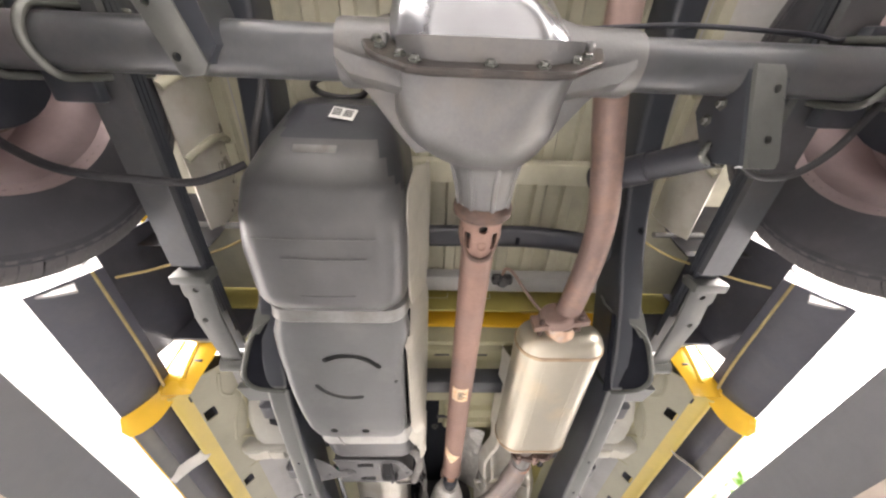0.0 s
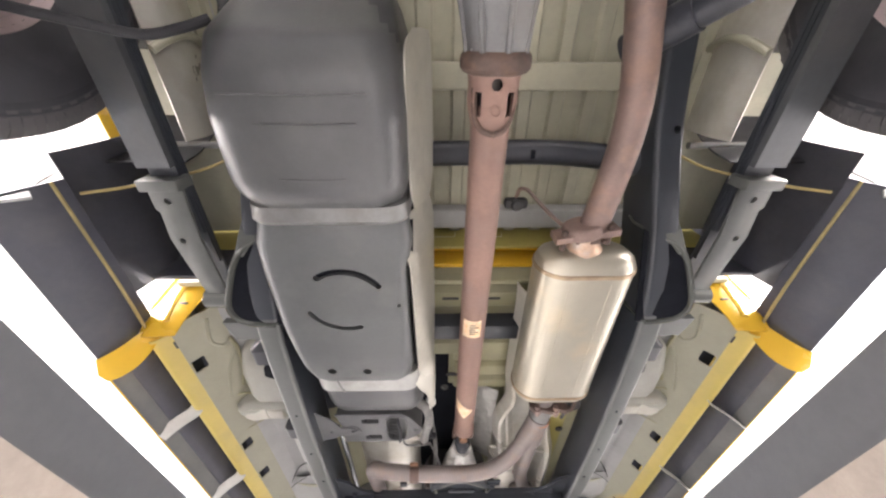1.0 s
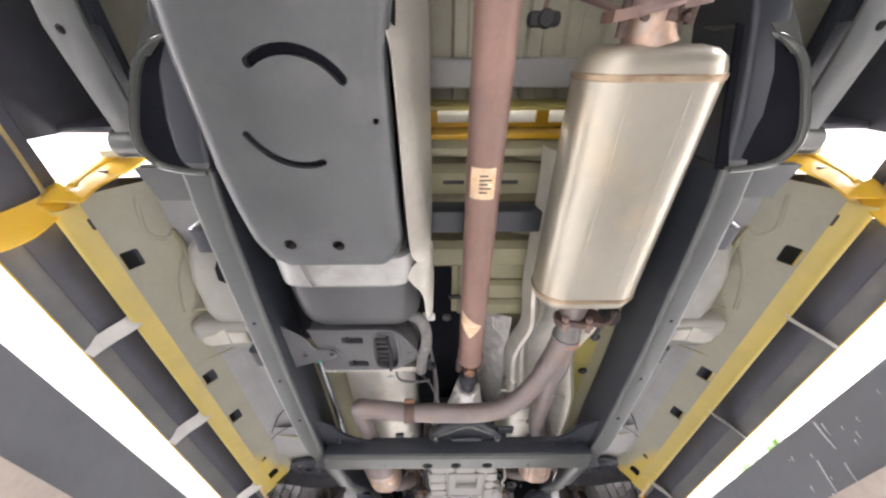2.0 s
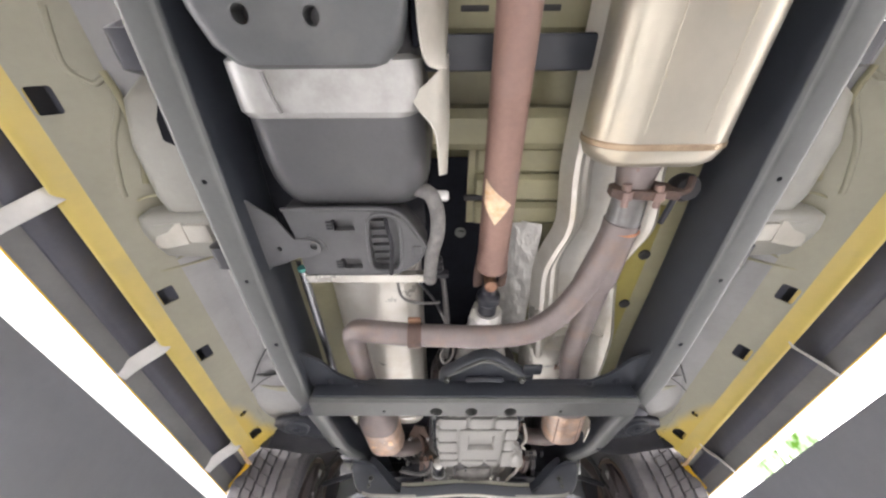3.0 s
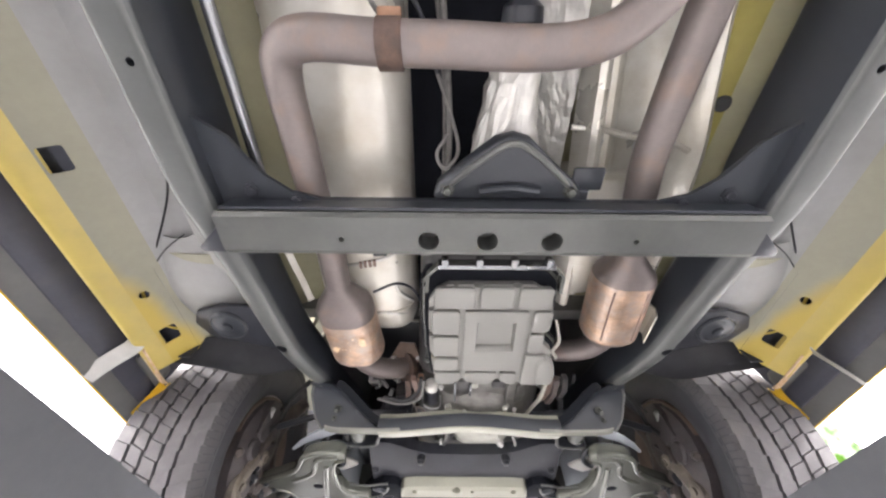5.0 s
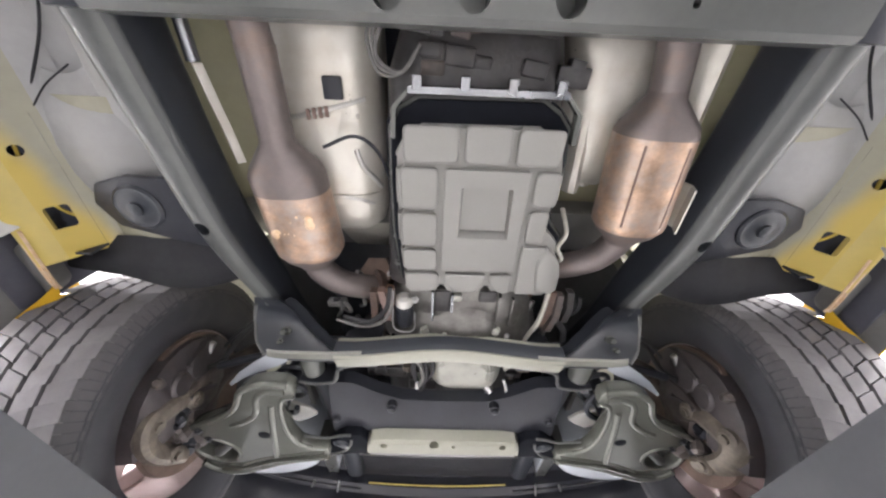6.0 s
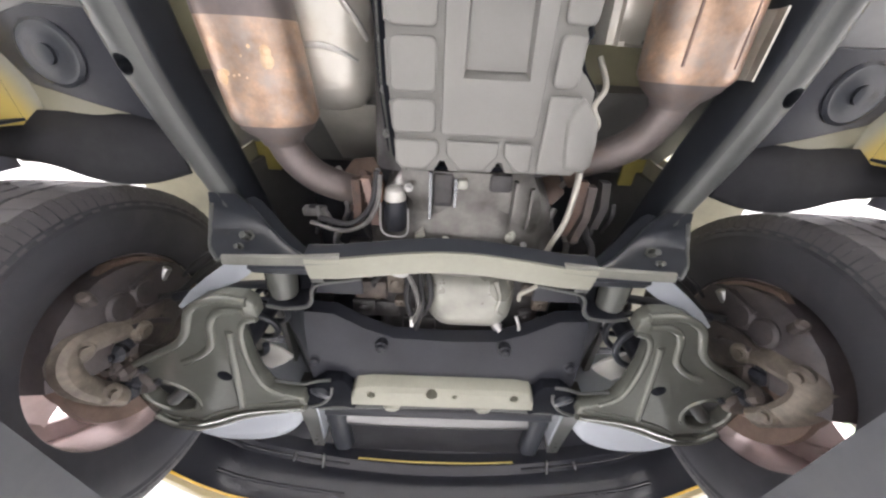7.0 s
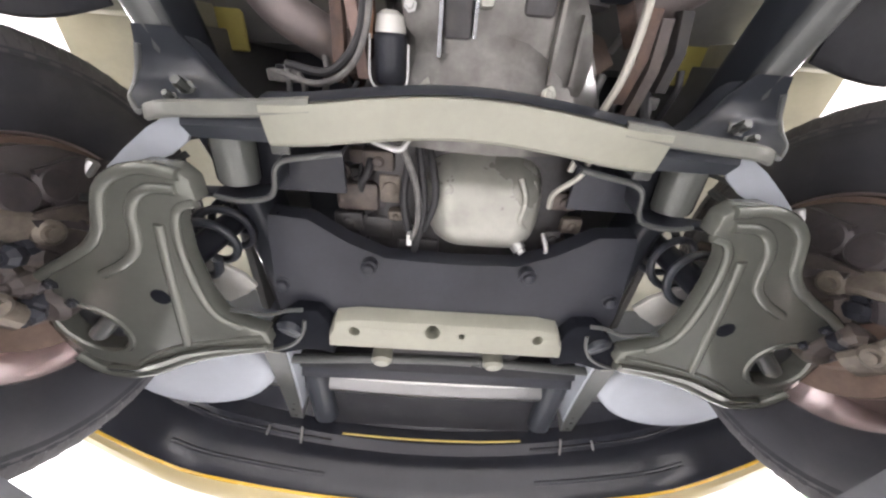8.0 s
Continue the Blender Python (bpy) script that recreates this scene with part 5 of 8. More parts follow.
    tail = plate([(s * 0.645, 0.56), (s * 0.725, 0.56), (s * 0.728, 0.62), (s * 0.72, 0.63), (s * 0.728, 0.70), (s * 0.715, 0.80), (s * 0.70, 0.90), (s * 0.645, 0.90), (s * 0.655, 0.70)], 0.462, 0.008, 0.002)
    tail = part("spring_end", tail, M_CROSS, th, "grey green spring end plate with bolt holes")
    cut(tail, [disc((s * 0.70, 0.706, 0.44), (0, 0, 1), 0.008, 0.05, 12), disc((s * 0.69, 0.600, 0.44), (0, 0, 1), 0.008, 0.05, 12)])
    part("bolt", bolt((s * 0.655, 0.556, 0.497), (s * -1, 0, 0.3), 0.008, 0.012), M_STEEL, th)
    part("eye", lathe((s * 0.615, 0.90, 0.475), (s, 0, 0), [(0.028, 0.0), (0.028, 0.10)], 20), M_ARM, th, "grey spring eye")
    return th


for s in (-1, 1):
    leaf_spring(s)

# ---- fuel tank with its skid plate ----
tank = thing("fuel_tank", "dark grey moulded plastic fuel tank hung beside the rail", "fuel tank", (-0.30, 0.55, 0.37))
sec = [(0.150, -0.29, 0.66, 0.20, 0.14, 0.05), (0.165, -0.292, 0.652, 0.235, 0.17, 0.06), (0.22, -0.295, 0.60, 0.30, 0.27, 0.07), (0.275, -0.298, 0.555, 0.34, 0.35, 0.075), (0.33, -0.298, 0.532, 0.352, 0.375, 0.08), (0.40, -0.298, 0.525, 0.356, 0.39, 0.075),
       (0.52, -0.297, 0.522, 0.350, 0.395, 0.075), (0.548, -0.295, 0.525, 0.335, 0.38, 0.07), (0.575, -0.293, 0.535, 0.30, 0.35, 0.06), (0.60, -0.292, 0.55, 0.29, 0.32, 0.06), (1.05, -0.290, 0.55, 0.29, 0.31, 0.06), (1.13, -0.285, 0.535, 0.31, 0.29, 0.06),
       (1.19, -0.280, 0.535, 0.330, 0.28, 0.06), (1.32, -0.278, 0.535, 0.335, 0.27, 0.06), (1.375, -0.280, 0.543, 0.32, 0.245, 0.06), (1.415, -0.285, 0.555, 0.285, 0.21, 0.06), (1.428, -0.290, 0.57, 0.24, 0.15, 0.05)]
fine = [tuple(a + (b - a) * f for a, b in zip(p, q)) for p, q in zip(sec[:6], sec[1:7]) for f in (0.0, 0.25, 0.5, 0.75)] + sec[6:]
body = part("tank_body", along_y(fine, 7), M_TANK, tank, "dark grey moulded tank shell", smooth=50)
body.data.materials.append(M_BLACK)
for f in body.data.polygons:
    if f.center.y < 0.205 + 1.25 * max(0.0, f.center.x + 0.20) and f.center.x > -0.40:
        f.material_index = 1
body.modifiers.new("soft", "SUBSURF").render_levels = 1
part("seam", pipe([(-0.20, 0.205, 0.525), (-0.17, 0.25, 0.485), (-0.145, 0.30, 0.46), (-0.128, 0.345, 0.43), (-0.122, 0.46, 0.43)], 0.0035, 5, 8), M_TANK, tank)
for y, x0, x1 in ((0.36, -0.42, -0.18), (0.405, -0.37, -0.20), (0.50, -0.35, -0.23)):
    part("moulded_line", pipe([(x0, y, 0.3300 if y < 0.4 else 0.3262), ((x0 + x1) / 2, y + 0.002, 0.3297 if y < 0.4 else 0.3259), (x1, y, 0.3300 if y < 0.4 else 0.3262)], 0.0016, 2, 6), M_TANK, tank)
part("clip_strip", box(-0.365, -0.275, 0.225, 0.245, 0.475, 0.484, 0.003, m=Matrix.Translation((-0.315, 0.222, 0.462)) @ Matrix.Rotation(radians(-42), 4, "X") @ Matrix.Translation((0.32, -0.235, -0.478))), M_STRAP, tank, "pale moulded grip strip")
lab_m = Matrix.Translation((-0.272, 0.175, 0.560)) @ Matrix.Rotation(radians(-62), 4, "X") @ Matrix.Rotation(radians(12), 4, "Z")
label = part("label", box(-0.028, 0.028, -0.018, 0.018, -0.012, -0.010, 0.0, m=lab_m), M_LABEL, tank, "white paper label with print")
for x in (-0.014, 0.012):
    for k in range(4):
        part("print", box(x - 0.010, x + 0.010, -0.012 + 0.006 * k, -0.0085 + 0.006 * k, -0.0128, -0.0122, 0.0, m=lab_m), M_INK, label)

skid = thing("tank_skid_plate", "grey pressed steel skid plate with curved slots under the tank", "skid plate", (-0.29, 0.85, 0.36))
sec = [(0.585, -0.293, 0.415, 0.30, 0.085, 0.035), (0.60, -0.293, 0.408, 0.325, 0.085, 0.04), (0.63, -0.293, 0.40, 0.335, 0.08, 0.04), (0.66, -0.296, 0.397, 0.35, 0.075, 0.037), (0.74, -0.307, 0.398, 0.340, 0.07, 0.034), (0.92, -0.306, 0.396, 0.336, 0.07, 0.034), (1.0, -0.300, 0.393, 0.326, 0.07, 0.032), (1.07, -0.293, 0.392, 0.316, 0.067, 0.03), (1.115, -0.291, 0.394, 0.288, 0.062, 0.03), (1.140, -0.289, 0.399, 0.24, 0.052, 0.025), (1.150, -0.288, 0.407, 0.19, 0.032, 0.015)]
body = part("plate", along_y(sec, 6), M_SKID, skid, "grey pressed skid plate", smooth=50)


def arc_slot(cx, cy, r, a0, a1, w, z0, z1):
    inner_, outer_ = [], []
    for i in range(13):
        a = radians(a0 + (a1 - a0) * i / 12)
        inner_.append((cx + (r - w) * math.cos(a), cy + (r - w) * math.sin(a)))
        outer_.append((cx + (r + w) * math.cos(a), cy + (r + w) * math.sin(a)))
    return plate(inner_ + outer_[::-1], z0, z1 - z0, 0)


cut(body, [arc_slot(-0.29, 0.835, 0.102, 236, 324, 0.0085, 0.34, 0.46), arc_slot(-0.295, 0.81, 0.101, 72, 152, 0.0065, 0.34, 0.46)] + [disc((cx_ + r_ * math.cos(radians(a_)), cy_ + r_ * math.sin(radians(a_)), 0.34), (0, 0, 1), w_, 0.12, 14) for cx_, cy_, r_, a_, w_ in ((-0.29, 0.835, 0.102, 236, 0.0085), (-0.29, 0.835, 0.102, 324, 0.0085), (-0.295, 0.81, 0.101, 72, 0.0065), (-0.295, 0.81, 0.101, 152, 0.0065))] + [disc((x, y, 0.34), (0, 0, 1), r, 0.10, 18) for x, y, r in ((-0.367, 1.078, 0.0125), (-0.268, 1.081, 0.0125), (-0.162, 0.837, 0.005))])
# Added black sheet paints the deep shade seen through the slots.
part("slot_shade", box(-0.41, -0.18, 0.69, 0.95, 0.3780, 0.3800, 0.0), M_VOID, skid, "black sheet painting the shade in the slots")
# Black strip added to paint the dark gap between plate and heat shield.
part("gap_strip", box(-0.134, -0.124, 0.64, 1.12, 0.405, 0.60, 0.004), M_VOID, skid, "added black strip for the dark gap at the tank side")
strap_sec = [(0.565, -0.293, 0.47, 0.325, 0.20, 0.05), (0.57, -0.293, 0.465, 0.333, 0.215, 0.05), (0.60, -0.293, 0.462, 0.338, 0.22, 0.05), (0.61, -0.293, 0.465, 0.333, 0.21, 0.05)]
part("strap", along_y(strap_sec, 6), M_STRAP, skid, "pale galvanised tank strap")
part("front_strap", along_y([(1.128, -0.286, 0.452, 0.30, 0.122, 0.045), (1.136, -0.286, 0.450, 0.325, 0.130, 0.050), (1.212, -0.284, 0.452, 0.328, 0.128, 0.050), (1.222, -0.284, 0.455, 0.31, 0.120, 0.045)], 7), M_GALV, skid, "pale galvanised front strap")
part("strap_crease", pipe([(-0.372, 1.150, 0.3845), (-0.366, 1.185, 0.3848), (-0.358, 1.212, 0.3865)], 0.003, 3, 8), M_STRAP, skid)

shield = thing("tank_heat_shield", "cream coated sheet heat shield along the tank side", "heat shield", (-0.105, 0.75, 0.40))
def curtain(low, up, n=5):
    """A thin bent sheet hung between an upper and a lower edge line."""
    a, b = glide(low, n), glide(up, n)
    sub = bmesh.new()
    rows_ = [[sub.verts.new(p + (q - p) * f + Vector((0.010 * math.sin(math.pi * f), 0, 0))) for p, q in zip(a, b)] for f in (0.0, 0.12, 0.3, 0.55, 0.8, 1.0)]
    for r0, r1 in zip(rows_, rows_[1:]):
        for k in range(len(r0) - 1):
            sub.faces.new((r0[k], r0[k + 1], r1[k + 1], r1[k]))
    bmesh.ops.recalc_face_normals(sub, faces=sub.faces)
    bmesh.ops.solidify(sub, geom=sub.faces[:], thickness=0.003)
    return sub


for low, up in ((((-0.112, 0.265, 0.50), (-0.122, 0.29, 0.43), (-0.124, 0.34, 0.405), (-0.124, 0.45, 0.400), (-0.123, 0.55, 0.402), (-0.118, 0.60, 0.42)), ((-0.085, 0.265, 0.56), (-0.082, 0.29, 0.60), (-0.080, 0.34, 0.62), (-0.080, 0.45, 0.62), (-0.080, 0.55, 0.60), (-0.085, 0.60, 0.56))),
                (((-0.168, 0.640, 0.395), (-0.152, 0.690, 0.384), (-0.131, 0.722, 0.379), (-0.126, 0.80, 0.377), (-0.123, 1.0, 0.377), (-0.120, 1.10, 0.378), (-0.110, 1.140, 0.384), (-0.096, 1.150, 0.40)), ((-0.090, 0.600, 0.54), (-0.078, 0.66, 0.56), (-0.076, 0.72, 0.56), (-0.076, 0.80, 0.56), (-0.076, 1.0, 0.54), (-0.077, 1.08, 0.50), (-0.079, 1.125, 0.46), (-0.082, 1.150, 0.43))),
                (((-0.143, 1.190, 0.405), (-0.122, 1.215, 0.392), (-0.104, 1.235, 0.390), (-0.096, 1.265, 0.391), (-0.093, 1.325, 0.394)), ((-0.076, 1.130, 0.46), (-0.075, 1.16, 0.47), (-0.075, 1.20, 0.47), (-0.077, 1.25, 0.46), (-0.085, 1.330, 0.43)))):
    part("sheet", curtain(low, up), M_SHEET, shield, "cream coated bent sheet", smooth=50)
part("bolt", bolt((-0.104, 0.56, 0.55), (1, 0, 0), 0.006), M_BLACK, shield)

# ---- vapour canister in front of the tank ----
can = thing("vapour_canister", "dark grey plastic vapour canister on a frame bracket", "canister", (-0.30, 1.47, 0.43))
cb = part("canister_body", plate([(-0.437, 1.414), (-0.30, 1.414), (-0.215, 1.416), (-0.190, 1.424), (-0.170, 1.444), (-0.150, 1.476), (-0.128, 1.512), (-0.130, 1.530), (-0.145, 1.554), (-0.175, 1.576), (-0.200, 1.590), (-0.30, 1.594), (-0.424, 1.592), (-0.426, 1.54), (-0.424, 1.49)], 0.428, 0.085, 0.007), M_CANISTER, can, "dark grey canister shell")
slot = plate([(-0.252, 1.436), (-0.238, 1.428), (-0.202, 1.429), (-0.190, 1.442), (-0.186, 1.50), (-0.192, 1.558), (-0.203, 1.571), (-0.240, 1.572), (-0.256, 1.562), (-0.258, 1.50)], 0.40, 0.05, 0.0)
cut(cb, [box(-0.334, -0.284, 1.436, 1.464, 0.415, 0.446, 0.0), box(-0.330, -0.281, 1.540, 1.568, 0.415, 0.446, 0.0), slot])
for x, y in ((-0.338, 1.440), (-0.334, 1.546)):
    for k in range(3):
        part("latch", box(x - 0.008, x + 0.010, y + 0.008 * k, y + 0.005 + 0.008 * k, 0.426, 0.440, 0.001), M_LINER, can)
for k in range(6):
    y = 1.446 + k * 0.0215
    part("fin", box(-0.252, -0.215, y, y + 0.003, 0.438, 0.452, 0.001), M_CANISTER, can)
part("rim", pipe([(-0.254, 1.440, 0.428), (-0.259, 1.50, 0.427), (-0.257, 1.56, 0.428), (-0.236, 1.576, 0.428), (-0.205, 1.574, 0.428), (-0.188, 1.555, 0.428), (-0.182, 1.50, 0.427), (-0.186, 1.442, 0.428), (-0.202, 1.426, 0.428), (-0.236, 1.424, 0.428), (-0.254, 1.440, 0.428)], 0.0042, 4, 8), M_CANISTER, can)
part("shell_edge", pipe([(-0.437, 1.413, 0.431), (-0.30, 1.411, 0.430), (-0.215, 1.412, 0.430), (-0.186, 1.422, 0.430), (-0.165, 1.444, 0.430), (-0.145, 1.476, 0.430), (-0.124, 1.514, 0.432)], 0.0045, 4, 8), M_CANISTER, can)
part("shell_boss", box(-0.158, -0.138, 1.505, 1.528, 0.424, 0.432, 0.003), M_CANISTER, can)
part("shell_bead", pipe([(-0.395, 1.478, 0.4285), (-0.372, 1.484, 0.427), (-0.360, 1.500, 0.427), (-0.357, 1.517, 0.4285)], 0.0035, 4, 8), M_CANISTER, can)
br = part("bracket", plate([(-0.505, 1.385), (-0.485, 1.402), (-0.450, 1.432), (-0.424, 1.484), (-0.390, 1.484), (-0.372, 1.492), (-0.366, 1.506), (-0.374, 1.522), (-0.398, 1.532), (-0.425, 1.534), (-0.460, 1.550), (-0.495, 1.560), (-0.505, 1.57)], 0.4215, 0.006, 0.002), M_CANISTER, can, "dark steel canister bracket")
cut(br, [disc((-0.383, 1.502, 0.41), (0, 0, 1), 0.008, 0.03, 12), disc((-0.462, 1.508, 0.41), (0, 0, 1), 0.006, 0.03, 12)])
part("grip_loop", pipe([(-0.214, 1.438, 0.432), (-0.208, 1.452, 0.414), (-0.202, 1.49, 0.408), (-0.207, 1.54, 0.410), (-0.214, 1.583, 0.424)], 0.0048, 5, 8), M_LINER, can, "dark looped grip")
part("front_edge", along_y([(1.612, -0.29, 0.466, 0.31, 0.022, 0.008), (1.634, -0.29, 0.466, 0.31, 0.022, 0.008)], 3), M_FOIL, can, "pale metal edge strip")
hose = thing("vapour_hose", "dusty grey bent hose beside the canister", "hose", (-0.11, 1.45, 0.46), "hoses and cables")
part("hose_tube", pipe([(-0.16, 1.385, 0.47), (-0.138, 1.378, 0.455), (-0.112, 1.388, 0.442), (-0.100, 1.43, 0.436), (-0.102, 1.48, 0.434), (-0.114, 1.53, 0.436), (-0.122, 1.60, 0.444), (-0.122, 1.625, 0.455)], 0.0165, 6, 14), M_GREYHOSE, hose)
part("end_clip", box(-0.112, -0.076, 1.604, 1.618, 0.448, 0.47, 0.003), M_LINER, hose)
for k in range(3):
    part("hose_rib", lathe((-0.101, 1.555 + 0.016 * k, 0.452), (0, 1, 0.1), [(0.008, 0.0), (0.0115, 0.003), (0.0115, 0.007), (0.008, 0.010)], 14), M_LINER, hose)
part("plug", lathe((-0.11, 1.40, 0.47), (1, 0, 0), [(0.012, 0), (0.012, 0.03), (0.008, 0.035)], 14), M_LABEL, hose, "white plastic plug")

# ---- driveshaft ----
shaft = thing("driveshaft", "rust brown driveshaft with two paper stickers", "driveshaft", (0.035, 1.0, 0.42))
S0, S1 = Vector((0.036, 0.335, 0.405)), Vector((0.037, 1.655, 0.487))
D = (S1 - S0).normalized()
L = (S1 - S0).length
tube = lathe(S0, D, [(0.030, 0.05), (0.037, 0.07), (0.0375, 0.10), (0.0375, L - 0.085), (0.040, L - 0.08), (0.040, L - 0.05), (0.036, L - 0.045)], 36)
tube = part("tube", tube, M_SHAFT, shaft, "rust brown steel tube")
flange = part("flange", lathe(S0, D, [(0.055, -0.036), (0.060, -0.030), (0.062, -0.022), (0.061, -0.010), (0.056, -0.004), (0.045, 0.0)], 36), M_RUSTY, shaft, "rusty companion flange")
for a in (35, 145, 215, 325):
    u = Vector((math.cos(radians(a)), 0, math.sin(radians(a)))) * 0.048
    part("bolt", bolt(S0 + u + Vector((0, -0.036, 0)), (0, -1, 0), 0.006, 0.014), M_STEEL if a > 180 else M_RUSTY, flange)
yoke = lathe(S0, D, [(0.048, -0.002), (0.046, 0.008), (0.0455, 0.02), (0.0465, 0.04), (0.044, 0.06), (0.040, 0.075), (0.038, 0.085), (0.034, 0.085), (0.036, 0.06), (0.038, 0.008), (0.038, -0.002)], 40, ring=True)
yoke = part("rear_yoke", yoke, M_SHAFT, shaft, "pinkish rust universal joint yoke")
cut(yoke, [box(x0, x1, S0.y + y0, S0.y + y1, S0.z - 0.07, S0.z + 0.07, 0.0) for x0, x1, y0, y1 in ((S0.x + 0.020, S0.x + 0.033, 0.026, 0.066), (S0.x - 0.036, S0.x - 0.024, 0.026, 0.066))] + [disc(S0 + Vector((0.0, 0.014, -0.07)), (0, 0, 1), 0.010, 0.06, 14)])
part("yoke_core", lathe(S0, D, [(0.026, 0.0), (0.030, 0.02), (0.030, 0.07)], 20), M_EDGE, shaft, "dark greasy joint cross")
for sg in (-1, 1):
    lip_ = [(0.041 * sg * math.sin(radians(a)), y, -0.041 * math.cos(radians(a))) for a, y in ((62, 0.020), (58, 0.050), (48, 0.074), (28, 0.090), (0, 0.096), (-28, 0.090), (-48, 0.074))]
    part("yoke_lip", pipe([S0 + Vector(p) + Vector((0, 0, 0.06 * p[1])) for p in lip_[:5]], 0.0055, 4, 8), M_RUSTY, shaft)
part("bearing_cap", lathe(S0 + D * 0.055, (0, 0, -1), [(0.011, 0.02), (0.011, 0.0475), (0.008, 0.0485), (0.007, 0.0465)], 18), M_SHAFT, shaft)
for a0, a1, y0, y1, nm, mt in ((218, 300, 0.60, 0.668, "sticker", M_TAPE), (205, 305, 1.020, 1.080, "sticker", M_TAPE)):
    rings = []
    for i in range(2):
        h = y0 + (y1 - y0) * i
        row = [S0 + D * (h + ((0.055 * k / 8 if i == 0 else 0.045 - 0.012 * abs(k - 4)) if y0 > 0.9 else 0.0)) + 0.0379 * Vector((math.cos(radians(a0 + (a1 - a0) * k / 8)), 0, math.sin(radians(a0 + (a1 - a0) * k / 8)))) for k in range(9)]
        rings.append(row)
    bm = bmesh.new()
    v = [[bm.verts.new(p) for p in row] for row in rings]
    for k in range(8):
        bm.faces.new((v[0][k], v[0][k + 1], v[1][k + 1], v[1][k]))
    bmesh.ops.recalc_face_normals(bm, faces=bm.faces)
    bmesh.ops.solidify(bm, geom=bm.faces[:], thickness=-0.0006)
    part(nm, bm, mt, shaft, "peach paper sticker")
for k in range(5):
    y = 0.948 + 0.009 * k
    z = S0.z + (y - S0.y) * (S1.z - S0.z) / (S1.y - S0.y) - 0.0388
    part("print_bar", box(S0.x - 0.013, S0.x + (0.012 if k % 2 else 0.004), y, y + 0.0028, z, z + 0.0012, 0.0), M_INK, shaft, "dark printed bar")
for sgn in (-1, 1):
    ear = pipe([S1 + Vector((sgn * 0.030, -0.06, 0)), S1 + Vector((sgn * 0.033, -0.02, 0)), S1 + Vector((sgn * 0.032, 0.012, 0))], 0.016, 4, 12, flat=0.6)
    part("yoke_ear", ear, M_RUSTY, shaft)
part("bearing_cap", lathe(S1, (0, 0, -1), [(0.017, -0.03), (0.017, 0.028), (0.012, 0.030), (0.010, 0.027)], 20), M_COPPER, shaft, "copper coloured bearing cap")
part("front_yoke", lathe(S1, (0, 1, 0.02), [(0.020, 0.0), (0.020, 0.04), (0.032, 0.05), (0.034, 0.07), (0.026, 0.08), (0.026, 0.12)], 24), M_BLACK, shaft, "black slip yoke and seal")

# ---- exhaust ----
tail = thing("tail_pipe", "brown weathered exhaust pipe over the axle", "exhaust pipe", (0.31, 0.4, 0.46))
part("bent_pipe", pipe([(0.312, 0.72, 0.462), (0.328, 0.65, 0.470), (0.343, 0.54, 0.476), (0.350, 0.45, 0.481), (0.345, 0.36, 0.486), (0.325, 0.255, 0.492), (0.300, 0.13, 0.505), (0.295, 0.02, 0.535), (0.30, -0.10, 0.56), (0.32, -0.3, 0.57), (0.34, -0.6, 0.54)], 0.034, 7, 22), M_RUST, tail, "brown weathered bent pipe")
part("clamp", lathe((0.308, 0.695, 0.464), (0, -1, 0.15), [(0.034, -0.012), (0.040, -0.01), (0.040, 0.012), (0.034, 0.014)], 24), M_RUSTY, tail, "rusty saddle clamp")
for x in (-0.03, 0.03):
    part("clamp_bolt", pipe([(0.308 + x, 0.69, 0.47), (0.308 + x * 1.1, 0.695, 0.425)], 0.006, 2, 8), M_RUSTY, tail)
part("hanger_rod", pipe([(0.275, 0.69, 0.47), (0.245, 0.675, 0.51), (0.215, 0.655, 0.58), (0.195, 0.640, 0.63), (0.178, 0.645, 0.652), (0.170, 0.675, 0.655)], 0.0055, 5, 8), M_RUST, tail, "thin bent hanger rod")
rubber = box(0.135, 0.205, 0.672, 0.702, 0.632, 0.668, 0.010)
lathe((0.170, 0.687, 0.634), (0, 0, -1), [(0.017, -0.01), (0.019, 0.004), (0.014, 0.012)], 14, rubber)
part("hanger_rubber", rubber, M_HOSE, tail, "black rubber hanger")
part("hanger_rod", pipe([(0.345, 0.69, 0.46), (0.37, 0.66, 0.50), (0.385, 0.60, 0.55), (0.40, 0.57, 0.62)], 0.005, 5, 8), M_RUST, tail)

muffler = thing("muffler", "pale aluminised oval muffler", "muffler", (0.32, 1.03, 0.39))
CX, CZ, W, H = 0.322, 0.462, 0.262, 0.140
mb = [(0.772, CX, CZ, W * 0.97, H * 0.96, 0.066), (0.782, CX, CZ, W, H, 0.068), (1.268, CX, CZ, W, H, 0.068), (1.28, CX, CZ, W * 0.97, H * 0.96, 0.066)]
part("shell", along_y(mb, 10), M_MUFF, muffler, "pale aluminised shell")
for y, d in ((0.778, -1), (1.275, 1)):
    part("end_seam", along_y([(y - 0.006, CX, CZ, W * 1.005, H * 1.01, 0.069), (y - 0.004, CX, CZ, W * 1.02, H * 1.03, 0.07), (y + 0.004, CX, CZ, W * 1.02, H * 1.03, 0.07), (y + 0.006, CX, CZ, W * 1.005, H * 1.01, 0.069)], 10), M_SEAM, muffler, "brown tinted rolled end seam")
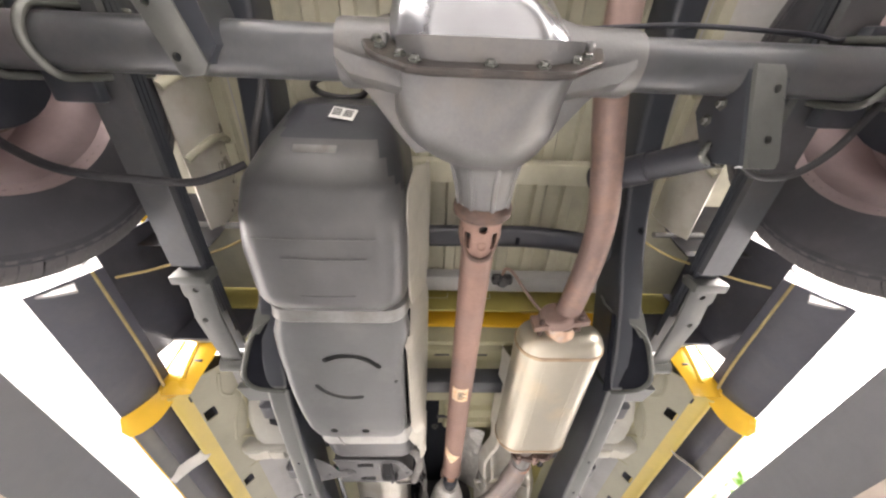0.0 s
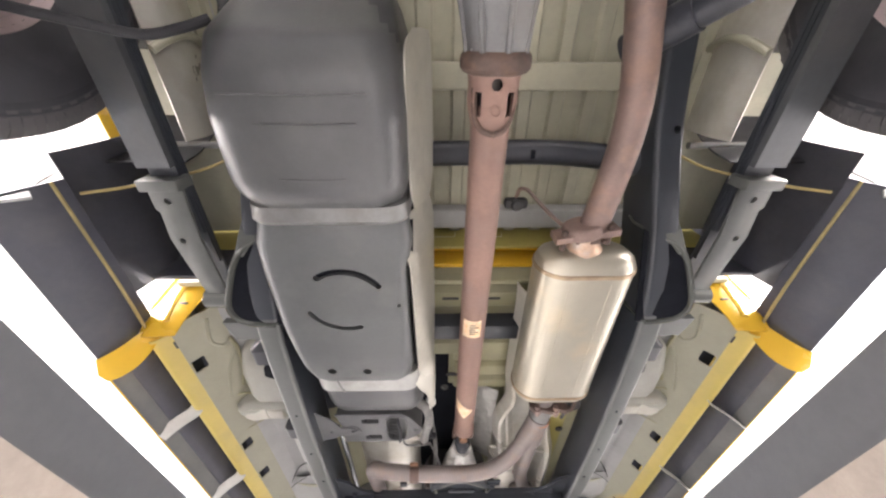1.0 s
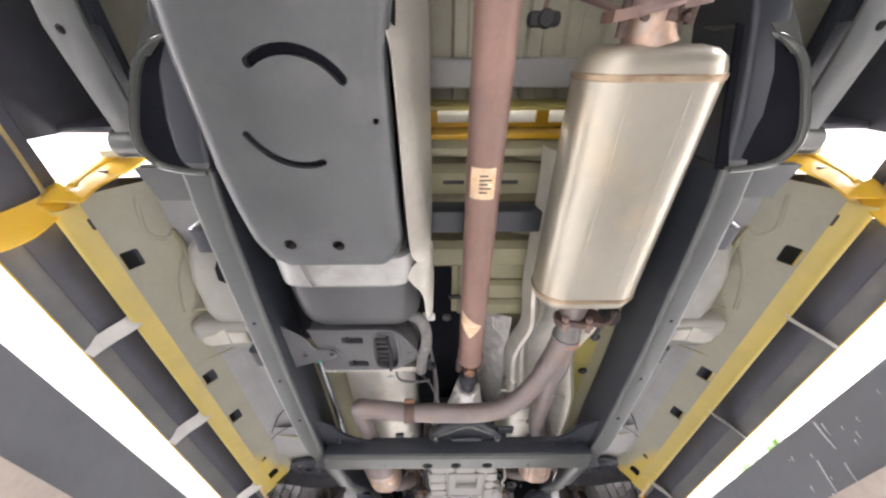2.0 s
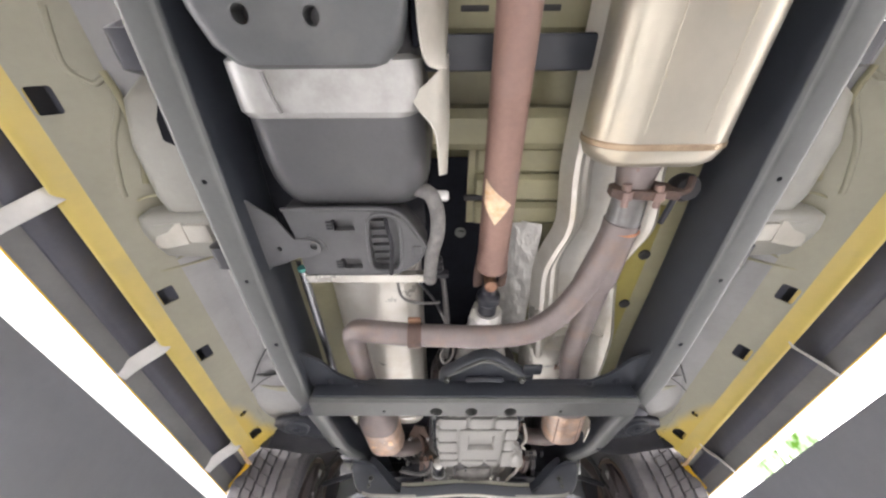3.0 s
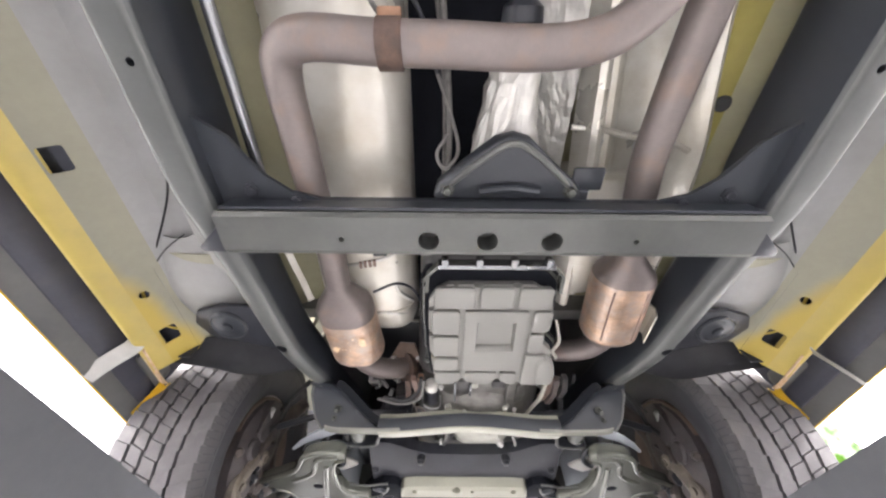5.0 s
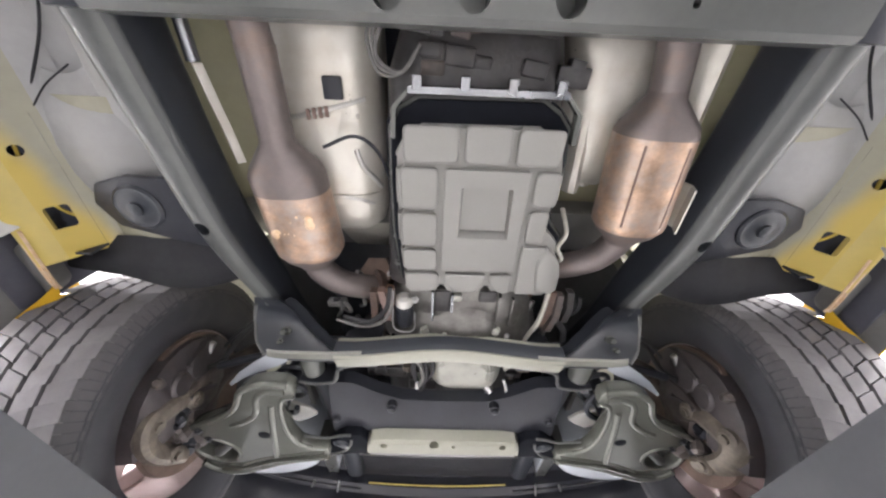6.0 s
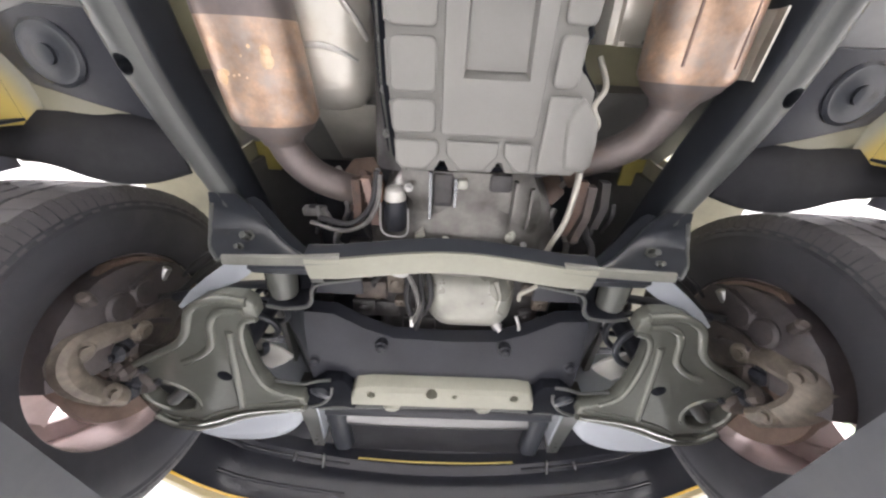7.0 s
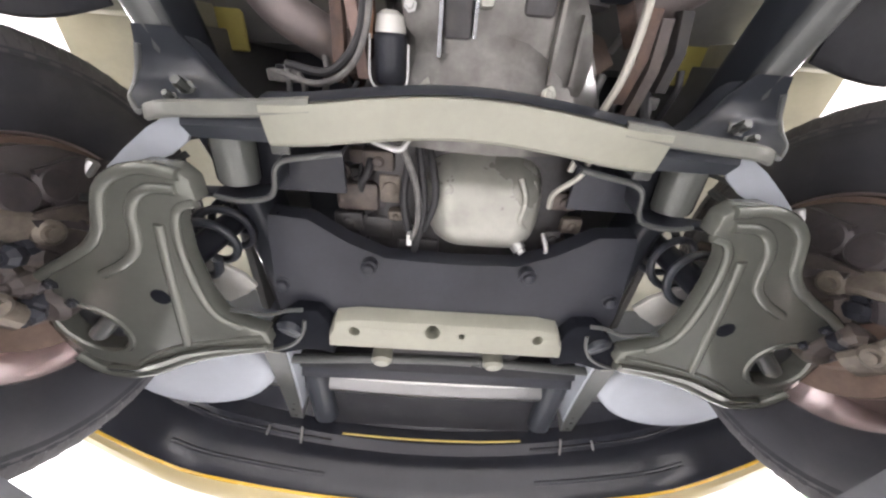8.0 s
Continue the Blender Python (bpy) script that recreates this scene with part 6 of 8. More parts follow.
    part("end_cap", along_y([(y, CX, CZ, W, H, 0.068), (y + d * 0.014, CX, CZ, W * 0.985, H * 0.97, 0.066), (y + d * 0.030, CX, CZ, W * 0.93, H * 0.88, 0.06), (y + d * 0.042, CX, CZ, W * 0.80, H * 0.70, 0.048), (y + d * 0.047, CX, CZ, W * 0.6, H * 0.45, 0.03)], 10), M_MUFF, muffler, "domed end cap")
for x in (-0.055, 0.05):
    part("crease", pipe([(CX + x, 0.80, CZ - H / 2 + 0.0005), (CX + x * 0.98, 1.02, CZ - H / 2 - 0.0002), (CX + x, 1.25, CZ - H / 2 + 0.0005)], 0.0016, 4, 6), M_MUFF, muffler)
part("inlet_neck", lathe((0.312, 1.32, 0.455), (0, 1, -0.08), [(0.042, 0.0), (0.038, 0.02), (0.034, 0.05), (0.034, 0.10)], 24), M_GREYPIPE, muffler)
part("weld_bracket", box(0.290, 0.325, 1.318, 1.330, 0.418, 0.44, 0.004), M_RUST, muffler)
part("outlet_neck", lathe((0.310, 0.735, 0.462), (-0.25, -1, 0.05), [(0.047, 0.0), (0.042, 0.012), (0.040, 0.05)], 24), M_CAT, muffler, "heat tinted outlet neck")
flange_o = part("outlet_flange", lathe((0.296, 0.682, 0.464), (-0.25, -1, 0.05), [(0.052, -0.006), (0.054, 0.0), (0.050, 0.006), (0.046, 0.016), (0.040, 0.02)], 24), M_RUST, muffler, "rusty pipe flange")
for x, y, z in ((0.352, 0.672, 0.425), (0.245, 0.69, 0.425)):
    part("flange_ear", loft([[Vector((x + u * 0.022, y + v * 0.008 + u * -0.004, z + w_)) for u, v in ((-1, -1), (1, -1), (1, 1), (-1, 1))] for w_ in (0.0, 0.05)]), M_RUST, flange_o)
    part("flange_bolt", lathe((x, y + 0.012, z + 0.012), (0, -1, 0), [(0.008, -0.02), (0.008, 0.03), (0.005, 0.034)], 8), M_RUSTY, flange_o)
clampf = part("joint_flange", loft([[Vector((x, y, z)) for x, z in ((0.262, 0.452), (0.258, 0.425), (0.272, 0.408), (0.300, 0.412), (0.330, 0.404), (0.362, 0.412), (0.385, 0.404), (0.400, 0.420), (0.396, 0.448), (0.365, 0.470), (0.30, 0.472))] for y in (1.366, 1.370, 1.380, 1.384)]), M_RUSTY, muffler, "rusty two bolt joint flange", smooth=20)
for x, z in ((0.282, 0.408), (0.345, 0.404)):
    part("flange_bolt", lathe((x, 1.362, z + 0.010), (0.1, 1, -0.1), [(0.009, -0.008), (0.009, 0.006), (0.013, 0.007), (0.013, 0.024), (0.007, 0.026), (0.007, 0.040)], 10), M_RUST, clampf, "worn flange bolt")
part("clamp_rod", pipe([(0.372, 1.376, 0.415), (0.40, 1.365, 0.412), (0.415, 1.345, 0.43)], 0.007, 4, 8), M_RUSTY, clampf)
part("stud", pipe([(0.392, 1.385, 0.425), (0.388, 1.45, 0.432)], 0.006, 2, 8), M_BLACK, clampf, "dark stud")
part("isolator", lathe((0.415, 1.372, 0.445), (0, 0.2, 1), [(0.024, -0.018), (0.030, -0.006), (0.030, 0.006), (0.024, 0.018)], 16), M_HOSE, clampf, "black rubber isolator")

ypipe = thing("y_pipe", "brown grey exhaust Y pipe crossing below the driveshaft", "exhaust pipe", (0.1, 1.75, 0.38))
part("main_pipe", pipe([(0.311, 1.37, 0.449), (0.312, 1.41, 0.446), (0.310, 1.466, 0.443)], lambda t: 0.033 + 0.004 * t, 4, 22), M_STRAP, ypipe, "pale heat bleached pipe")
part("collector", along_y([(1.466, 0.311, 0.443, 0.074, 0.072, 0.035), (1.52, 0.305, 0.443, 0.080, 0.070, 0.034), (1.575, 0.298, 0.442, 0.092, 0.066, 0.032), (1.620, 0.290, 0.441, 0.098, 0.062, 0.030), (1.642, 0.284, 0.441, 0.086, 0.054, 0.026)], 8), M_GREYPIPE, ypipe, "brown grey joined collector", smooth=60)
part("weld", lathe((0.312, 1.468, 0.443), (0, 1, 0), [(0.0375, -0.004), (0.0395, 0.0), (0.0375, 0.004)], 24), M_EMBER, ypipe, "orange rusted weld ring")
part("right_branch", pipe([(0.305, 1.50, 0.447), (0.309, 1.60, 0.452), (0.309, 1.68, 0.456), (0.307, 1.80, 0.462), (0.308, 1.93, 0.469), (0.318, 2.00, 0.474), (0.330, 2.055, 0.4785)], lambda t: 0.034 - 0.003 * min(1, 3 * t), 6, 22), M_GREYPIPE, ypipe, "brown grey straight branch")
part("cross_branch", pipe([(0.310, 1.45, 0.443), (0.304, 1.51, 0.442), (0.284, 1.58, 0.437), (0.25, 1.645, 0.424), (0.205, 1.70, 0.405), (0.14, 1.745, 0.392), (0.05, 1.76, 0.386), (-0.08, 1.757, 0.385), (-0.18, 1.755, 0.388), (-0.28, 1.750, 0.395), (-0.325, 1.765, 0.41), (-0.342, 1.81, 0.425), (-0.344, 1.90, 0.437), (-0.345, 2.02, 0.452), (-0.342, 2.125, 0.4685)], lambda t: 0.0295 + 0.0095 * max(0, 1 - t / 0.16), 6, 22), M_GREYPIPE, ypipe, "brown grey crossing branch with elbow")
bc = part("band_clamp", lathe((-0.163, 1.757, 0.3875), (1, 0, 0), [(0.030, -0.018), (0.0335, -0.017), (0.0335, 0.017), (0.030, 0.018)], 24), M_RUSTY, ypipe, "rusty band clamp on the cross pipe")
part("clamp_tab", box(-0.181, -0.147, 1.712, 1.735, 0.398, 0.410, 0.003), M_COPPER, bc, "rusty copper clamp tab")


def converter(s, cx, yc, y0, y1, cz, lean, feed, down):
    """Grey cone from yc, full width to y0, heat tinted shell from y0 to y1; feed and down are the pipe's ways in and out."""
    th = thing("catalytic_converter", "bronze heat tinted catalytic converter with grey cones", "catalytic converter", (cx, (y0 + y1) / 2, cz - 0.08), "catalytic converters")
    W, H = 0.146, 0.122
    n = lambda y: cx + lean * (y - y1)
    yb = yc + 0.072
    part("rear_cone", along_y([(yc, n(yc), cz, 0.062, 0.062, 0.031), (yc + 0.012, n(yc), cz, 0.066, 0.066, 0.033), (yb - 0.016, n(yb), cz, W * 0.92, H * 0.92, 0.052), (yb, n(yb), cz, W, H, 0.057), (y0 + 0.004, n(y0), cz, W, H, 0.057)], 9), M_GREYPIPE, th, "grey rear cone", smooth=50)
    part("shell", along_y([(y0, n(y0), cz, W * 1.004, H * 1.004, 0.057), (y0 + 0.02, n(y0 + 0.02), cz, W * 1.006, H * 1.006, 0.057), (y1 - 0.012, n(y1), cz, W * 1.006, H * 1.006, 0.057), (y1 - 0.004, n(y1), cz, W * 0.985, H * 0.985, 0.056), (y1 + 0.004, n(y1), cz, W * 0.92, H * 0.92, 0.054)], 9), M_CAT, th, "bronze heat tinted shell", smooth=50)
    if s > 0:
        for u in (-0.30, 0.24):
            part("shell_bead", pipe([(n(y) + u * W, y, cz - H / 2 + 0.004 * abs(u) / 0.3) for y in (y0 + 0.01, (y0 + y1) / 2, y1 - 0.02)], 0.0022, 4, 6), M_RUST, th)
    else:
        dint = random.Random(17)
        for k in range(9):
            part("spatter", lathe((n(y1) - 0.045 + 0.08 * dint.random(), y0 + 0.03 + 0.06 * dint.random(), cz - H / 2 + 0.0015), (0, 0, -1), [(0.006 + 0.006 * dint.random(), -0.001), (0.004, 0.0015), (0.001, 0.002)], 9), M_TAPE, th, "pale baked-on spot")
    part("front_cone", along_y([(y1 - 0.002, n(y1), cz, W * 0.94, H * 0.94, 0.054), (y1 + 0.014, n(y1), cz, W * 0.84, H * 0.84, 0.05), (y1 + 0.032, n(y1), cz + 0.002, 0.078, 0.076, 0.037), (y1 + 0.045, n(y1), cz + 0.004, 0.066, 0.066, 0.033)], 9), M_GREYPIPE, th, "grey front cone", smooth=50)
    part("feed_pipe", pipe(feed + [(n(yc), yc + 0.004, cz)], 0.031, 5, 20), M_GREYPIPE, th, "grey pipe into the cone")
    part("down_pipe", pipe([(n(y1), y1 + 0.03, cz + 0.003)] + down, 0.032, 6, 20), M_GREYPIPE, th, "grey bent down pipe")
    a, b = Vector(down[-2]), Vector(down[-1])
    part("flange", lathe(b, b - a, [(0.034, -0.014), (0.048, -0.012), (0.050, 0.0), (0.048, 0.010)], 18), M_RUSTY, th, "rusty flange")
    if s > 0:
        part("side_shield", section_sheet([(cx + 0.075, cz + 0.05), (cx + 0.092, cz - 0.02), (cx + 0.078, cz - 0.052)], y0 + 0.09, y1 - 0.005, 0.003), M_FOIL, th, "grey sheet side shield")
    return th


converter(-1, -0.330, 2.268, 2.372, 2.520, 0.49, 0.09, [(-0.342, 2.12, 0.468)], [(-0.318, 2.590, 0.500), (-0.285, 2.632, 0.512), (-0.240, 2.660, 0.530), (-0.205, 2.682, 0.555)])
converter(1, 0.374, 2.160, 2.236, 2.426, 0.49, 0.06, [(0.330, 2.05, 0.478)], [(0.372, 2.485, 0.500), (0.348, 2.535, 0.515), (0.300, 2.572, 0.535), (0.250, 2.600, 0.560)])

# ---- tunnel heat shields ----
hs = thing("driver_side_heat_shield", "silver domed aluminium heat shield above the elbow pipe", "heat shield", (-0.30, 1.9, 0.55), "tunnel heat shields")
part("shell", section_sheet([(x, z) for x, z in soft([(-0.436, 0.60), (-0.426, 0.57), (-0.394, 0.547), (-0.34, 0.532), (-0.26, 0.525), (-0.20, 0.54), (-0.165, 0.58), (-0.16, 0.64)])], 1.60, 2.42, 0.002, n=3), M_FOIL, hs, "silver domed sheet")
part("dimple", lathe((-0.345, 1.665, 0.535), (0.1, 0, -1), [(0.035, -0.006), (0.03, 0.003), (0.012, 0.006), (0.0, 0.006)], 20), M_FOIL, hs)
part("bolt", bolt((-0.345, 1.665, 0.53), r=0.009), M_BLACK, hs)
part("end_dome", along_y([(2.40, -0.285, 0.60, 0.24, 0.15, 0.07), (2.45, -0.282, 0.60, 0.235, 0.14, 0.068), (2.485, -0.275, 0.605, 0.20, 0.12, 0.058), (2.51, -0.265, 0.615, 0.13, 0.08, 0.038), (2.518, -0.26, 0.62, 0.05, 0.04, 0.018)], 7), M_FOIL, hs, "rounded shield end", smooth=60)
part("edge_strip", pipe([(-0.462, 1.612, 0.488), (-0.462, 1.70, 0.488), (-0.462, 1.95, 0.488), (-0.462, 2.15, 0.488)], 0.011, 2, 16), M_COVER, hs, "bright rolled edge strip")
part("strip_cap", pipe([(-0.462, 1.609, 0.487), (-0.462, 1.618, 0.487)], 0.0112, 2, 16), M_TEAL, hs, "teal strip end")
part("strip_edge", section_sheet([(-0.482, 0.505), (-0.474, 0.490), (-0.470, 0.505)], 1.60, 2.15, 0.003), M_BLACK, hs, "dark edge beside the strip")
part("edge_strip", loft([[Vector((x + u, y, z)) for u, z in ((-0.012, 0.492), (0.0, 0.476), (0.010, 0.488), (0.004, 0.496), (-0.006, 0.500))] for x, y in ((-0.458, 2.152), (-0.449, 2.21), (-0.440, 2.26), (-0.432, 2.32))]), M_FOIL, hs, "bright folded edge strip")
part("seam_lip", pipe([(-0.395, 2.262, 0.562), (-0.36, 2.246, 0.540), (-0.32, 2.238, 0.528), (-0.28, 2.228, 0.523), (-0.235, 2.216, 0.527), (-0.19, 2.204, 0.546)], 0.0045, 4, 8), M_CRUMPLE, hs, "crimped shield seam")
for k in range(4):
    part("seam_tooth", box(-0.300 + 0.012 * k, -0.293 + 0.012 * k, 2.222 - 0.002 * k, 2.242 - 0.002 * k, 0.516, 0.522, 0.0015), M_RUST, hs)
part("spring_clip", box(-0.262, -0.226, 2.165, 2.205, 0.516, 0.530, 0.004), M_BLACK, hs, "dark square spring clip")
part("dent_edge", pipe([(-0.215, 2.30, 0.533), (-0.205, 2.335, 0.535), (-0.185, 2.365, 0.548), (-0.172, 2.39, 0.565)], 0.006, 4, 8), M_CRUMPLE, hs, "bright buckled edge")
part("dent_edge", pipe([(-0.285, 2.405, 0.527), (-0.25, 2.402, 0.524), (-0.215, 2.41, 0.530), (-0.19, 2.425, 0.548)], 0.005, 4, 8), M_CRUMPLE, hs, "bright buckled edge")
hs2 = thing("passenger_side_heat_shield", "silver channel heat shield above the muffler pipe", "heat shield", (0.28, 1.6, 0.55), "tunnel heat shields")
edges = glide([(0.195, 0.94, 0.43), (0.20, 1.02, 0.44), (0.20, 1.10, 0.44), (0.20, 1.25, 0.445), (0.203, 1.38, 0.452), (0.218, 1.52, 0.482), (0.196, 1.60, 0.458), (0.180, 1.67, 0.430), (0.183, 1.75, 0.442), (0.192, 1.86, 0.468), (0.20, 1.95, 0.490), (0.215, 2.1, 0.50), (0.23, 2.38, 0.50)], 4)
across = [(0.0, 0.59), (0.03, 0.560), (0.07, 0.540), (0.11, 0.534), (0.15, 0.542), (0.19, 0.566), (0.23, 0.585), (0.27, 0.583), (0.31, 0.590), (0.36, 0.607), (0.5, 0.615), (0.66, 0.607), (0.76, 0.588), (0.85, 0.556), (0.92, 0.545), (0.97, 0.555), (1.0, 0.575)]
bm = bmesh.new()
rows = [[bm.verts.new((e.x + (e.z - e.x) * u, e.y, z + 0.004 * math.sin(9 * e.y) * math.sin(math.pi * u))) for u, z in across] for e in edges]
for a, b in zip(rows, rows[1:]):
    for i in range(len(across) - 1):
        bm.faces.new((a[i], a[i + 1], b[i + 1], b[i]))
bmesh.ops.recalc_face_normals(bm, faces=bm.faces)
bmesh.ops.solidify(bm, geom=bm.faces[:], thickness=0.002)
part("shell", bm, M_FOIL, hs2, "silver pressed channel sheet")
part("front_dome", along_y([(2.01, 0.285, 0.615, 0.20, 0.14, 0.065), (2.05, 0.285, 0.603, 0.19, 0.145, 0.07), (2.16, 0.288, 0.598, 0.182, 0.14, 0.068), (2.26, 0.296, 0.600, 0.165, 0.13, 0.062), (2.33, 0.305, 0.608, 0.135, 0.11, 0.052), (2.375, 0.312, 0.622, 0.085, 0.07, 0.033)], 8), M_FOIL, hs2, "silver domed shield end", smooth=60)
part("seam_lip", pipe([(0.198, 2.085, 0.575), (0.225, 2.082, 0.545), (0.285, 2.078, 0.530), (0.345, 2.080, 0.548), (0.372, 2.085, 0.575)], 0.0045, 4, 8), M_CRUMPLE, hs2, "crimped shield seam")
for k in range(4):
    part("seam_tooth", box(0.300 + 0.012 * k, 0.307 + 0.012 * k, 2.068, 2.088, 0.522, 0.530, 0.0015), M_RUST, hs2)
for x, y in ((0.332, 1.938), (0.245, 1.93), (0.40, 1.97)):
    part("screw", bolt((x, y, 0.56), r=0.008), M_STEEL, hs2)
part("fold", pipe([(0.18, 1.90, 0.56), (0.25, 1.905, 0.555), (0.31, 1.92, 0.575), (0.40, 1.93, 0.555), (0.44, 1.945, 0.55)], 0.006, 5, 8), M_FOIL, hs2)
crumpled = thing("foil_blanket", "crumpled aluminium foil blanket on the tunnel wall", "heat shield", (0.14, 1.75, 0.6), "tunnel heat shields")
bm = bmesh.new()
bmesh.ops.create_grid(bm, x_segments=18, y_segments=50, size=0.5)
rng = random.Random(9)
for v in bm.verts:
    x, y = v.co.x, v.co.y
    px = 0.095 + (x + 0.5) * 0.10
    py = 1.555 + (y + 0.5) * 0.56
    v.co = Vector((px, py, 0.665 - (x + 0.5) * 0.05 + 0.004 * noise.noise((px * 40, py * 30, 0)) + 0.002 * noise.noise((px * 110, py * 90, 5))))
part("foil", bm, M_CRUMPLE, crumpled, smooth=0)
tunnel = thing("tunnel_liner", "black sound deadening sheet in the transmission tunnel", "tunnel liner", (-0.03, 1.8, 0.68))
part("sheet", section_sheet([(x, z) for x, z in soft([(-0.17, 0.64), (-0.12, 0.675), (-0.06, 0.685), (0.0, 0.685), (0.035, 0.68)])], 1.38, 2.55, 0.004), M_VOID, tunnel)
part("bolt", lathe((-0.036, 1.617, 0.682), (0, 0, -1), [(0.018, 0), (0.018, 0.003), (0.009, 0.004), (0.009, 0.012)], 16), M_ARM, tunnel)
part("sheet", section_sheet([(0.035, 0.684), (0.07, 0.68), (0.12, 0.665)], 1.575, 2.55, 0.004), M_VOID, tunnel)
# Added sheet, black to darken the gap between tank and canister.
part("sheet", section_sheet([(-0.14, 0.615), (-0.44, 0.612), (-0.56, 0.585)], 1.13, 1.62, 0.004), M_BLACK, tunnel, "added black sheet that darkens the gap above the tank end")


# ---- transmission and engine ----
gearbox = thing("transmission", "cast aluminium transmission with grey ribbed oil pan", "transmission", (0.02, 2.4, 0.41))
tail_housing = part("tail_housing", lathe((0.037, 1.765, 0.495), (0, 1, 0.15), [(0.040, 0.0), (0.045, 0.02), (0.046, 0.04), (0.048, 0.06), (0.054, 0.09), (0.058, 0.12), (0.064, 0.15), (0.068, 0.18), (0.074, 0.21), (0.080, 0.24), (0.086, 0.30)], 40), M_CRUMPLE, gearbox, "crumpled foil wrapped tail housing", smooth=0)
for v in tail_housing.data.vertices:
    v.co += Vector((1, 0.4, 1)) * 0.007 * noise.noise(v.co * 45) + Vector((0.6, 1, 0.8)) * 0.003 * noise.noise(v.co * 110)
mount_ = part("mount", loft([[Vector((0.035 + (x - 0.035) * k, 2.0 - (2.0 - y) * k, z)) for x, y in ((-0.105, 2.0), (-0.098, 1.975), (-0.05, 1.935), (0.005, 1.892), (0.035, 1.884), (0.065, 1.892), (0.115, 1.935), (0.165, 1.975), (0.172, 2.0))] for z, k in ((0.418, 0.80), (0.415, 0.92), (0.421, 1.0), (0.45, 1.0))]), M_FRAME, gearbox, "dark arched transmission mount", smooth=60)
part("mount_ridge", pipe([(-0.075, 1.975, 0.420), (-0.03, 1.935, 0.414), (0.015, 1.903, 0.413), (0.035, 1.898, 0.413), (0.055, 1.903, 0.413), (0.10, 1.935, 0.414), (0.145, 1.975, 0.420)], 0.006, 4, 8), M_CROSS, mount_)
part("mount_ridge", pipe([(-0.02, 1.985, 0.412), (0.035, 1.978, 0.410), (0.09, 1.985, 0.412)], 0.008, 4, 8), M_FRAME, mount_)
for x in (-0.08, 0.15):
    part("bolt", bolt((x, 1.985, 0.418), r=0.010, h=0.014), M_ARM, mount_)
part("mount_plate", box(-0.10, 0.19, 1.985, 2.02, 0.425, 0.44, 0.004), M_FRAME, gearbox)
part("mount_ear", box(0.155, 0.215, 1.945, 1.99, 0.43, 0.442, 0.006), M_FRAME, gearbox)
part("case", along_y([(2.08, 0.025, 0.56, 0.28, 0.16, 0.06), (2.16, 0.02, 0.555, 0.32, 0.17, 0.05), (2.60, 0.02, 0.56, 0.36, 0.18, 0.05)], 5), M_ENGINE, gearbox, "dark grimy gear case")
X0, X1, Y0, Y1, PZ = -0.118, 0.196, 2.19, 2.585, 0.416
flange_outline = [(-0.085, 2.182), (0.135, 2.180), (0.168, 2.200), (0.190, 2.225), (0.198, 2.290), (0.200, 2.335), (0.188, 2.352), (0.198, 2.372), (0.186, 2.394), (0.200, 2.420), (0.224, 2.446), (0.232, 2.520), (0.228, 2.575), (0.205, 2.592), (-0.100, 2.596), (-0.124, 2.570), (-0.136, 2.45), (-0.138, 2.33), (-0.136, 2.235), (-0.118, 2.202)]
part("pan_flange", plate(flange_outline, PZ + 0.046, 0.012, 0.003), M_ARM, gearbox, "grey pan flange")
part("pan_gasket", plate([(x * 1.03 + (-0.001), y + (0.004 if y > 2.4 else -0.004)) for x, y in flange_outline], PZ + 0.0585, 0.012, 0.002), M_VOID, gearbox, "black pan gasket")
cx, cy = (X0 + X1) / 2, (Y0 + Y1) / 2
pan_rings = []
for z, kx, ky in ((PZ + 0.048, 0.900, 0.900), (PZ + 0.026, 0.900, 0.910), (PZ + 0.015, 0.905, 0.925), (PZ + 0.011, 0.890, 0.910)):
    pan_rings.append([Vector((cx + (x - cx) * kx, cy + 0.004 + (y - cy) * ky + (0.020 if y < 2.25 else 0.0), z)) for x, y in flange_outline])
pan = part("pan", bevel(loft(pan_rings), 0.002), M_PAN, gearbox, "matt grey ribbed oil pan")
notch = [(-0.055, 2.214, 0.011), (-0.004, 2.212, 0.015), (0.087, 2.212, 0.015), (0.145, 2.214, 0.011), (-0.118, 2.29, 0.012), (-0.120, 2.379, 0.012), (-0.118, 2.462, 0.012), (-0.116, 2.522, 0.012), (0.186, 2.33, 0.012), (0.186, 2.372, 0.016), (0.190, 2.41, 0.014)]
cut(pan, [lathe((x, y, PZ - 0.02), (0, 0, 1), [(r * 1.35, 0), (r * 0.9, 0.045)], 16) for x, y, r in notch] + [loft([[Vector((x - w, 2.612, z)), Vector((x + w, 2.612, z)), Vector((x + 0.15 * w, 2.552 + q, z)), Vector((x - 0.15 * w, 2.552 + q, z))] for z, w, q in ((PZ - 0.02, 0.036, 0.0), (PZ + 0.034, 0.026, 0.02))]) for x in (-0.028, 0.072)])


def pillow(outline, name="pan_panel"):
    """A pan panel standing proud between the grooves, with rounded shoulders."""
    mx, my = sum(p[0] for p in outline) / len(outline), sum(p[1] for p in outline) / len(outline)
    rings = []
    for z, inset in ((PZ + 0.016, -0.0028), (PZ + 0.007, -0.0016), (PZ + 0.003, -0.0004), (PZ + 0.0008, 0.0018), (PZ, 0.0050)):
        rings.append([Vector((x - math.copysign(min(inset, abs(x - mx)), x - mx), y - math.copysign(min(inset, abs(y - my)), y - my), z)) for x, y in outline])
    return part(name, loft(rings), M_PAN, pan, smooth=60)


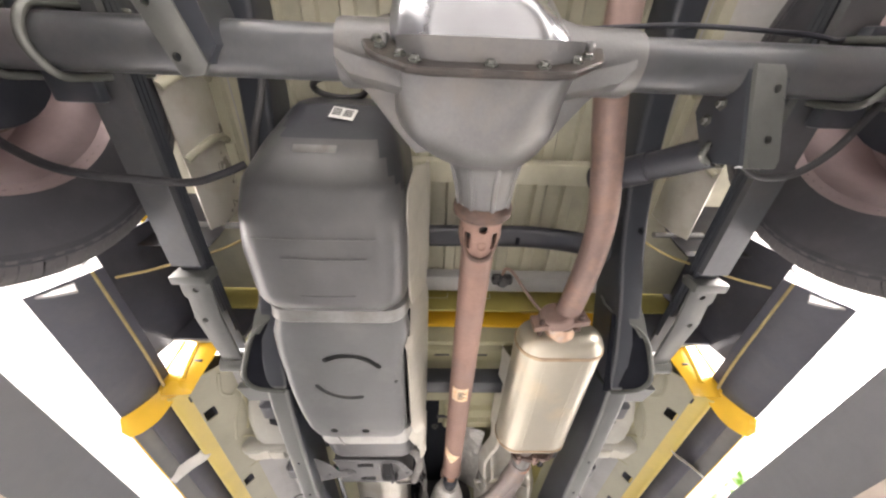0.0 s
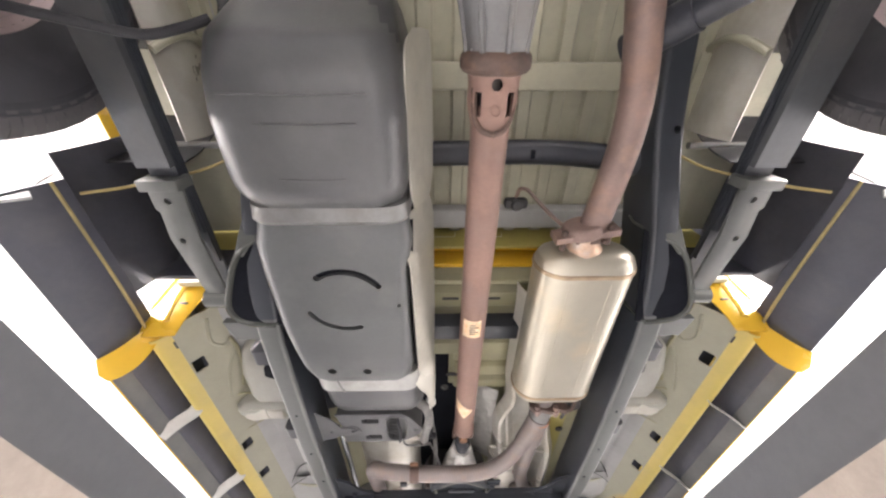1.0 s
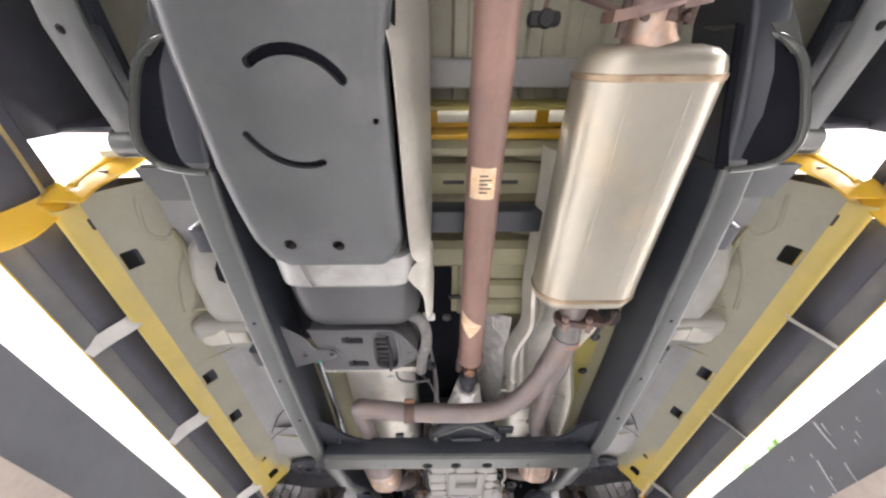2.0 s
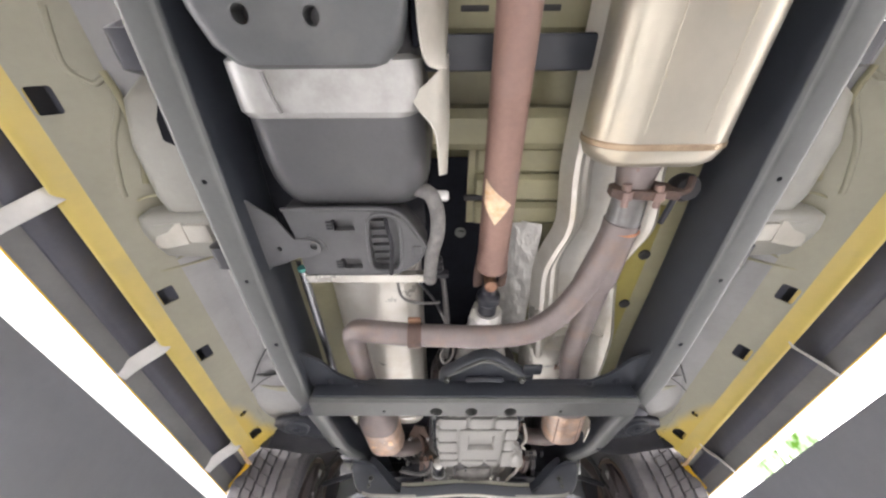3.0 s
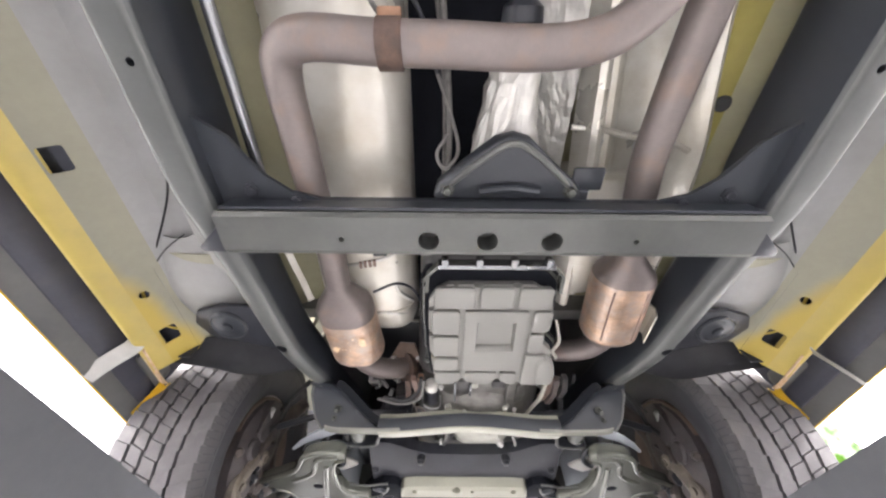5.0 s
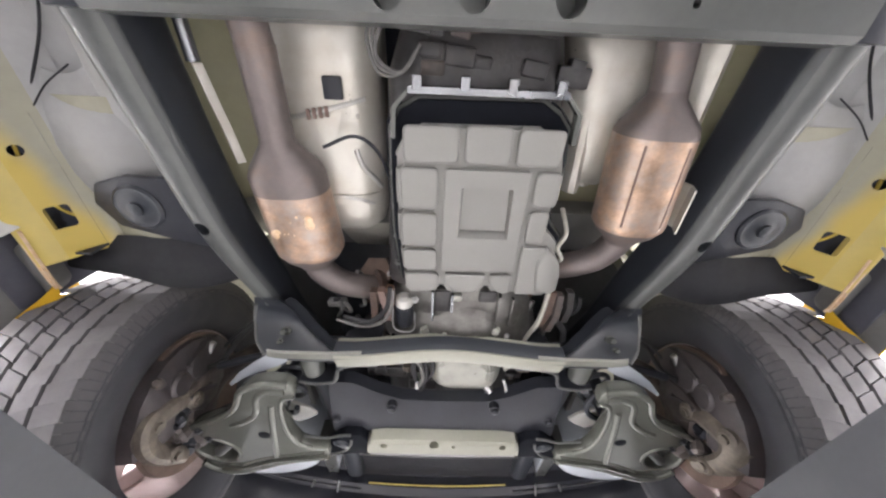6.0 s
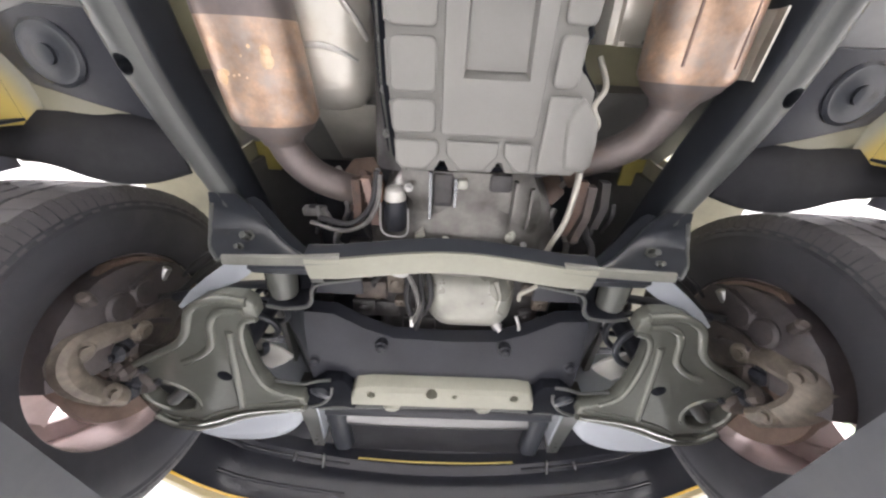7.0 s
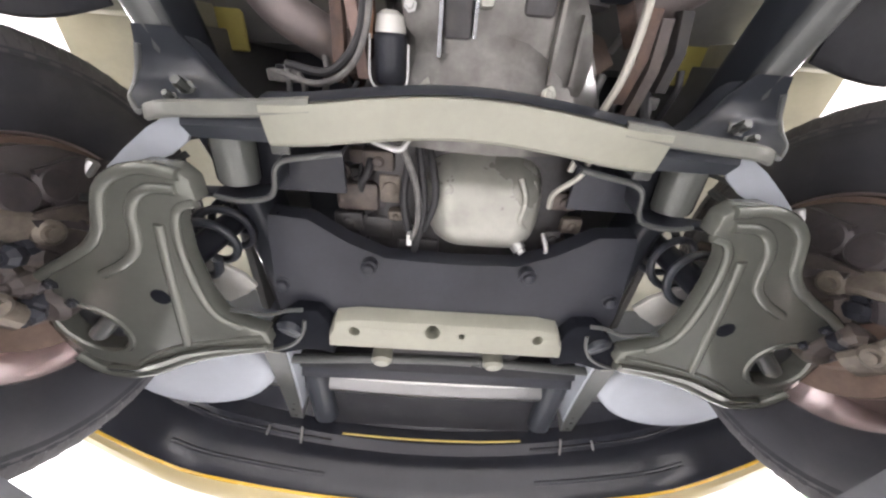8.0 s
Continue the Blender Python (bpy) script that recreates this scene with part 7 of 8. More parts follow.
def corners(x0, x1, y0, y1, r=0.010):
    mx, my = (x0 + x1) / 2, (y0 + y1) / 2
    return [(mx + a, my + b) for a, b in rounded(x1 - x0, y1 - y0, r, 3)]


for quad in ((-0.106, -0.0085, 2.222, 2.286), (0.0005, 0.0825, 2.220, 2.286), (0.0915, 0.172, 2.222, 2.286), (-0.113, -0.0415, 2.2945, 2.3745), (-0.113, -0.0415, 2.3835, 2.4575), (-0.112, -0.040, 2.4665, 2.518), (0.1345, 0.182, 2.2945, 2.3635), (0.1345, 0.174, 2.3725, 2.4435)):
    pillow(corners(*quad))
centre = pillow(corners(-0.0325, 0.1255, 2.2945, 2.518, 0.006))
recess = lambda: loft([[Vector((x, y, z)) for x, y in ((0.003 - q, 2.330 - 0.2 * q), (0.094 + q, 2.330 - 0.2 * q), (0.097 + q, 2.430 + 2.5 * q), (0.001 - q, 2.430 + 2.5 * q))] for z, q in ((PZ - 0.010, 0.005), (PZ + 0.018, -0.003))])
cut(centre, [recess()])
cut(pan, [recess()])
part("pan_recess", loft([[Vector((x, y, z)) for x, y in ((0.004, 2.332), (0.092, 2.332), (0.095, 2.430), (0.002, 2.430))] for z in (PZ + 0.0155, PZ + 0.020)]), M_PAN, pan)
pillow([(-0.108, 2.527), (-0.040, 2.527), (-0.034, 2.533), (-0.034, 2.548), (-0.052, 2.574), (-0.058, 2.578), (-0.098, 2.578), (-0.108, 2.566)])
pillow([(-0.022, 2.527), (0.066, 2.527), (0.0665, 2.548), (0.046, 2.577), (0.0, 2.577), (-0.022, 2.548)])
pillow([(0.0755, 2.527), (0.120, 2.527), (0.124, 2.534), (0.124, 2.574), (0.112, 2.578), (0.096, 2.574), (0.0765, 2.548)])
pillow([(0.1345, 2.4525), (0.185, 2.4525), (0.203, 2.468), (0.210, 2.50), (0.212, 2.565), (0.198, 2.578), (0.140, 2.578), (0.1345, 2.57)])
part("pan_boss", loft([[Vector((0.200 + (x - 0.200) * k, 2.512 + (y - 2.512) * k, z)) for x, y in ((0.168, 2.488), (0.174, 2.470), (0.186, 2.452), (0.206, 2.470), (0.218, 2.490), (0.224, 2.520), (0.224, 2.560), (0.214, 2.572), (0.180, 2.566), (0.172, 2.530))] for z, k in ((PZ + 0.03, 1.04), (PZ + 0.002, 1.0), (PZ - 0.006, 0.93), (PZ - 0.009, 0.80))]), M_PAN, pan, smooth=50)
for k in range(7):
    part("pan_bolt", bolt((-0.1285 if k < 5 else 0.2195, (2.25, 2.32, 2.39, 2.46, 2.53, 2.48, 2.55)[k], PZ + 0.046), r=0.0055, h=0.008), M_CROSS, gearbox)
# Added black ring stands in for the shadow of the pan's deep gap.
part("pan_gap_shade", plate([(cx + (x - cx) * 0.965, cy + (y - cy) * 0.972) for x, y in flange_outline], PZ + 0.034, 0.013, 0.003), M_VOID, pan, "black ring painting the shade in the gap round the pan")
part("rear_flange", box(X0 + 0.02, X1 - 0.03, 2.166, 2.178, PZ + 0.012, PZ + 0.04, 0.003), M_COVER, gearbox, "bright machined case edge")
for s in (-1, 1):
    cx_ = (X0 + X1) / 2 - 0.005
    part("rear_flange", beam([(cx_ + s * 0.13, 2.172, PZ + 0.014), (cx_ + s * 0.155, 2.20, PZ + 0.016), (cx_ + s * 0.158, 2.25, PZ + 0.018)], 0.008, 0.02, 0.002), M_ARM, gearbox)
for k in range(4):
    part("pan_bolt", box(X0 + 0.028 + 0.077 * k, X0 + 0.044 + 0.077 * k, 2.150, 2.172, PZ + 0.008, PZ + 0.03, 0.003), M_COVER, gearbox, "small bright case lug")
rng = random.Random(31)
for k in range(22):
    x, y = X0 + 0.0 + 0.31 * rng.random(), 2.06 + 0.09 * rng.random()
    w = 0.008 + 0.02 * rng.random()
    part("case_detail", box(x - w, x + w, y - w * 0.6, y + w * 0.6, 0.455 + 0.02 * rng.random(), 0.50, 0.004, m=Matrix.Translation((x, y, 0.47)) @ Matrix.Rotation(0.2 * rng.random(), 4, "Z") @ Matrix.Translation((-x, -y, -0.47))), (M_KNUCKLE, M_ENGINE, M_ENGINE)[k % 3], gearbox)
for k in range(3):
    part("case_wire", pipe([(X0 + 0.02, 2.05 + 0.02 * k, 0.47), (X0 - 0.02 - 0.01 * k, 2.09, 0.455), (X0 - 0.03, 2.13 + 0.01 * k, 0.46), (X0 + 0.01, 2.15, 0.455), (X0 + 0.04, 2.11, 0.46)], 0.003, 5, 8), M_GREYHOSE, gearbox, "thin grey wire loop")
# bell housing with ribs and lugs
bell = loft([[Vector((0.03 + w * c, y, 0.56 + h * s_)) for c, s_ in ((math.cos(2 * math.pi * k / 24), math.sin(2 * math.pi * k / 24)) for k in range(24))] for y, w, h in ((2.60, 0.15, 0.10), (2.64, 0.17, 0.12), (2.70, 0.20, 0.14), (2.76, 0.22, 0.15), (2.80, 0.22, 0.15))])
bell = part("bell_housing", bell, M_ALU, gearbox, "grimy cast aluminium bell housing")
rng = random.Random(12)
bm = bmesh.new()
rows_ = []
for i in range(13):
    v = i / 12
    y = 2.588 + 0.160 * v
    x0 = -0.104 + 0.022 * v + (0.012 if 0.35 < v < 0.75 else 0.0)
    x1 = 0.142 + 0.040 * math.sin(math.pi * min(1.0, v * 0.8)) - 0.012 * v
    row = []
    for k in range(17):
        u = k / 16
        x = x0 + (x1 - x0) * u
        row.append(bm.verts.new((x, y, 0.440 + 0.016 * (2 * u - 1) ** 4 + 0.007 * noise.noise((x * 22, y * 22, 1.0)) + 0.003 * noise.noise((x * 70, y * 70, 4.0)))))
    rows_.append(row)
for a, b in zip(rows_, rows_[1:]):
    for k in range(16):
        bm.faces.new((a[k], a[k + 1], b[k + 1], b[k]))
bmesh.ops.recalc_face_normals(bm, faces=bm.faces)
bmesh.ops.solidify(bm, geom=bm.faces[:], thickness=0.012)
part("bell_cover", bm, M_ALU, bell, "oily cast cover below the bell housing", smooth=60)
# Dark boxes on the cover paint the shade of two recesses.
part("pocket_shade", box(-0.043, -0.004, 2.590, 2.655, 0.4335, 0.452, 0.006), M_ENGINE, bell, "dark box painting the shade of a pocket")
part("pocket_shade", box(0.062, 0.104, 2.588, 2.622, 0.4335, 0.452, 0.006), M_ENGINE, bell, "dark box painting the shade of a pocket")
for x, y0, y1, z in ((-0.047, 2.586, 2.676, 0.424), (-0.001, 2.598, 2.652, 0.428), (0.112, 2.60, 2.70, 0.430), (0.146, 2.615, 2.70, 0.440)):
    part("web", loft([[Vector((x + dx, y, zz)) for dx, zz in ((-0.0045, 0.455), (-0.0025, z), (0.0025, z), (0.0045, 0.455))] for y in (y0, y0 + 0.004, y1 - 0.012, y1)]), M_COVER if x < 0.05 else M_ALU, bell, "worn casting web")
part("web", loft([[Vector((x, y + dy, zz)) for dy, zz in ((-0.004, 0.452), (-0.002, 0.430), (0.002, 0.430), (0.004, 0.452))] for x in (0.06, 0.145)]), M_ALU, bell)
part("bell_lug", box(0.002, 0.022, 2.598, 2.618, 0.429, 0.46, 0.006), M_OIL, bell, "pale worn casting lug")
part("bell_lug", loft([[Vector((x, y, z)) for x, y in ((-0.076, 2.714), (-0.060, 2.700), (-0.050, 2.726), (-0.032, 2.730), (-0.030, 2.746), (-0.076, 2.744))] for z in (0.426, 0.429, 0.46)]), M_OIL, bell, "pale casting foot")
for x, y in ((-0.014, 2.720), (0.112, 2.714)):
    part("stud", lathe((x, y, 0.440), (0, -0.1, -1), [(0.016, -0.02), (0.015, 0.006), (0.009, 0.009), (0.008, 0.018), (0.005, 0.021)], 14), M_OIL, bell, "pale stud with washer")
for x, y in ((0.055, 2.735), (0.145, 2.735), (-0.088, 2.62)):
    part("bolt", bolt((x, y, 0.438), r=0.006, h=0.010), M_STEEL, bell)

bay = thing("engine_bay", "dark engine bay walls below the hood", "engine bay", (0, 3.2, 0.9))
part("firewall", loft([[Vector((x, y, z)) for y, z in ((2.46, 0.60), (2.52, 0.62), (2.68, 0.78), (2.70, 1.0), (2.66, 1.0), (2.45, 0.66))] for x in (-0.56, 0.56)]), M_PANEL, bay, "dark insulated toe board")
part("insulation", loft([[Vector((x, y, z)) for y, z in ((2.505, 0.601), (2.535, 0.618), (2.60, 0.682), (2.665, 0.752), (2.668, 0.765), (2.515, 0.612))] for x in (-0.30, -0.26, -0.16)]), M_SHEET, bay, "cream insulation panel on the toe board")
for s in (-1, 1):
    part("toe_corner", box(s * 0.462, s * 0.525, 2.49, 2.70, 0.724, 0.736, 0.006), M_FLOORY, bay, "yellow painted toe board corner")
part("hood", box(-0.98, 0.98, 2.62, 4.0, 1.0, 1.02, 0.0), M_BLACK, bay, "dark hood underside")
for s in (-1, 1):
    part("inner_fender", box(s * 0.50, s * 0.52, 2.66, 3.5, 0.60, 1.0, 0.004), M_PANEL, bay)
part("radiator", box(-0.5, 0.5, 3.46, 3.52, 0.52, 1.0, 0.004), M_BLACK, bay)

engine = thing("engine", "dark engine underside with pale oil pan", "engine", (0.04, 2.9, 0.44))
part("block", along_y([(2.80, 0.03, 0.64, 0.42, 0.26, 0.05), (2.88, 0.03, 0.64, 0.44, 0.26, 0.05), (3.45, 0.03, 0.66, 0.42, 0.28, 0.05)], 5), M_ENGINE, engine, "dark grimy block")
sump = part("oil_pan", along_y([(2.785, 0.050, 0.600, 0.18, 0.07, 0.03), (2.800, 0.050, 0.590, 0.205, 0.10, 0.045), (2.830, 0.050, 0.570, 0.218, 0.13, 0.055), (2.862, 0.050, 0.535, 0.224, 0.15, 0.060), (2.890, 0.052, 0.515, 0.226, 0.14, 0.060), (2.930, 0.054, 0.508, 0.224, 0.13, 0.060), (2.970, 0.056, 0.508, 0.214, 0.13, 0.060), (3.000, 0.060, 0.520, 0.185, 0.11, 0.050), (3.015, 0.064, 0.540, 0.130, 0.07, 0.033)], 9), M_OIL, engine, "pale grey rounded sump", smooth=70)
sump.modifiers.new("soft", "SUBSURF").render_levels = 1
part("pan_fold", pipe([(0.110, 2.850, 0.462), (0.122, 2.885, 0.449), (0.118, 2.925, 0.447), (0.132, 2.945, 0.455)], 0.006, 5, 8), M_OIL, engine, smooth=80)
part("pan_fold", pipe([(0.140, 2.860, 0.484), (0.148, 2.895, 0.474), (0.136, 2.930, 0.464)], 0.006, 5, 8), M_OIL, engine, smooth=80)
part("pan_rail", box(-0.075, 0.18, 2.77, 2.79, 0.52, 0.60, 0.005), M_ENGINE, engine)
part("drain_plug", lathe((0.13, 2.99, 0.46), (0.6, 0.5, -0.6), [(0.014, -0.01), (0.014, 0.006), (0.009, 0.007), (0.009, 0.014)], 12), M_STEEL, engine)
for k in range(26):
    x, y = (-0.22 + 0.44 * rng.random()), 2.82 + 0.55 * rng.random()
    w = 0.015 + 0.035 * rng.random()
    if -0.09 < x < 0.16 and y < 3.04:
        x = -0.13 - 0.07 * rng.random() if k % 2 else 0.19 + 0.05 * rng.random()
    z = 0.50 + 0.04 * rng.random()
    part("casting", box(x - w, x + w, y - w * 0.7, y + w * 0.7, z, z + 0.05, 0.008), M_ENGINE if k % 3 else M_KNUCKLE, engine)
for x, y0, y1 in ((-0.075, 2.80, 3.03), (-0.055, 2.81, 2.97)):
    part("hose_line", pipe([(x, y0, 0.48), (x + 0.015, (y0 + y1) / 2, 0.45), (x - 0.005, y1, 0.47)], 0.007, 5, 10), M_HOSE, engine)
part("dipstick_tube", pipe([(0.232, 2.55, 0.48), (0.230, 2.60, 0.455), (0.222, 2.68, 0.445), (0.205, 2.745, 0.45), (0.19, 2.83, 0.46)], 0.006, 5, 10), M_SHEET, engine, "pale steel cooler line")
for x, y, z, w, d, h, m_ in ((-0.150, 2.850, 0.500, 0.030, 0.020, 0.030, M_KNUCKLE), (-0.130, 2.905, 0.505, 0.022, 0.030, 0.020, M_ALLOY), (-0.118, 2.955, 0.490, 0.016, 0.012, 0.030, M_ALLOY), (-0.165, 2.935, 0.510, 0.030, 0.016, 0.020, M_CALIPER), (-0.190, 2.900, 0.520, 0.020, 0.030, 0.030, M_ENGINE), (0.215, 2.905, 0.500, 0.028, 0.020, 0.030, M_KNUCKLE), (0.245, 2.960, 0.505, 0.022, 0.018, 0.024, M_ALLOY), (0.205, 2.985, 0.490, 0.018, 0.020, 0.020, M_ENGINE), (-0.215, 2.980, 0.500, 0.030, 0.022, 0.020, M_ENGINE)):
    bit = box(x - w, x + w, y - d, y + d, z, z + h, 0.008)
    lathe((x, y, z + 0.004), (0.2, 0.1, -1), [(0.6 * d, -0.01), (0.55 * d, 0.006), (0.3 * d, 0.009)], 10, bit)
    part("bracket_casting", bit, m_, engine)
part("wire_bracket", box(-0.092, -0.082, 2.975, 3.000, 0.455, 0.500, 0.002), M_LABEL, engine, "small white clip")
for pts_, r_, m_ in (([(-0.100, 2.79, 0.42), (-0.085, 2.83, 0.43), (-0.072, 2.88, 0.44), (-0.070, 2.94, 0.45), (-0.082, 2.985, 0.46)], 0.006, M_GREYHOSE), ([(-0.14, 2.79, 0.41), (-0.10, 2.80, 0.405), (-0.085, 2.785, 0.41)], 0.005, M_STEEL), ([(0.20, 2.80, 0.42), (0.195, 2.83, 0.43), (0.165, 2.865, 0.44), (0.17, 2.90, 0.46)], 0.005, M_SHEET), ([(-0.09, 2.84, 0.47), (-0.098, 2.90, 0.46), (-0.090, 2.97, 0.47)], 0.008, M_HOSE), ([(0.175, 2.96, 0.47), (0.185, 2.99, 0.455), (0.18, 3.02, 0.46)], 0.005, M_STEEL)):
    part("hose_line", pipe(pts_, r_, 5, 10), m_, engine)
part("starter", lathe((-0.117, 2.652, 0.458), (0, 1, 0), [(0.020, 0), (0.024, 0.004), (0.024, 0.058), (0.021, 0.064), (0.010, 0.066)], 22), M_BLACK, engine, "black starter solenoid")
part("starter_cap", lathe((-0.117, 2.626, 0.458), (0, 1, 0), [(0.010, 0), (0.019, 0.006), (0.022, 0.022), (0.022, 0.026)], 22), M_BRACKET, engine, "pale solenoid cap")
part("retaining_clip", pipe([(-0.143, 2.655, 0.440), (-0.143, 2.712, 0.436), (-0.117, 2.722, 0.430), (-0.092, 2.716, 0.434), (-0.090, 2.665, 0.440)], 0.0018, 4, 8), M_STEEL, engine, "bright retaining clip")
for x0, y0, x1, y1, m_ in ((-0.190, 2.615, -0.196, 2.720, M_RUSTY), (-0.172, 2.612, -0.158, 2.712, M_RUST), (-0.150, 2.605, -0.150, 2.66, M_COPPER), (0.243, 2.60, 0.232, 2.72, M_RUSTY), (0.262, 2.61, 0.256, 2.735, M_KNUCKLE), (0.285, 2.60, 0.290, 2.70, M_ENGINE)):
    part("manifold_strap", beam([(x0, y0, 0.452), ((x0 + x1) / 2 + 0.004, (y0 + y1) / 2, 0.446), (x1, y1, 0.456)], 0.016, 0.020, 0.003), m_, engine, "rust brown manifold strap")
part("manifold_wire", pipe([(-0.140, 2.600, 0.445), (-0.148, 2.655, 0.436), (-0.175, 2.700, 0.438), (-0.225, 2.722, 0.445), (-0.29, 2.71, 0.455)], 0.0045, 5, 8), M_GREYHOSE, engine, "grey wire sweeping to the rail")
part("manifold_wire", pipe([(-0.148, 2.595, 0.450), (-0.160, 2.660, 0.444), (-0.205, 2.705, 0.446), (-0.27, 2.700, 0.455)], 0.006, 5, 8), M_HOSE, engine)

# ---- front suspension ----
def lower_arm(s):
    th = thing("lower_control_arm", "grey pressed steel lower control arm", "control arm", (s * 0.5, 3.05, 0.35), "control arms")
    outline = [(0.392, 2.850), (0.41, 2.832), (0.455, 2.828), (0.495, 2.840), (0.527, 2.862), (0.546, 2.897), (0.562, 2.934), (0.592, 2.965), (0.64, 2.996), (0.69, 3.024), (0.745, 3.062), (0.77, 3.11), (0.768, 3.18), (0.755, 3.25), (0.72, 3.297), (0.67, 3.312), (0.61, 3.296), (0.56, 3.270), (0.51, 3.246), (0.45, 3.226), (0.385, 3.208), (0.345, 3.185), (0.35, 3.155), (0.39, 3.143), (0.425, 3.12), (0.440, 3.07), (0.444, 2.99), (0.436, 2.93), (0.42, 2.895), (0.392, 2.885)]
    web = part("web", plate([(s * x, y) for x, y in outline], 0.362, 0.035, 0.006), M_ARMS, th, "grey pressed steel web")
    cut(web, [lathe((s * 0.519, 3.076, 0.345), (0, 0, 1), [(0.017, 0), (0.017, 0.045)], 20), lathe((s * 0.680, 3.168, 0.345), (0, 0, 1), [(0.062, 0), (0.056, 0.06)], 28, squash=0.86)])
    rims = (([(0.405, 2.842), (0.455, 2.836), (0.497, 2.848), (0.528, 2.872), (0.545, 2.905), (0.562, 2.940), (0.592, 2.972), (0.64, 3.003), (0.69, 3.031), (0.742, 3.066)], 0.010), ([(0.415, 2.866), (0.452, 2.866), (0.480, 2.880), (0.498, 2.908), (0.506, 2.943), (0.520, 2.976), (0.552, 3.006), (0.598, 3.032)], 0.009), ([(0.395, 2.886), (0.424, 2.897), (0.440, 2.93), (0.448, 2.99), (0.446, 3.07), (0.430, 3.120), (0.395, 3.147)], 0.007), ([(0.35, 3.192), (0.40, 3.204), (0.46, 3.220), (0.52, 3.243), (0.57, 3.268), (0.62, 3.292), (0.67, 3.303), (0.72, 3.290), (0.752, 3.25)], 0.010), ([(0.462, 2.925), (0.478, 3.0), (0.492, 3.08), (0.506, 3.165), (0.512, 3.196)], 0.009), ([(0.36, 3.165), (0.42, 3.178), (0.478, 3.192), (0.54, 3.21), (0.59, 3.235), (0.63, 3.262)], 0.0055))
    for pts_, r_ in rims:
        part("pressed_rib", pipe([(s * x, y, 0.363) for x, y in pts_], r_, 5, 10), M_ARMS, web, smooth=80)
    part("front_wall", loft([[Vector((s * x, y, z)) for y, z in ((y0 - 0.01, 0.352), (y0 + 0.012, 0.358), (y0 + 0.014, 0.41), (y0 - 0.008, 0.41))] for x, y0 in ((0.36, 3.195), (0.45, 3.21), (0.52, 3.228), (0.58, 3.258), (0.64, 3.285), (0.70, 3.285))]), M_ARMS, th)
    part("pocket_rim", lathe((s * 0.680, 3.168, 0.361), (0, 0, -1), [(0.060, -0.004), (0.064, 0.003), (0.072, 0.003), (0.076, -0.004)], 32, squash=0.86, ring=True), M_ARMS, th)
    # Black disc paints the shade that the cut hole lacks.
    part("arm_hole_shade", lathe((s * 0.519, 3.076, 0.3608), (0, 0, 1), [(0.0165, 0.0), (0.0165, 0.004)], 24), M_VOID, th, "black disc painting the shade in the round hole")
    part("spring_seat", lathe((s * 0.680, 3.168, 0.395), (0, 0, -1), [(0.066, -0.02), (0.066, 0.0), (0.05, 0.004), (0.0, 0.004)], 24), M_BLACK, th, "dark damper seat")
    part("damper_fork", lathe((s * 0.665, 3.168, 0.372), (s * 0.7, 0.7, -0.1), [(0.014, -0.04), (0.016, -0.03), (0.016, 0.03), (0.010, 0.04)], 14), M_CROSS, th, "grey damper bolt")
    part("ball_joint", lathe((s * 0.735, 3.11, 0.372), (0, 0, -1), [(0.035, -0.05), (0.04, -0.02), (0.04, 0.012), (0.03, 0.022), (0.012, 0.026)], 22), M_KNUCKLE, th, "dark greasy ball joint")
    for k in range(4):
        a = k * 1.4
        part("bolt", bolt((s * (0.715 + 0.035 * math.cos(a)), 3.09 + 0.035 * math.sin(a), 0.360), r=0.007), M_BLACK, th)
    th.location.z -= 0.011
    return th


def knuckle(s):
    th = thing("steering_knuckle", "brown grey steering knuckle with caliper and splash shield", "steering knuckle", (s * 0.74, 3.06, 0.38), "steering knuckles")
    cy, cz = 3.05, 0.415
    part("upright", pipe([(s * 0.735, 3.11, 0.38), (s * 0.75, 3.08, 0.42), (s * 0.745, 3.05, 0.50), (s * 0.72, 3.06, 0.58), (s * 0.68, 3.08, 0.66)], lambda t: 0.045 - 0.02 * t, 5, 14), M_KNUCKLE, th, "brown grey cast upright")
    part("hub", lathe((s * 0.735, cy, cz), (s, 0, 0), [(0.05, -0.02), (0.065, 0.0), (0.065, 0.05)], 28), M_KNUCKLE, th)
    shield_ = part("splash_shield", lathe((s * 0.764, cy, cz), (s, 0, 0), [(0.06, -0.012), (0.11, -0.008), (0.150, -0.010), (0.158, -0.004), (0.190, -0.006), (0.216, -0.008), (0.219, 0.006), (0.06, 0.014)], 48), M_ROTOR, th, "rust filmed splash shield")
    for v in shield_.data.vertices:
        if v.co.z < cz + 0.03:
            k = 1 - 0.20 * min(1.0, (cz + 0.03 - v.co.z) / 0.10)
            v.co.y, v.co.z = cy + (v.co.y - cy) * k, cz + (v.co.z - cz) * k
    # twin piston caliper behind the axle line
    cal = loft([[Vector((s * x, cy + r_ * math.cos(a), cz + r_ * math.sin(a))) for x, r_ in ((0.742, 0.075), (0.722, 0.105), (0.724, 0.172), (0.742, 0.204), (0.81, 0.212), (0.84, 0.20), (0.80, 0.075))] for a in (radians(d) for d in (136, 142, 154, 168, 182, 198, 214, 230, 242, 248))])
    caliper = part("caliper", bevel(cal, 0.012), M_CALIPER, th, "dark plum grey brake caliper")
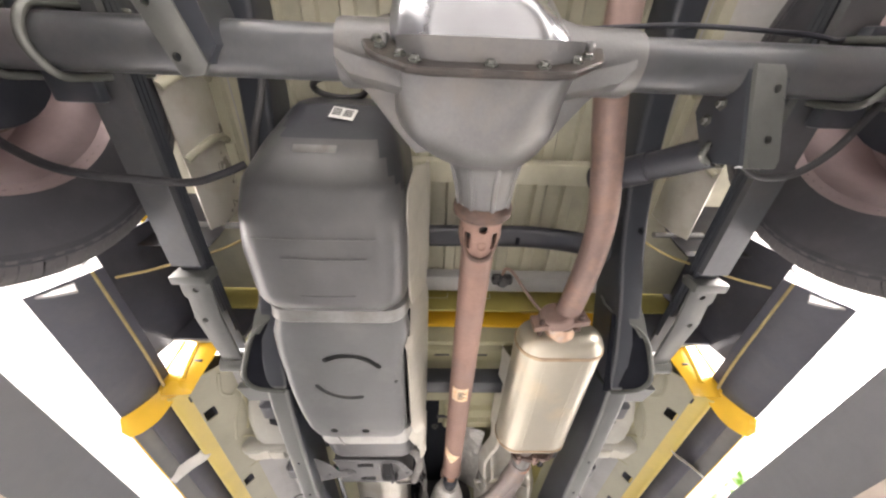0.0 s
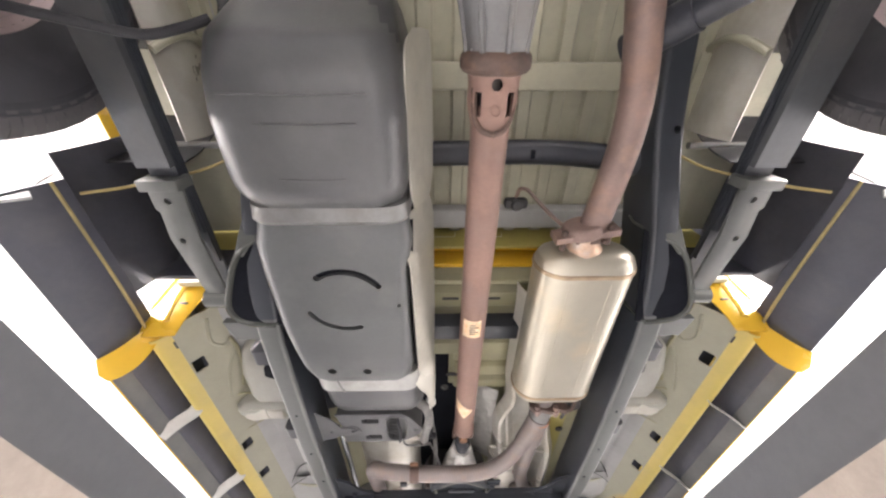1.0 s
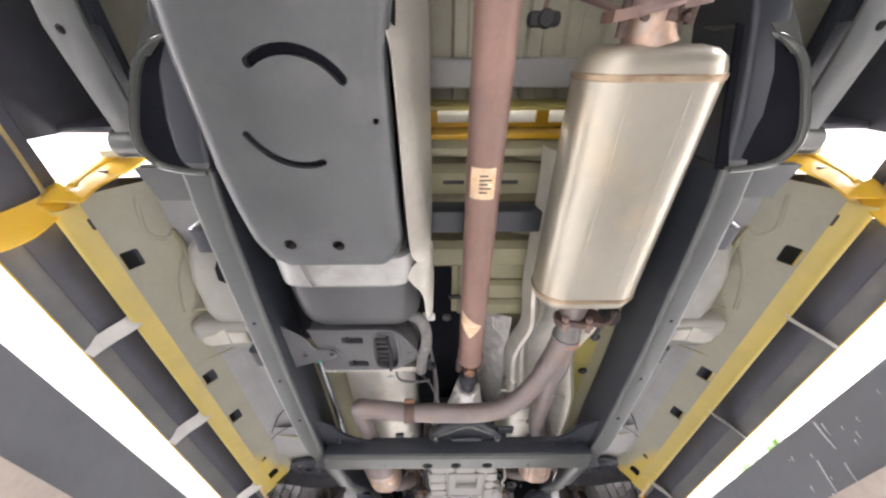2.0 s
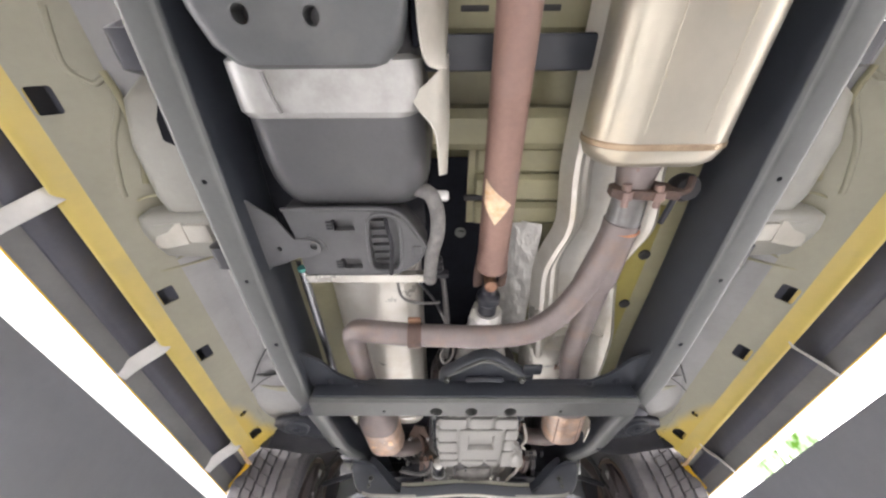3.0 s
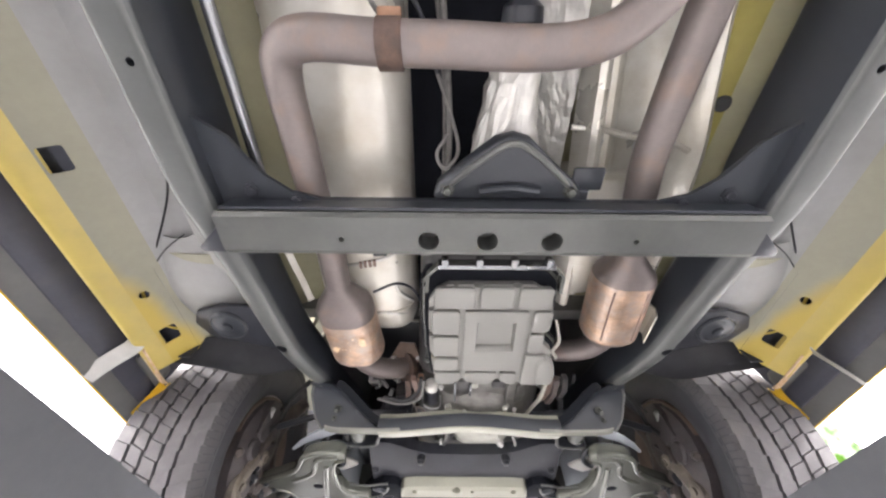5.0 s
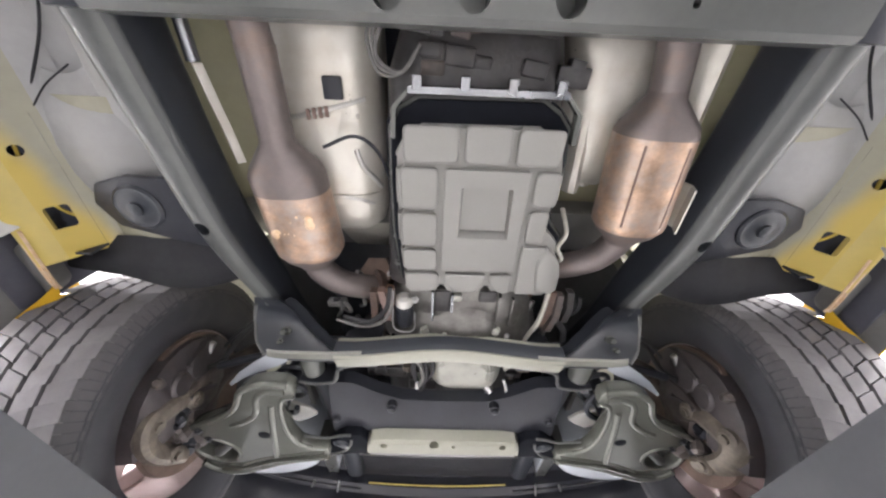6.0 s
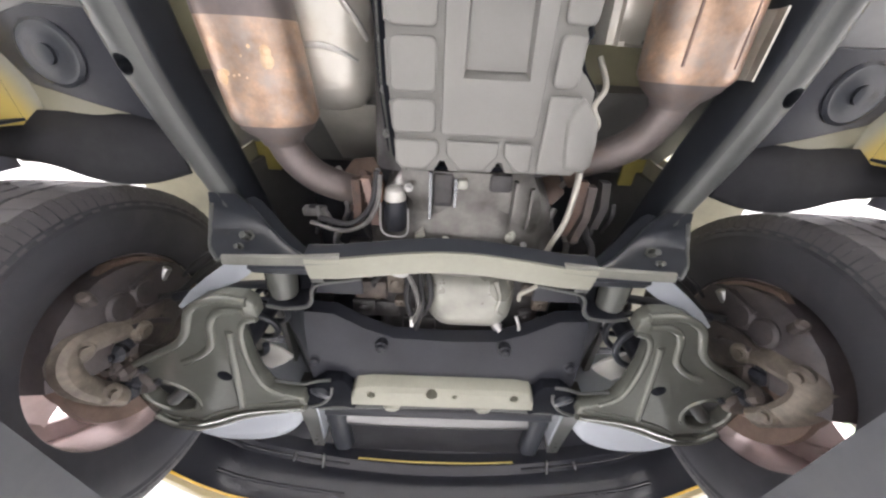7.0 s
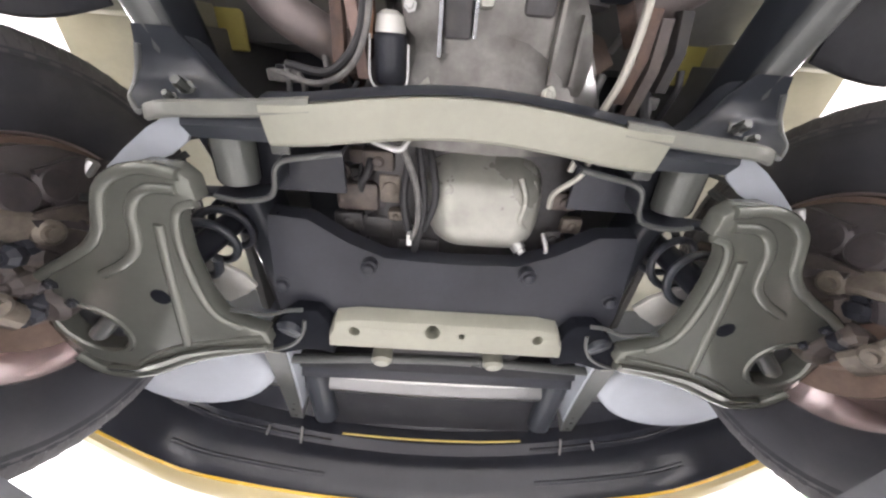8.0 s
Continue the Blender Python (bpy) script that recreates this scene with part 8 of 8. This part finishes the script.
    part("caliper_body", loft([[Vector((s * x, y, z)) for x, z in ((0.716, cz + 0.02), (0.712, cz + 0.10), (0.722, cz + h), (0.79, cz + h), (0.79, cz + 0.02))] for y, h in ((cy - 0.165, 0.10), (cy - 0.14, 0.155), (cy - 0.08, 0.175), (cy - 0.03, 0.15), (cy - 0.01, 0.10))]), M_CALIPER, caliper, "dark caliper body", smooth=40)
    for a in (162, 188):
        part("piston_boss", lathe((s * 0.726, cy + 0.137 * math.cos(radians(a)), cz + 0.137 * math.sin(radians(a))), (-s, 0, 0), [(0.036, -0.02), (0.035, 0.006), (0.028, 0.013), (0.012, 0.014)], 20), M_CALIPER, caliper)
    part("slide_pin", lathe((s * 0.724, cy - 0.13, cz + 0.095), (-s * 0.3, -0.6, 0.5), [(0.013, -0.03), (0.013, 0.03), (0.008, 0.034)], 12), M_STEEL, caliper, "bright slide pin")
    part("slide_pin", lathe((s * 0.732, cy - 0.19, cz - 0.055), (-s * 0.3, -0.6, -0.3), [(0.013, -0.03), (0.013, 0.02), (0.008, 0.026)], 12), M_KNUCKLE, caliper)
    part("brake_hose", pipe([(s * 0.715, cy - 0.10, cz + 0.06), (s * 0.70, cy - 0.08, cz + 0.11), (s * 0.68, cy - 0.10, cz + 0.18), (s * 0.62, cy - 0.14, cz + 0.24)], 0.008, 5, 8), M_HOSE, caliper)
    # hooked tan bracket below the caliper
    hook = [(s * x, y, z) for x, y, z in ((0.728, 2.985, 0.398), (0.732, 2.962, 0.375), (0.738, 2.945, 0.335), (0.742, 2.935, 0.295), (0.742, 2.955, 0.270), (0.740, 3.000, 0.268), (0.736, 3.055, 0.285), (0.732, 3.100, 0.308))]
    part("caliper_bracket", pipe(hook, lambda t: 0.026 + 0.012 * math.sin(math.pi * min(1.0, t * 1.1)), 4, 12, flat=0.7), M_ALLOY, th, "tan oxidised hooked caliper bracket")
    for p, r_ in ((hook[0], 0.024), (hook[3], 0.026), (hook[6], 0.022)):
        part("bracket_boss", lathe((p[0] - s * 0.016, p[1], p[2]), (-s, 0, -0.2), [(r_, -0.012), (r_, 0.006), (r_ * 0.7, 0.012), (r_ * 0.45, 0.012), (r_ * 0.45, 0.020)], 14), M_ALLOY, th)
    ear_ = plate([(2.945, 0.372), (2.955, 0.45), (2.975, 0.500), (3.015, 0.515), (3.05, 0.465), (3.045, 0.405), (3.0, 0.372), (2.97, 0.385)], 0, 0.022, 0.006, m=Matrix(((0, 0, s, s * 0.708), (1, 0, 0, 0), (0, 1, 0, 0), (0, 0, 0, 1))))
    bmesh.ops.recalc_face_normals(ear_, faces=ear_.faces)
    ear_ob = part("knuckle_ear", ear_, M_KNUCKLE, th, "brown grey knuckle ear")
    cut(ear_ob, [disc((s * 0.69, 2.998, 0.452), (s, 0, 0), 0.011, 0.06, 12)])
    part("ear_web", loft([[Vector((s * x, y + dy, z)) for x, dy in ((0.705, -0.008), (0.705, 0.008), (0.76, 0.016), (0.76, -0.016))] for y, z in ((2.962, 0.385), (2.985, 0.43), (3.02, 0.47))]), M_CALIPER, th)
    lump = random.Random(5 + s)
    for k in range(13):
        c = Vector((s * (0.722 + 0.03 * lump.random()), 2.985 + 0.15 * lump.random(), 0.315 + 0.065 * lump.random()))
        part("casting_lump", lathe(c, (s * (lump.random() - 0.5), lump.random() - 0.5, -1), [(0.012, -0.03), (0.021, -0.015), (0.022, 0.002), (0.014, 0.012), (0.008, 0.013), (0.008, 0.022)], 8), (M_BLACK, M_CALIPER, M_KNUCKLE)[k % 3], th)
    part("tie_rod", pipe([(s * 0.70, 2.97, 0.50), (s * 0.56, 2.95, 0.53), (s * 0.40, 2.95, 0.55)], 0.012, 3, 12), M_BLACK, th, "black tie rod")
    part("wire", pipe([(s * 0.70, 2.94, 0.55), (s * 0.66, 2.90, 0.56), (s * 0.60, 2.87, 0.61), (s * 0.53, 2.86, 0.66)], 0.005, 5, 8), M_HOSE, th)
    return th


def coil(s):
    th = thing("coil_spring", "dark coil spring and damper above the lower arm", "coil spring", (s * 0.47, 3.06, 0.42), "coil springs")
    pts_ = [(s * (0.488 - 0.0002 * k) + 0.052 * math.cos(k * 0.6), 3.025 + 0.052 * math.sin(k * 0.6), 0.405 + 0.0055 * k) for k in range(46)]
    part("coil", pipe(pts_, 0.0085, 2, 10), M_FRAME, th)
    part("damper", lathe((s * 0.488, 3.025, 0.405), (0, 0, 1), [(0.026, 0), (0.026, 0.26)], 18), M_BLACK, th)
    return th


for s in (-1, 1):
    lower_arm(s)
    knuckle(s)
    coil(s)
swaybar = thing("sway_bar", "slim grey front sway bar with pinched ends", "sway bar", (0, 3.345, 0.45))
part("bar", pipe([(-0.43, 3.35, 0.452), (-0.39, 3.362, 0.458), (-0.2, 3.348, 0.46), (0, 3.338, 0.46), (0.2, 3.343, 0.46), (0.39, 3.350, 0.458), (0.43, 3.34, 0.452)], 0.012, 4, 12), M_CROSS, swaybar)
for x, y in ((-0.15, 3.335), (0.13, 3.33)):
    part("bushing", lathe((x, y, 0.452), (0, 0.3, -1), [(0.026, -0.02), (0.026, 0.006), (0.018, 0.014)], 14), M_PALE, swaybar)

# ---- wheels ----
def wheel(name, x, y, z, s, R, label, spokes=0):
    th = thing(name, label, "wheel", (x, y, z - R), "truck wheels")
    w = 0.135
    o, ax = (x, y, z), (s, 0, 0)
    side = lambda sg: [(0.226, sg * 0.104), (0.242, sg * 0.113), (0.268, sg * 0.128), (0.300, sg * 0.138), (R - 0.056, sg * 0.137), (R - 0.032, sg * 0.129)]
    prof = [(r, h) for r, h in side(-1)] + [(R - 0.018, -0.118), (R - 0.012, -0.10), (R - 0.010, 0.0), (R - 0.012, 0.10), (R - 0.018, 0.118)] + [(r, h) for r, h in side(1)[::-1]] + [(0.226, 0.098), (0.226, -0.098), (0.226, -0.104)]
    tyre = part("tyre", lathe(o, ax, prof[:-1], 72, ring=True), M_RUBBER, th, "dusty black rubber tyre")
    bm = bmesh.new()
    rng = random.Random(3)
    N = 62
    rows = ((-0.121, -0.074, 0.012), (-0.066, -0.028, 0.016), (-0.020, 0.020, -0.014), (0.028, 0.066, -0.016), (0.074, 0.121, -0.012))
    for ri, (h0, h1, slant) in enumerate(rows):
        for k in range(N):
            a0 = 2 * math.pi * (k + 0.012 + (ri % 2) * 0.35) / N
            a1 = 2 * math.pi * (k + 0.988 + (ri % 2) * 0.35) / N
            sl = slant / R
            vs = []
            for rr_, sh in ((R - 0.016, 0.0), (R, 0.0006)):
                for h, a in ((h0 + 0.0024 + sh, a0 + sh), (h1 + 0.0024 - sh, a0 + sl + sh), (h1 - 0.0024 - sh, a1 + sl - sh), (h0 - 0.0024 + sh, a1 - sh)):
                    drop = 0.006 if abs(h) > 0.11 else 0.0
                    vs.append(bm.verts.new((x + s * h, y + (rr_ - drop) * math.cos(a), z + (rr_ - drop) * math.sin(a))))
            for q in ((4, 5, 6, 7), (0, 1, 5, 4), (1, 2, 6, 5), (2, 3, 7, 6), (3, 0, 4, 7)):
                bm.faces.new([vs[i] for i in q])
    part("tread", bm, M_TREAD, tyre, "grey worn tread blocks", smooth=0)
    bm = bmesh.new()
    for sg in (-1, 1):
        for k in range(2 * N):
            a0, a1 = math.pi * (k + 0.05) / N, math.pi * (k + 0.95) / N
            low = 0.050 if k % 2 else 0.038
            line_ = ((0.1195, R - 0.0062), (0.1300, R - 0.0150), (0.1360, R - 0.0280), (0.1395, R - low), (0.1365, R - low - 0.004))
            vs = [[bm.verts.new((x + s * sg * h, y + r_ * math.cos(a), z + r_ * math.sin(a))) for h, r_ in line_] for a in (a0, a1)]
            for q in range(len(line_) - 1):
                bm.faces.new((vs[0][q], vs[0][q + 1], vs[1][q + 1], vs[1][q]))
    tagged(part("shoulder_ring", bm, M_SHOULDER, tyre, "worn grey shoulder of the tread", smooth=40), kind="stuff")
    for sg in (-1, 1):
        prof2 = [(R - 0.062, sg * 0.1365), (R - 0.050, sg * 0.1400), (R - 0.046, sg * 0.1380), (R - 0.040, sg * 0.1390), (R - 0.034, sg * 0.1325)]
        part("sidewall_band", lathe(o, ax, prof2, 72, ring=True), M_RUBBER, tyre)
    if spokes:
        part("barrel", lathe(o, ax, [(0.2255, -0.098), (0.2255, -0.096), (0.225, -0.094), (0.224, -0.05), (0.224, 0.095), (0.232, 0.104), (0.226, 0.106), (0.218, 0.09), (0.218, -0.05), (0.220, -0.090), (0.224, -0.098)], 64, ring=True), M_RIM, th, "dusty pinkish inside of the alloy wheel")
        part("wheel_face", lathe(o, ax, [(0.176, 0.050), (0.180, 0.044), (0.2175, 0.038), (0.2175, 0.085), (0.180, 0.085)], 64, ring=True), M_RIM, th, "outer ring of the wheel face")
        part("wheel_hub", lathe(o, ax, [(0.085, 0.02), (0.085, 0.06), (0.05, 0.075)], 32), M_RIM, th)
        for k in range(spokes):
            a = radians(30) + 2 * math.pi * k / spokes
            u, v = Vector((0, math.cos(a) * -s * -1, math.sin(a))), Vector((0, -math.sin(a), math.cos(a)))
            rings = [[Vector(o) + u * r_ + v * w_ * sg + Vector((s * h, 0, 0)) for sg, h in ((-1, h0), (1, h0), (0.8, h0 + 0.035), (-0.8, h0 + 0.035))] for r_, w_, h0 in ((0.07, 0.050, 0.03), (0.12, 0.066, 0.04), (0.18, 0.098, 0.055), (0.218, 0.118, 0.06))]
            part("spoke", bevel(loft(rings), 0.005), M_RIM, th)
    else:
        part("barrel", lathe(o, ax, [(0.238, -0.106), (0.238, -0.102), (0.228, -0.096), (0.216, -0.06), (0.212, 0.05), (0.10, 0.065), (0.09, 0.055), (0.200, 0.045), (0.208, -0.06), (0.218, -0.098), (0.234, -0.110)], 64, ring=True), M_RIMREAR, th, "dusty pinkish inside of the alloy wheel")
    part("rotor", lathe((x - s * 0.05, y, z), ax, [(0.142, -0.008), (0.144, 0.0), (0.144, 0.024), (0.10, 0.026), (0.08, 0.04), (0.08, -0.008)], 48, ring=True), M_ROTOR, th, "rust filmed brake disc")
    return th


wheel("truck_wheel", -0.86, 3.05, 0.412, -1, 0.392, "front wheel with grey worn tyre standing on the runway", 5)
wheel("truck_wheel", 0.86, 3.05, 0.412, 1, 0.392, "front wheel with grey worn tyre standing on the runway", 5)
wheel("truck_wheel", -0.89, 0.05, 0.374, -1, 0.388, "rear wheel with dusty tyre beside the leaf spring")
wheel("truck_wheel", 0.89, 0.05, 0.374, 1, 0.388, "rear wheel with dusty tyre beside the leaf spring")

# ---- front end ----
front = thing("front_bumper", "black front bumper underside with thin yellow lower edge", "bumper", (0, 3.85, 0.40))
arc = lambda x: 3.985 - 0.30 * x * x - 3.0 * max(0, abs(x) - 0.70) ** 2
xs = [-0.97 + 1.94 * i / 28 for i in range(29)]
def bow_strip(p):
    rows_ = [[Vector((x, arc(x) + dy, z)) for dy, z in p] for x in xs]
    sub = bmesh.new()
    vv = [[sub.verts.new(q) for q in r_] for r_ in rows_]
    for a, b in zip(vv, vv[1:]):
        for i in range(len(p) - 1):
            sub.faces.new((a[i], a[i + 1], b[i + 1], b[i]))
    bmesh.ops.recalc_face_normals(sub, faces=sub.faces)
    bmesh.ops.solidify(sub, geom=sub.faces[:], thickness=0.004)
    return sub
part("valance", bow_strip([(-0.40, 0.66), (-0.26, 0.645), (-0.12, 0.61), (-0.085, 0.585), (-0.075, 0.54), (-0.045, 0.515), (-0.040, 0.46), (-0.016, 0.42), (-0.010, 0.379)]), M_GLOSS, front, "glossy black plastic valance")
part("edge", bow_strip([(-0.010, 0.379), (-0.006, 0.373), (0.000, 0.373), (0.003, 0.377)]), M_YELLOW, front, "thin yellow lower edge")
part("skin", bow_strip([(0.003, 0.377), (0.04, 0.366), (0.13, 0.370), (0.19, 0.41), (0.21, 0.60)]), M_LIP, front, "yellow bumper skin, paled as if lit from the floor")
part("bumper_beam", pipe([(-0.62, 3.60, 0.605), (-0.3, 3.625, 0.605), (0, 3.635, 0.605), (0.3, 3.625, 0.605), (0.62, 3.60, 0.605)], 0.05, 4, 24), M_CHROME, front, "polished dark steel bumper beam")
# White strip painted in place of the highlight on the polished beam.
part("beam_glint", pipe([(-0.42, 3.560, 0.568), (-0.2, 3.577, 0.568), (0, 3.583, 0.568), (0.2, 3.578, 0.568), (0.42, 3.560, 0.568)], 0.009, 4, 12), M_LABEL, front, "white strip painting the highlight on the beam")
part("slot_edge", pipe([(-0.325, 3.872, 0.545), (-0.16, 3.888, 0.545), (0, 3.893, 0.545), (0.16, 3.888, 0.545), (0.325, 3.868, 0.545)], 0.0035, 4, 8), M_SILL, front, "yellow painted slot edge")
part("inner_ledge", box(-0.36, 0.36, 3.66, 3.86, 0.575, 0.585, 0.004), M_LINER, front)
part("closing_panel", box(-0.98, 0.98, 3.45, 4.0, 0.80, 0.82, 0.004), M_BLACK, front)
part("radiator_support", box(-0.60, 0.60, 3.40, 3.46, 0.505, 0.56, 0.008), M_LINER, front, "dark radiator support")
for s in (-1, 1):
    pad = loft([[Vector((s * (0.645 + 0.20 * c * k), 3.45 + 0.13 * sn * k + 0.02 * c, z)) for c, sn in ((math.cos(2 * math.pi * i / 28), math.sin(2 * math.pi * i / 28)) for i in range(28))] for z, k in ((0.66, 1.08), (0.52, 1.03), (0.475, 1.0), (0.458, 0.96), (0.451, 0.85), (0.449, 0.5))])
    part("lamp_housing", pad, M_PADWHITE, front, "pale rounded plastic housing", smooth=60)
    for x0, y0, x1, y1 in ((0.560, 3.80, 0.600, 3.90), (0.450, 3.80, 0.470, 3.92)):
        part("rod", pipe([(s * x0, y0, 0.52), (s * x1, y1, 0.50)], 0.004, 2, 8), M_STEEL, front, "thin bright support rod")
    # Clips are coloured white to paint the small glints on the valance.
    for x, y, z in ((0.80, 3.74, 0.520), (0.66, 3.83, 0.470)):
        part("clip", box(-0.016, 0.016, -0.005, 0.005, 0, 0.006, 0.002, m=Matrix.Translation((s * x, y, z)) @ Matrix.Rotation(s * -0.6, 4, "Z")), M_LABEL, front, "small white clip")
    for d, z in ((-0.30, 0.645), (-0.19, 0.622), (-0.062, 0.522), (-0.030, 0.430)):
        part("valance_rib", pipe([(s * x, arc(x) + d, z) for x in (0.36, 0.48, 0.60, 0.72, 0.80)], 0.0065, 3, 8), M_GLOSS, front)

# ---- shocks, hoses and cables ----
for s, pts_ in ((1, [(0.486, 0.17, 0.35), (0.40, 0.20, 0.40), (0.30, 0.25, 0.46), (0.15, 0.32, 0.56)]),):
    th = thing("shock_absorber", "black rear shock absorber slanting behind the exhaust", "shock absorber", (0.48, 0.18, 0.35))
    part("body", pipe([(0.455, 0.185, 0.385), (0.335, 0.30, 0.55)], 0.030, 2, 20), M_BLACK, th)
    part("dust_cover", pipe([(0.40, 0.238, 0.46), (0.335, 0.30, 0.55)], 0.034, 2, 20), M_BLACK, th)
    part("eye", lathe((0.455, 0.185, 0.375), (0.3, -0.9, 0.2), [(0.022, -0.02), (0.022, 0.02)], 18), M_ARM, th)


def cable(name, label, pts_, r_, m_, n=6):
    th = thing(name, label, "cable", pts_[0], "hoses and cables")
    part("line", pipe(pts_, r_, n, 10), m_, th)
    return th


cable("brake_cable", "dark sheathed brake cable slung to the rear wheel", [(-0.46, 0.255, 0.455), (-0.50, 0.27, 0.43), (-0.55, 0.28, 0.405), (-0.62, 0.265, 0.375), (-0.68, 0.250, 0.352), (-0.74, 0.235, 0.350), (-0.80, 0.20, 0.355), (-0.86, 0.15, 0.37)], 0.008, M_LINER)
cable("brake_cable", "dark sheathed brake cable slung to the rear wheel", [(0.49, 0.19, 0.36), (0.52, 0.215, 0.345), (0.575, 0.21, 0.335), (0.63, 0.17, 0.34), (0.68, 0.11, 0.36), (0.73, 0.05, 0.38)], 0.0065, M_HOSE)
cable("filler_hose", "black breather hose beside the tank", [(-0.47, 0.02, 0.70), (-0.475, 0.14, 0.62), (-0.478, 0.25, 0.53), (-0.482, 0.40, 0.50), (-0.485, 0.55, 0.50), (-0.49, 0.66, 0.52)], 0.009, M_HOSE)
cable("vent_hose", "black looped vent hose above the tank end", [(-0.307 + 0.068 * math.cos(0.785 * k), 0.125 + 0.026 * math.sin(0.785 * k), 0.69 + 0.02 * math.sin(0.785 * k)) for k in range(9)], 0.008, M_HOSE)
for s in (-1, 1):
    cable("wire_harness", "thin yellowed wire along the bed side", [(s * 0.952, 0.56, 0.482), (s * 0.951, 0.72, 0.482), (s * 0.949, 0.88, 0.480), (s * 0.935, 1.035, 0.462)], 0.0042, M_WIRE)
    cable("wire_harness", "thin yellowed wire along the bed side", [(s * 0.935, 0.60, 0.512), (s * 0.85, 0.60, 0.565), (s * 0.70, 0.58, 0.66), (s * 0.58, 0.52, 0.72)], 0.004, M_WIRE)
cable("fuel_line", "dark fuel line in the tunnel", [(-0.10, 1.62, 0.55), (-0.085, 1.75, 0.56), (-0.075, 1.90, 0.55), (-0.08, 2.02, 0.52)], 0.006, M_GREYHOSE)
cable("sensor_wire", "grey sensor wire looping from the canister", [(-0.21, 1.635, 0.47), (-0.205, 1.69, 0.47), (-0.18, 1.725, 0.48), (-0.13, 1.74, 0.49), (-0.10, 1.745, 0.50)], 0.004, M_GREYHOSE)
cable("sensor_wire", "grey sensor wire looping from the canister", [(-0.16, 1.635, 0.48), (-0.145, 1.68, 0.49), (-0.12, 1.73, 0.50), (-0.10, 1.80, 0.52)], 0.004, M_BLACK)
cable("sensor_wire", "thin wire from a converter to the gearbox", [(-0.26, 2.28, 0.47), (-0.20, 2.26, 0.48), (-0.16, 2.30, 0.50), (-0.14, 2.38, 0.52)], 0.0035, M_BLACK)
cable("cooler_line", "pale bent cooler line beside the gearbox pan", [(0.23, 2.40, 0.50), (0.235, 2.44, 0.46), (0.22, 2.47, 0.45), (0.235, 2.50, 0.45), (0.225, 2.53, 0.48)], 0.005, M_SHEET)

rng = random.Random(21)
for k in range(9):
    side = -1 if k % 3 else 1
    x = side * (0.13 + 0.14 * rng.random()) + 0.03
    y = 2.62 + 0.40 * rng.random()
    z = 0.49 + 0.06 * rng.random()
    pts_ = [(x, y, z)]
    for j in range(4):
        pts_.append((pts_[-1][0] + side * (0.03 * rng.random() - 0.01), pts_[-1][1] + 0.02 + 0.04 * rng.random(), pts_[-1][2] + 0.04 * (rng.random() - 0.5)))
    cable("engine_hose", "dark hose among the engine clutter", pts_, 0.004 + 0.005 * rng.random(), (M_HOSE, M_GREYHOSE, M_HOSE, M_KNUCKLE)[k % 4])
cable("fuel_line", "grey line running along the tunnel", [(-0.105, 1.66, 0.60), (-0.09, 1.78, 0.60), (-0.085, 1.90, 0.58), (-0.09, 2.05, 0.55), (-0.12, 2.2, 0.55)], 0.005, M_GREYHOSE)
cable("sensor_wire", "black wire looping beside the transmission mount", [(-0.10, 1.80, 0.52), (-0.07, 1.88, 0.50), (-0.06, 1.93, 0.47), (-0.085, 1.955, 0.45), (-0.10, 1.93, 0.46), (-0.08, 1.90, 0.48)], 0.0035, M_GREYHOSE)
for s in (-1, 1):
    cable("brake_pipe", "silver brake pipe beside the rear wheel house", [(s * 0.83, 0.53, 0.700), (s * 0.78, 0.53, 0.700), (s * 0.72, 0.53, 0.700), (s * 0.665, 0.53, 0.700)], 0.010, M_STRAP)
# lines and fittings beside the bell housing
for s in (-1, 1):
    manifold = thing("exhaust_manifold", "rusty exhaust manifold outlet beside the bell housing", "exhaust manifold", (s * 0.20, 2.68, 0.55), "exhaust manifolds")
    part("outlet", pipe([(s * 0.205, 2.655, 0.575), (s * 0.19, 2.70, 0.60), (s * 0.19, 2.78, 0.64)], 0.036, 4, 16), M_RUSTY, manifold)
    part("outlet_flange", lathe((s * 0.207, 2.652, 0.572), (s * 0.3, -0.7, -0.6), [(0.052, -0.007), (0.054, 0.0), (0.052, 0.007)], 6), M_ROTOR, manifold, "reddish rusty flange")
    for k in range(2):
        part("stud", pipe([(s * (0.17 + 0.075 * k), 2.65, 0.565), (s * (0.165 + 0.085 * k), 2.625, 0.545)], 0.006, 2, 8), M_STEEL, manifold)
    fit = random.Random(8 + s)
    for k in range(6):
        x, y = s * (0.17 + 0.20 * fit.random()), 2.66 + 0.12 * fit.random()
        cable("engine_line", "slim line and fitting beside the bell housing", [(x, y, 0.52), (x + 0.03 * (fit.random() - 0.5), y + 0.03, 0.515), (x + 0.05 * (fit.random() - 0.5), y + 0.08, 0.54 + 0.04 * fit.random())], 0.004 + 0.004 * fit.random(), (M_GREYHOSE, M_HOSE, M_STRAP)[k % 3])
    clip_ = thing("sensor_plug", "grey sensor plug among the engine lines", "sensor plug", (s * 0.30, 2.72, 0.53), "sensor plugs")
    part("plug_body", box(s * 0.285, s * 0.335, 2.712, 2.732, 0.52, 0.545, 0.004), M_GREYHOSE, clip_)
    part("plug_lock", box(s * 0.30, s * 0.32, 2.706, 2.714, 0.524, 0.534, 0.002), M_LINER, clip_)
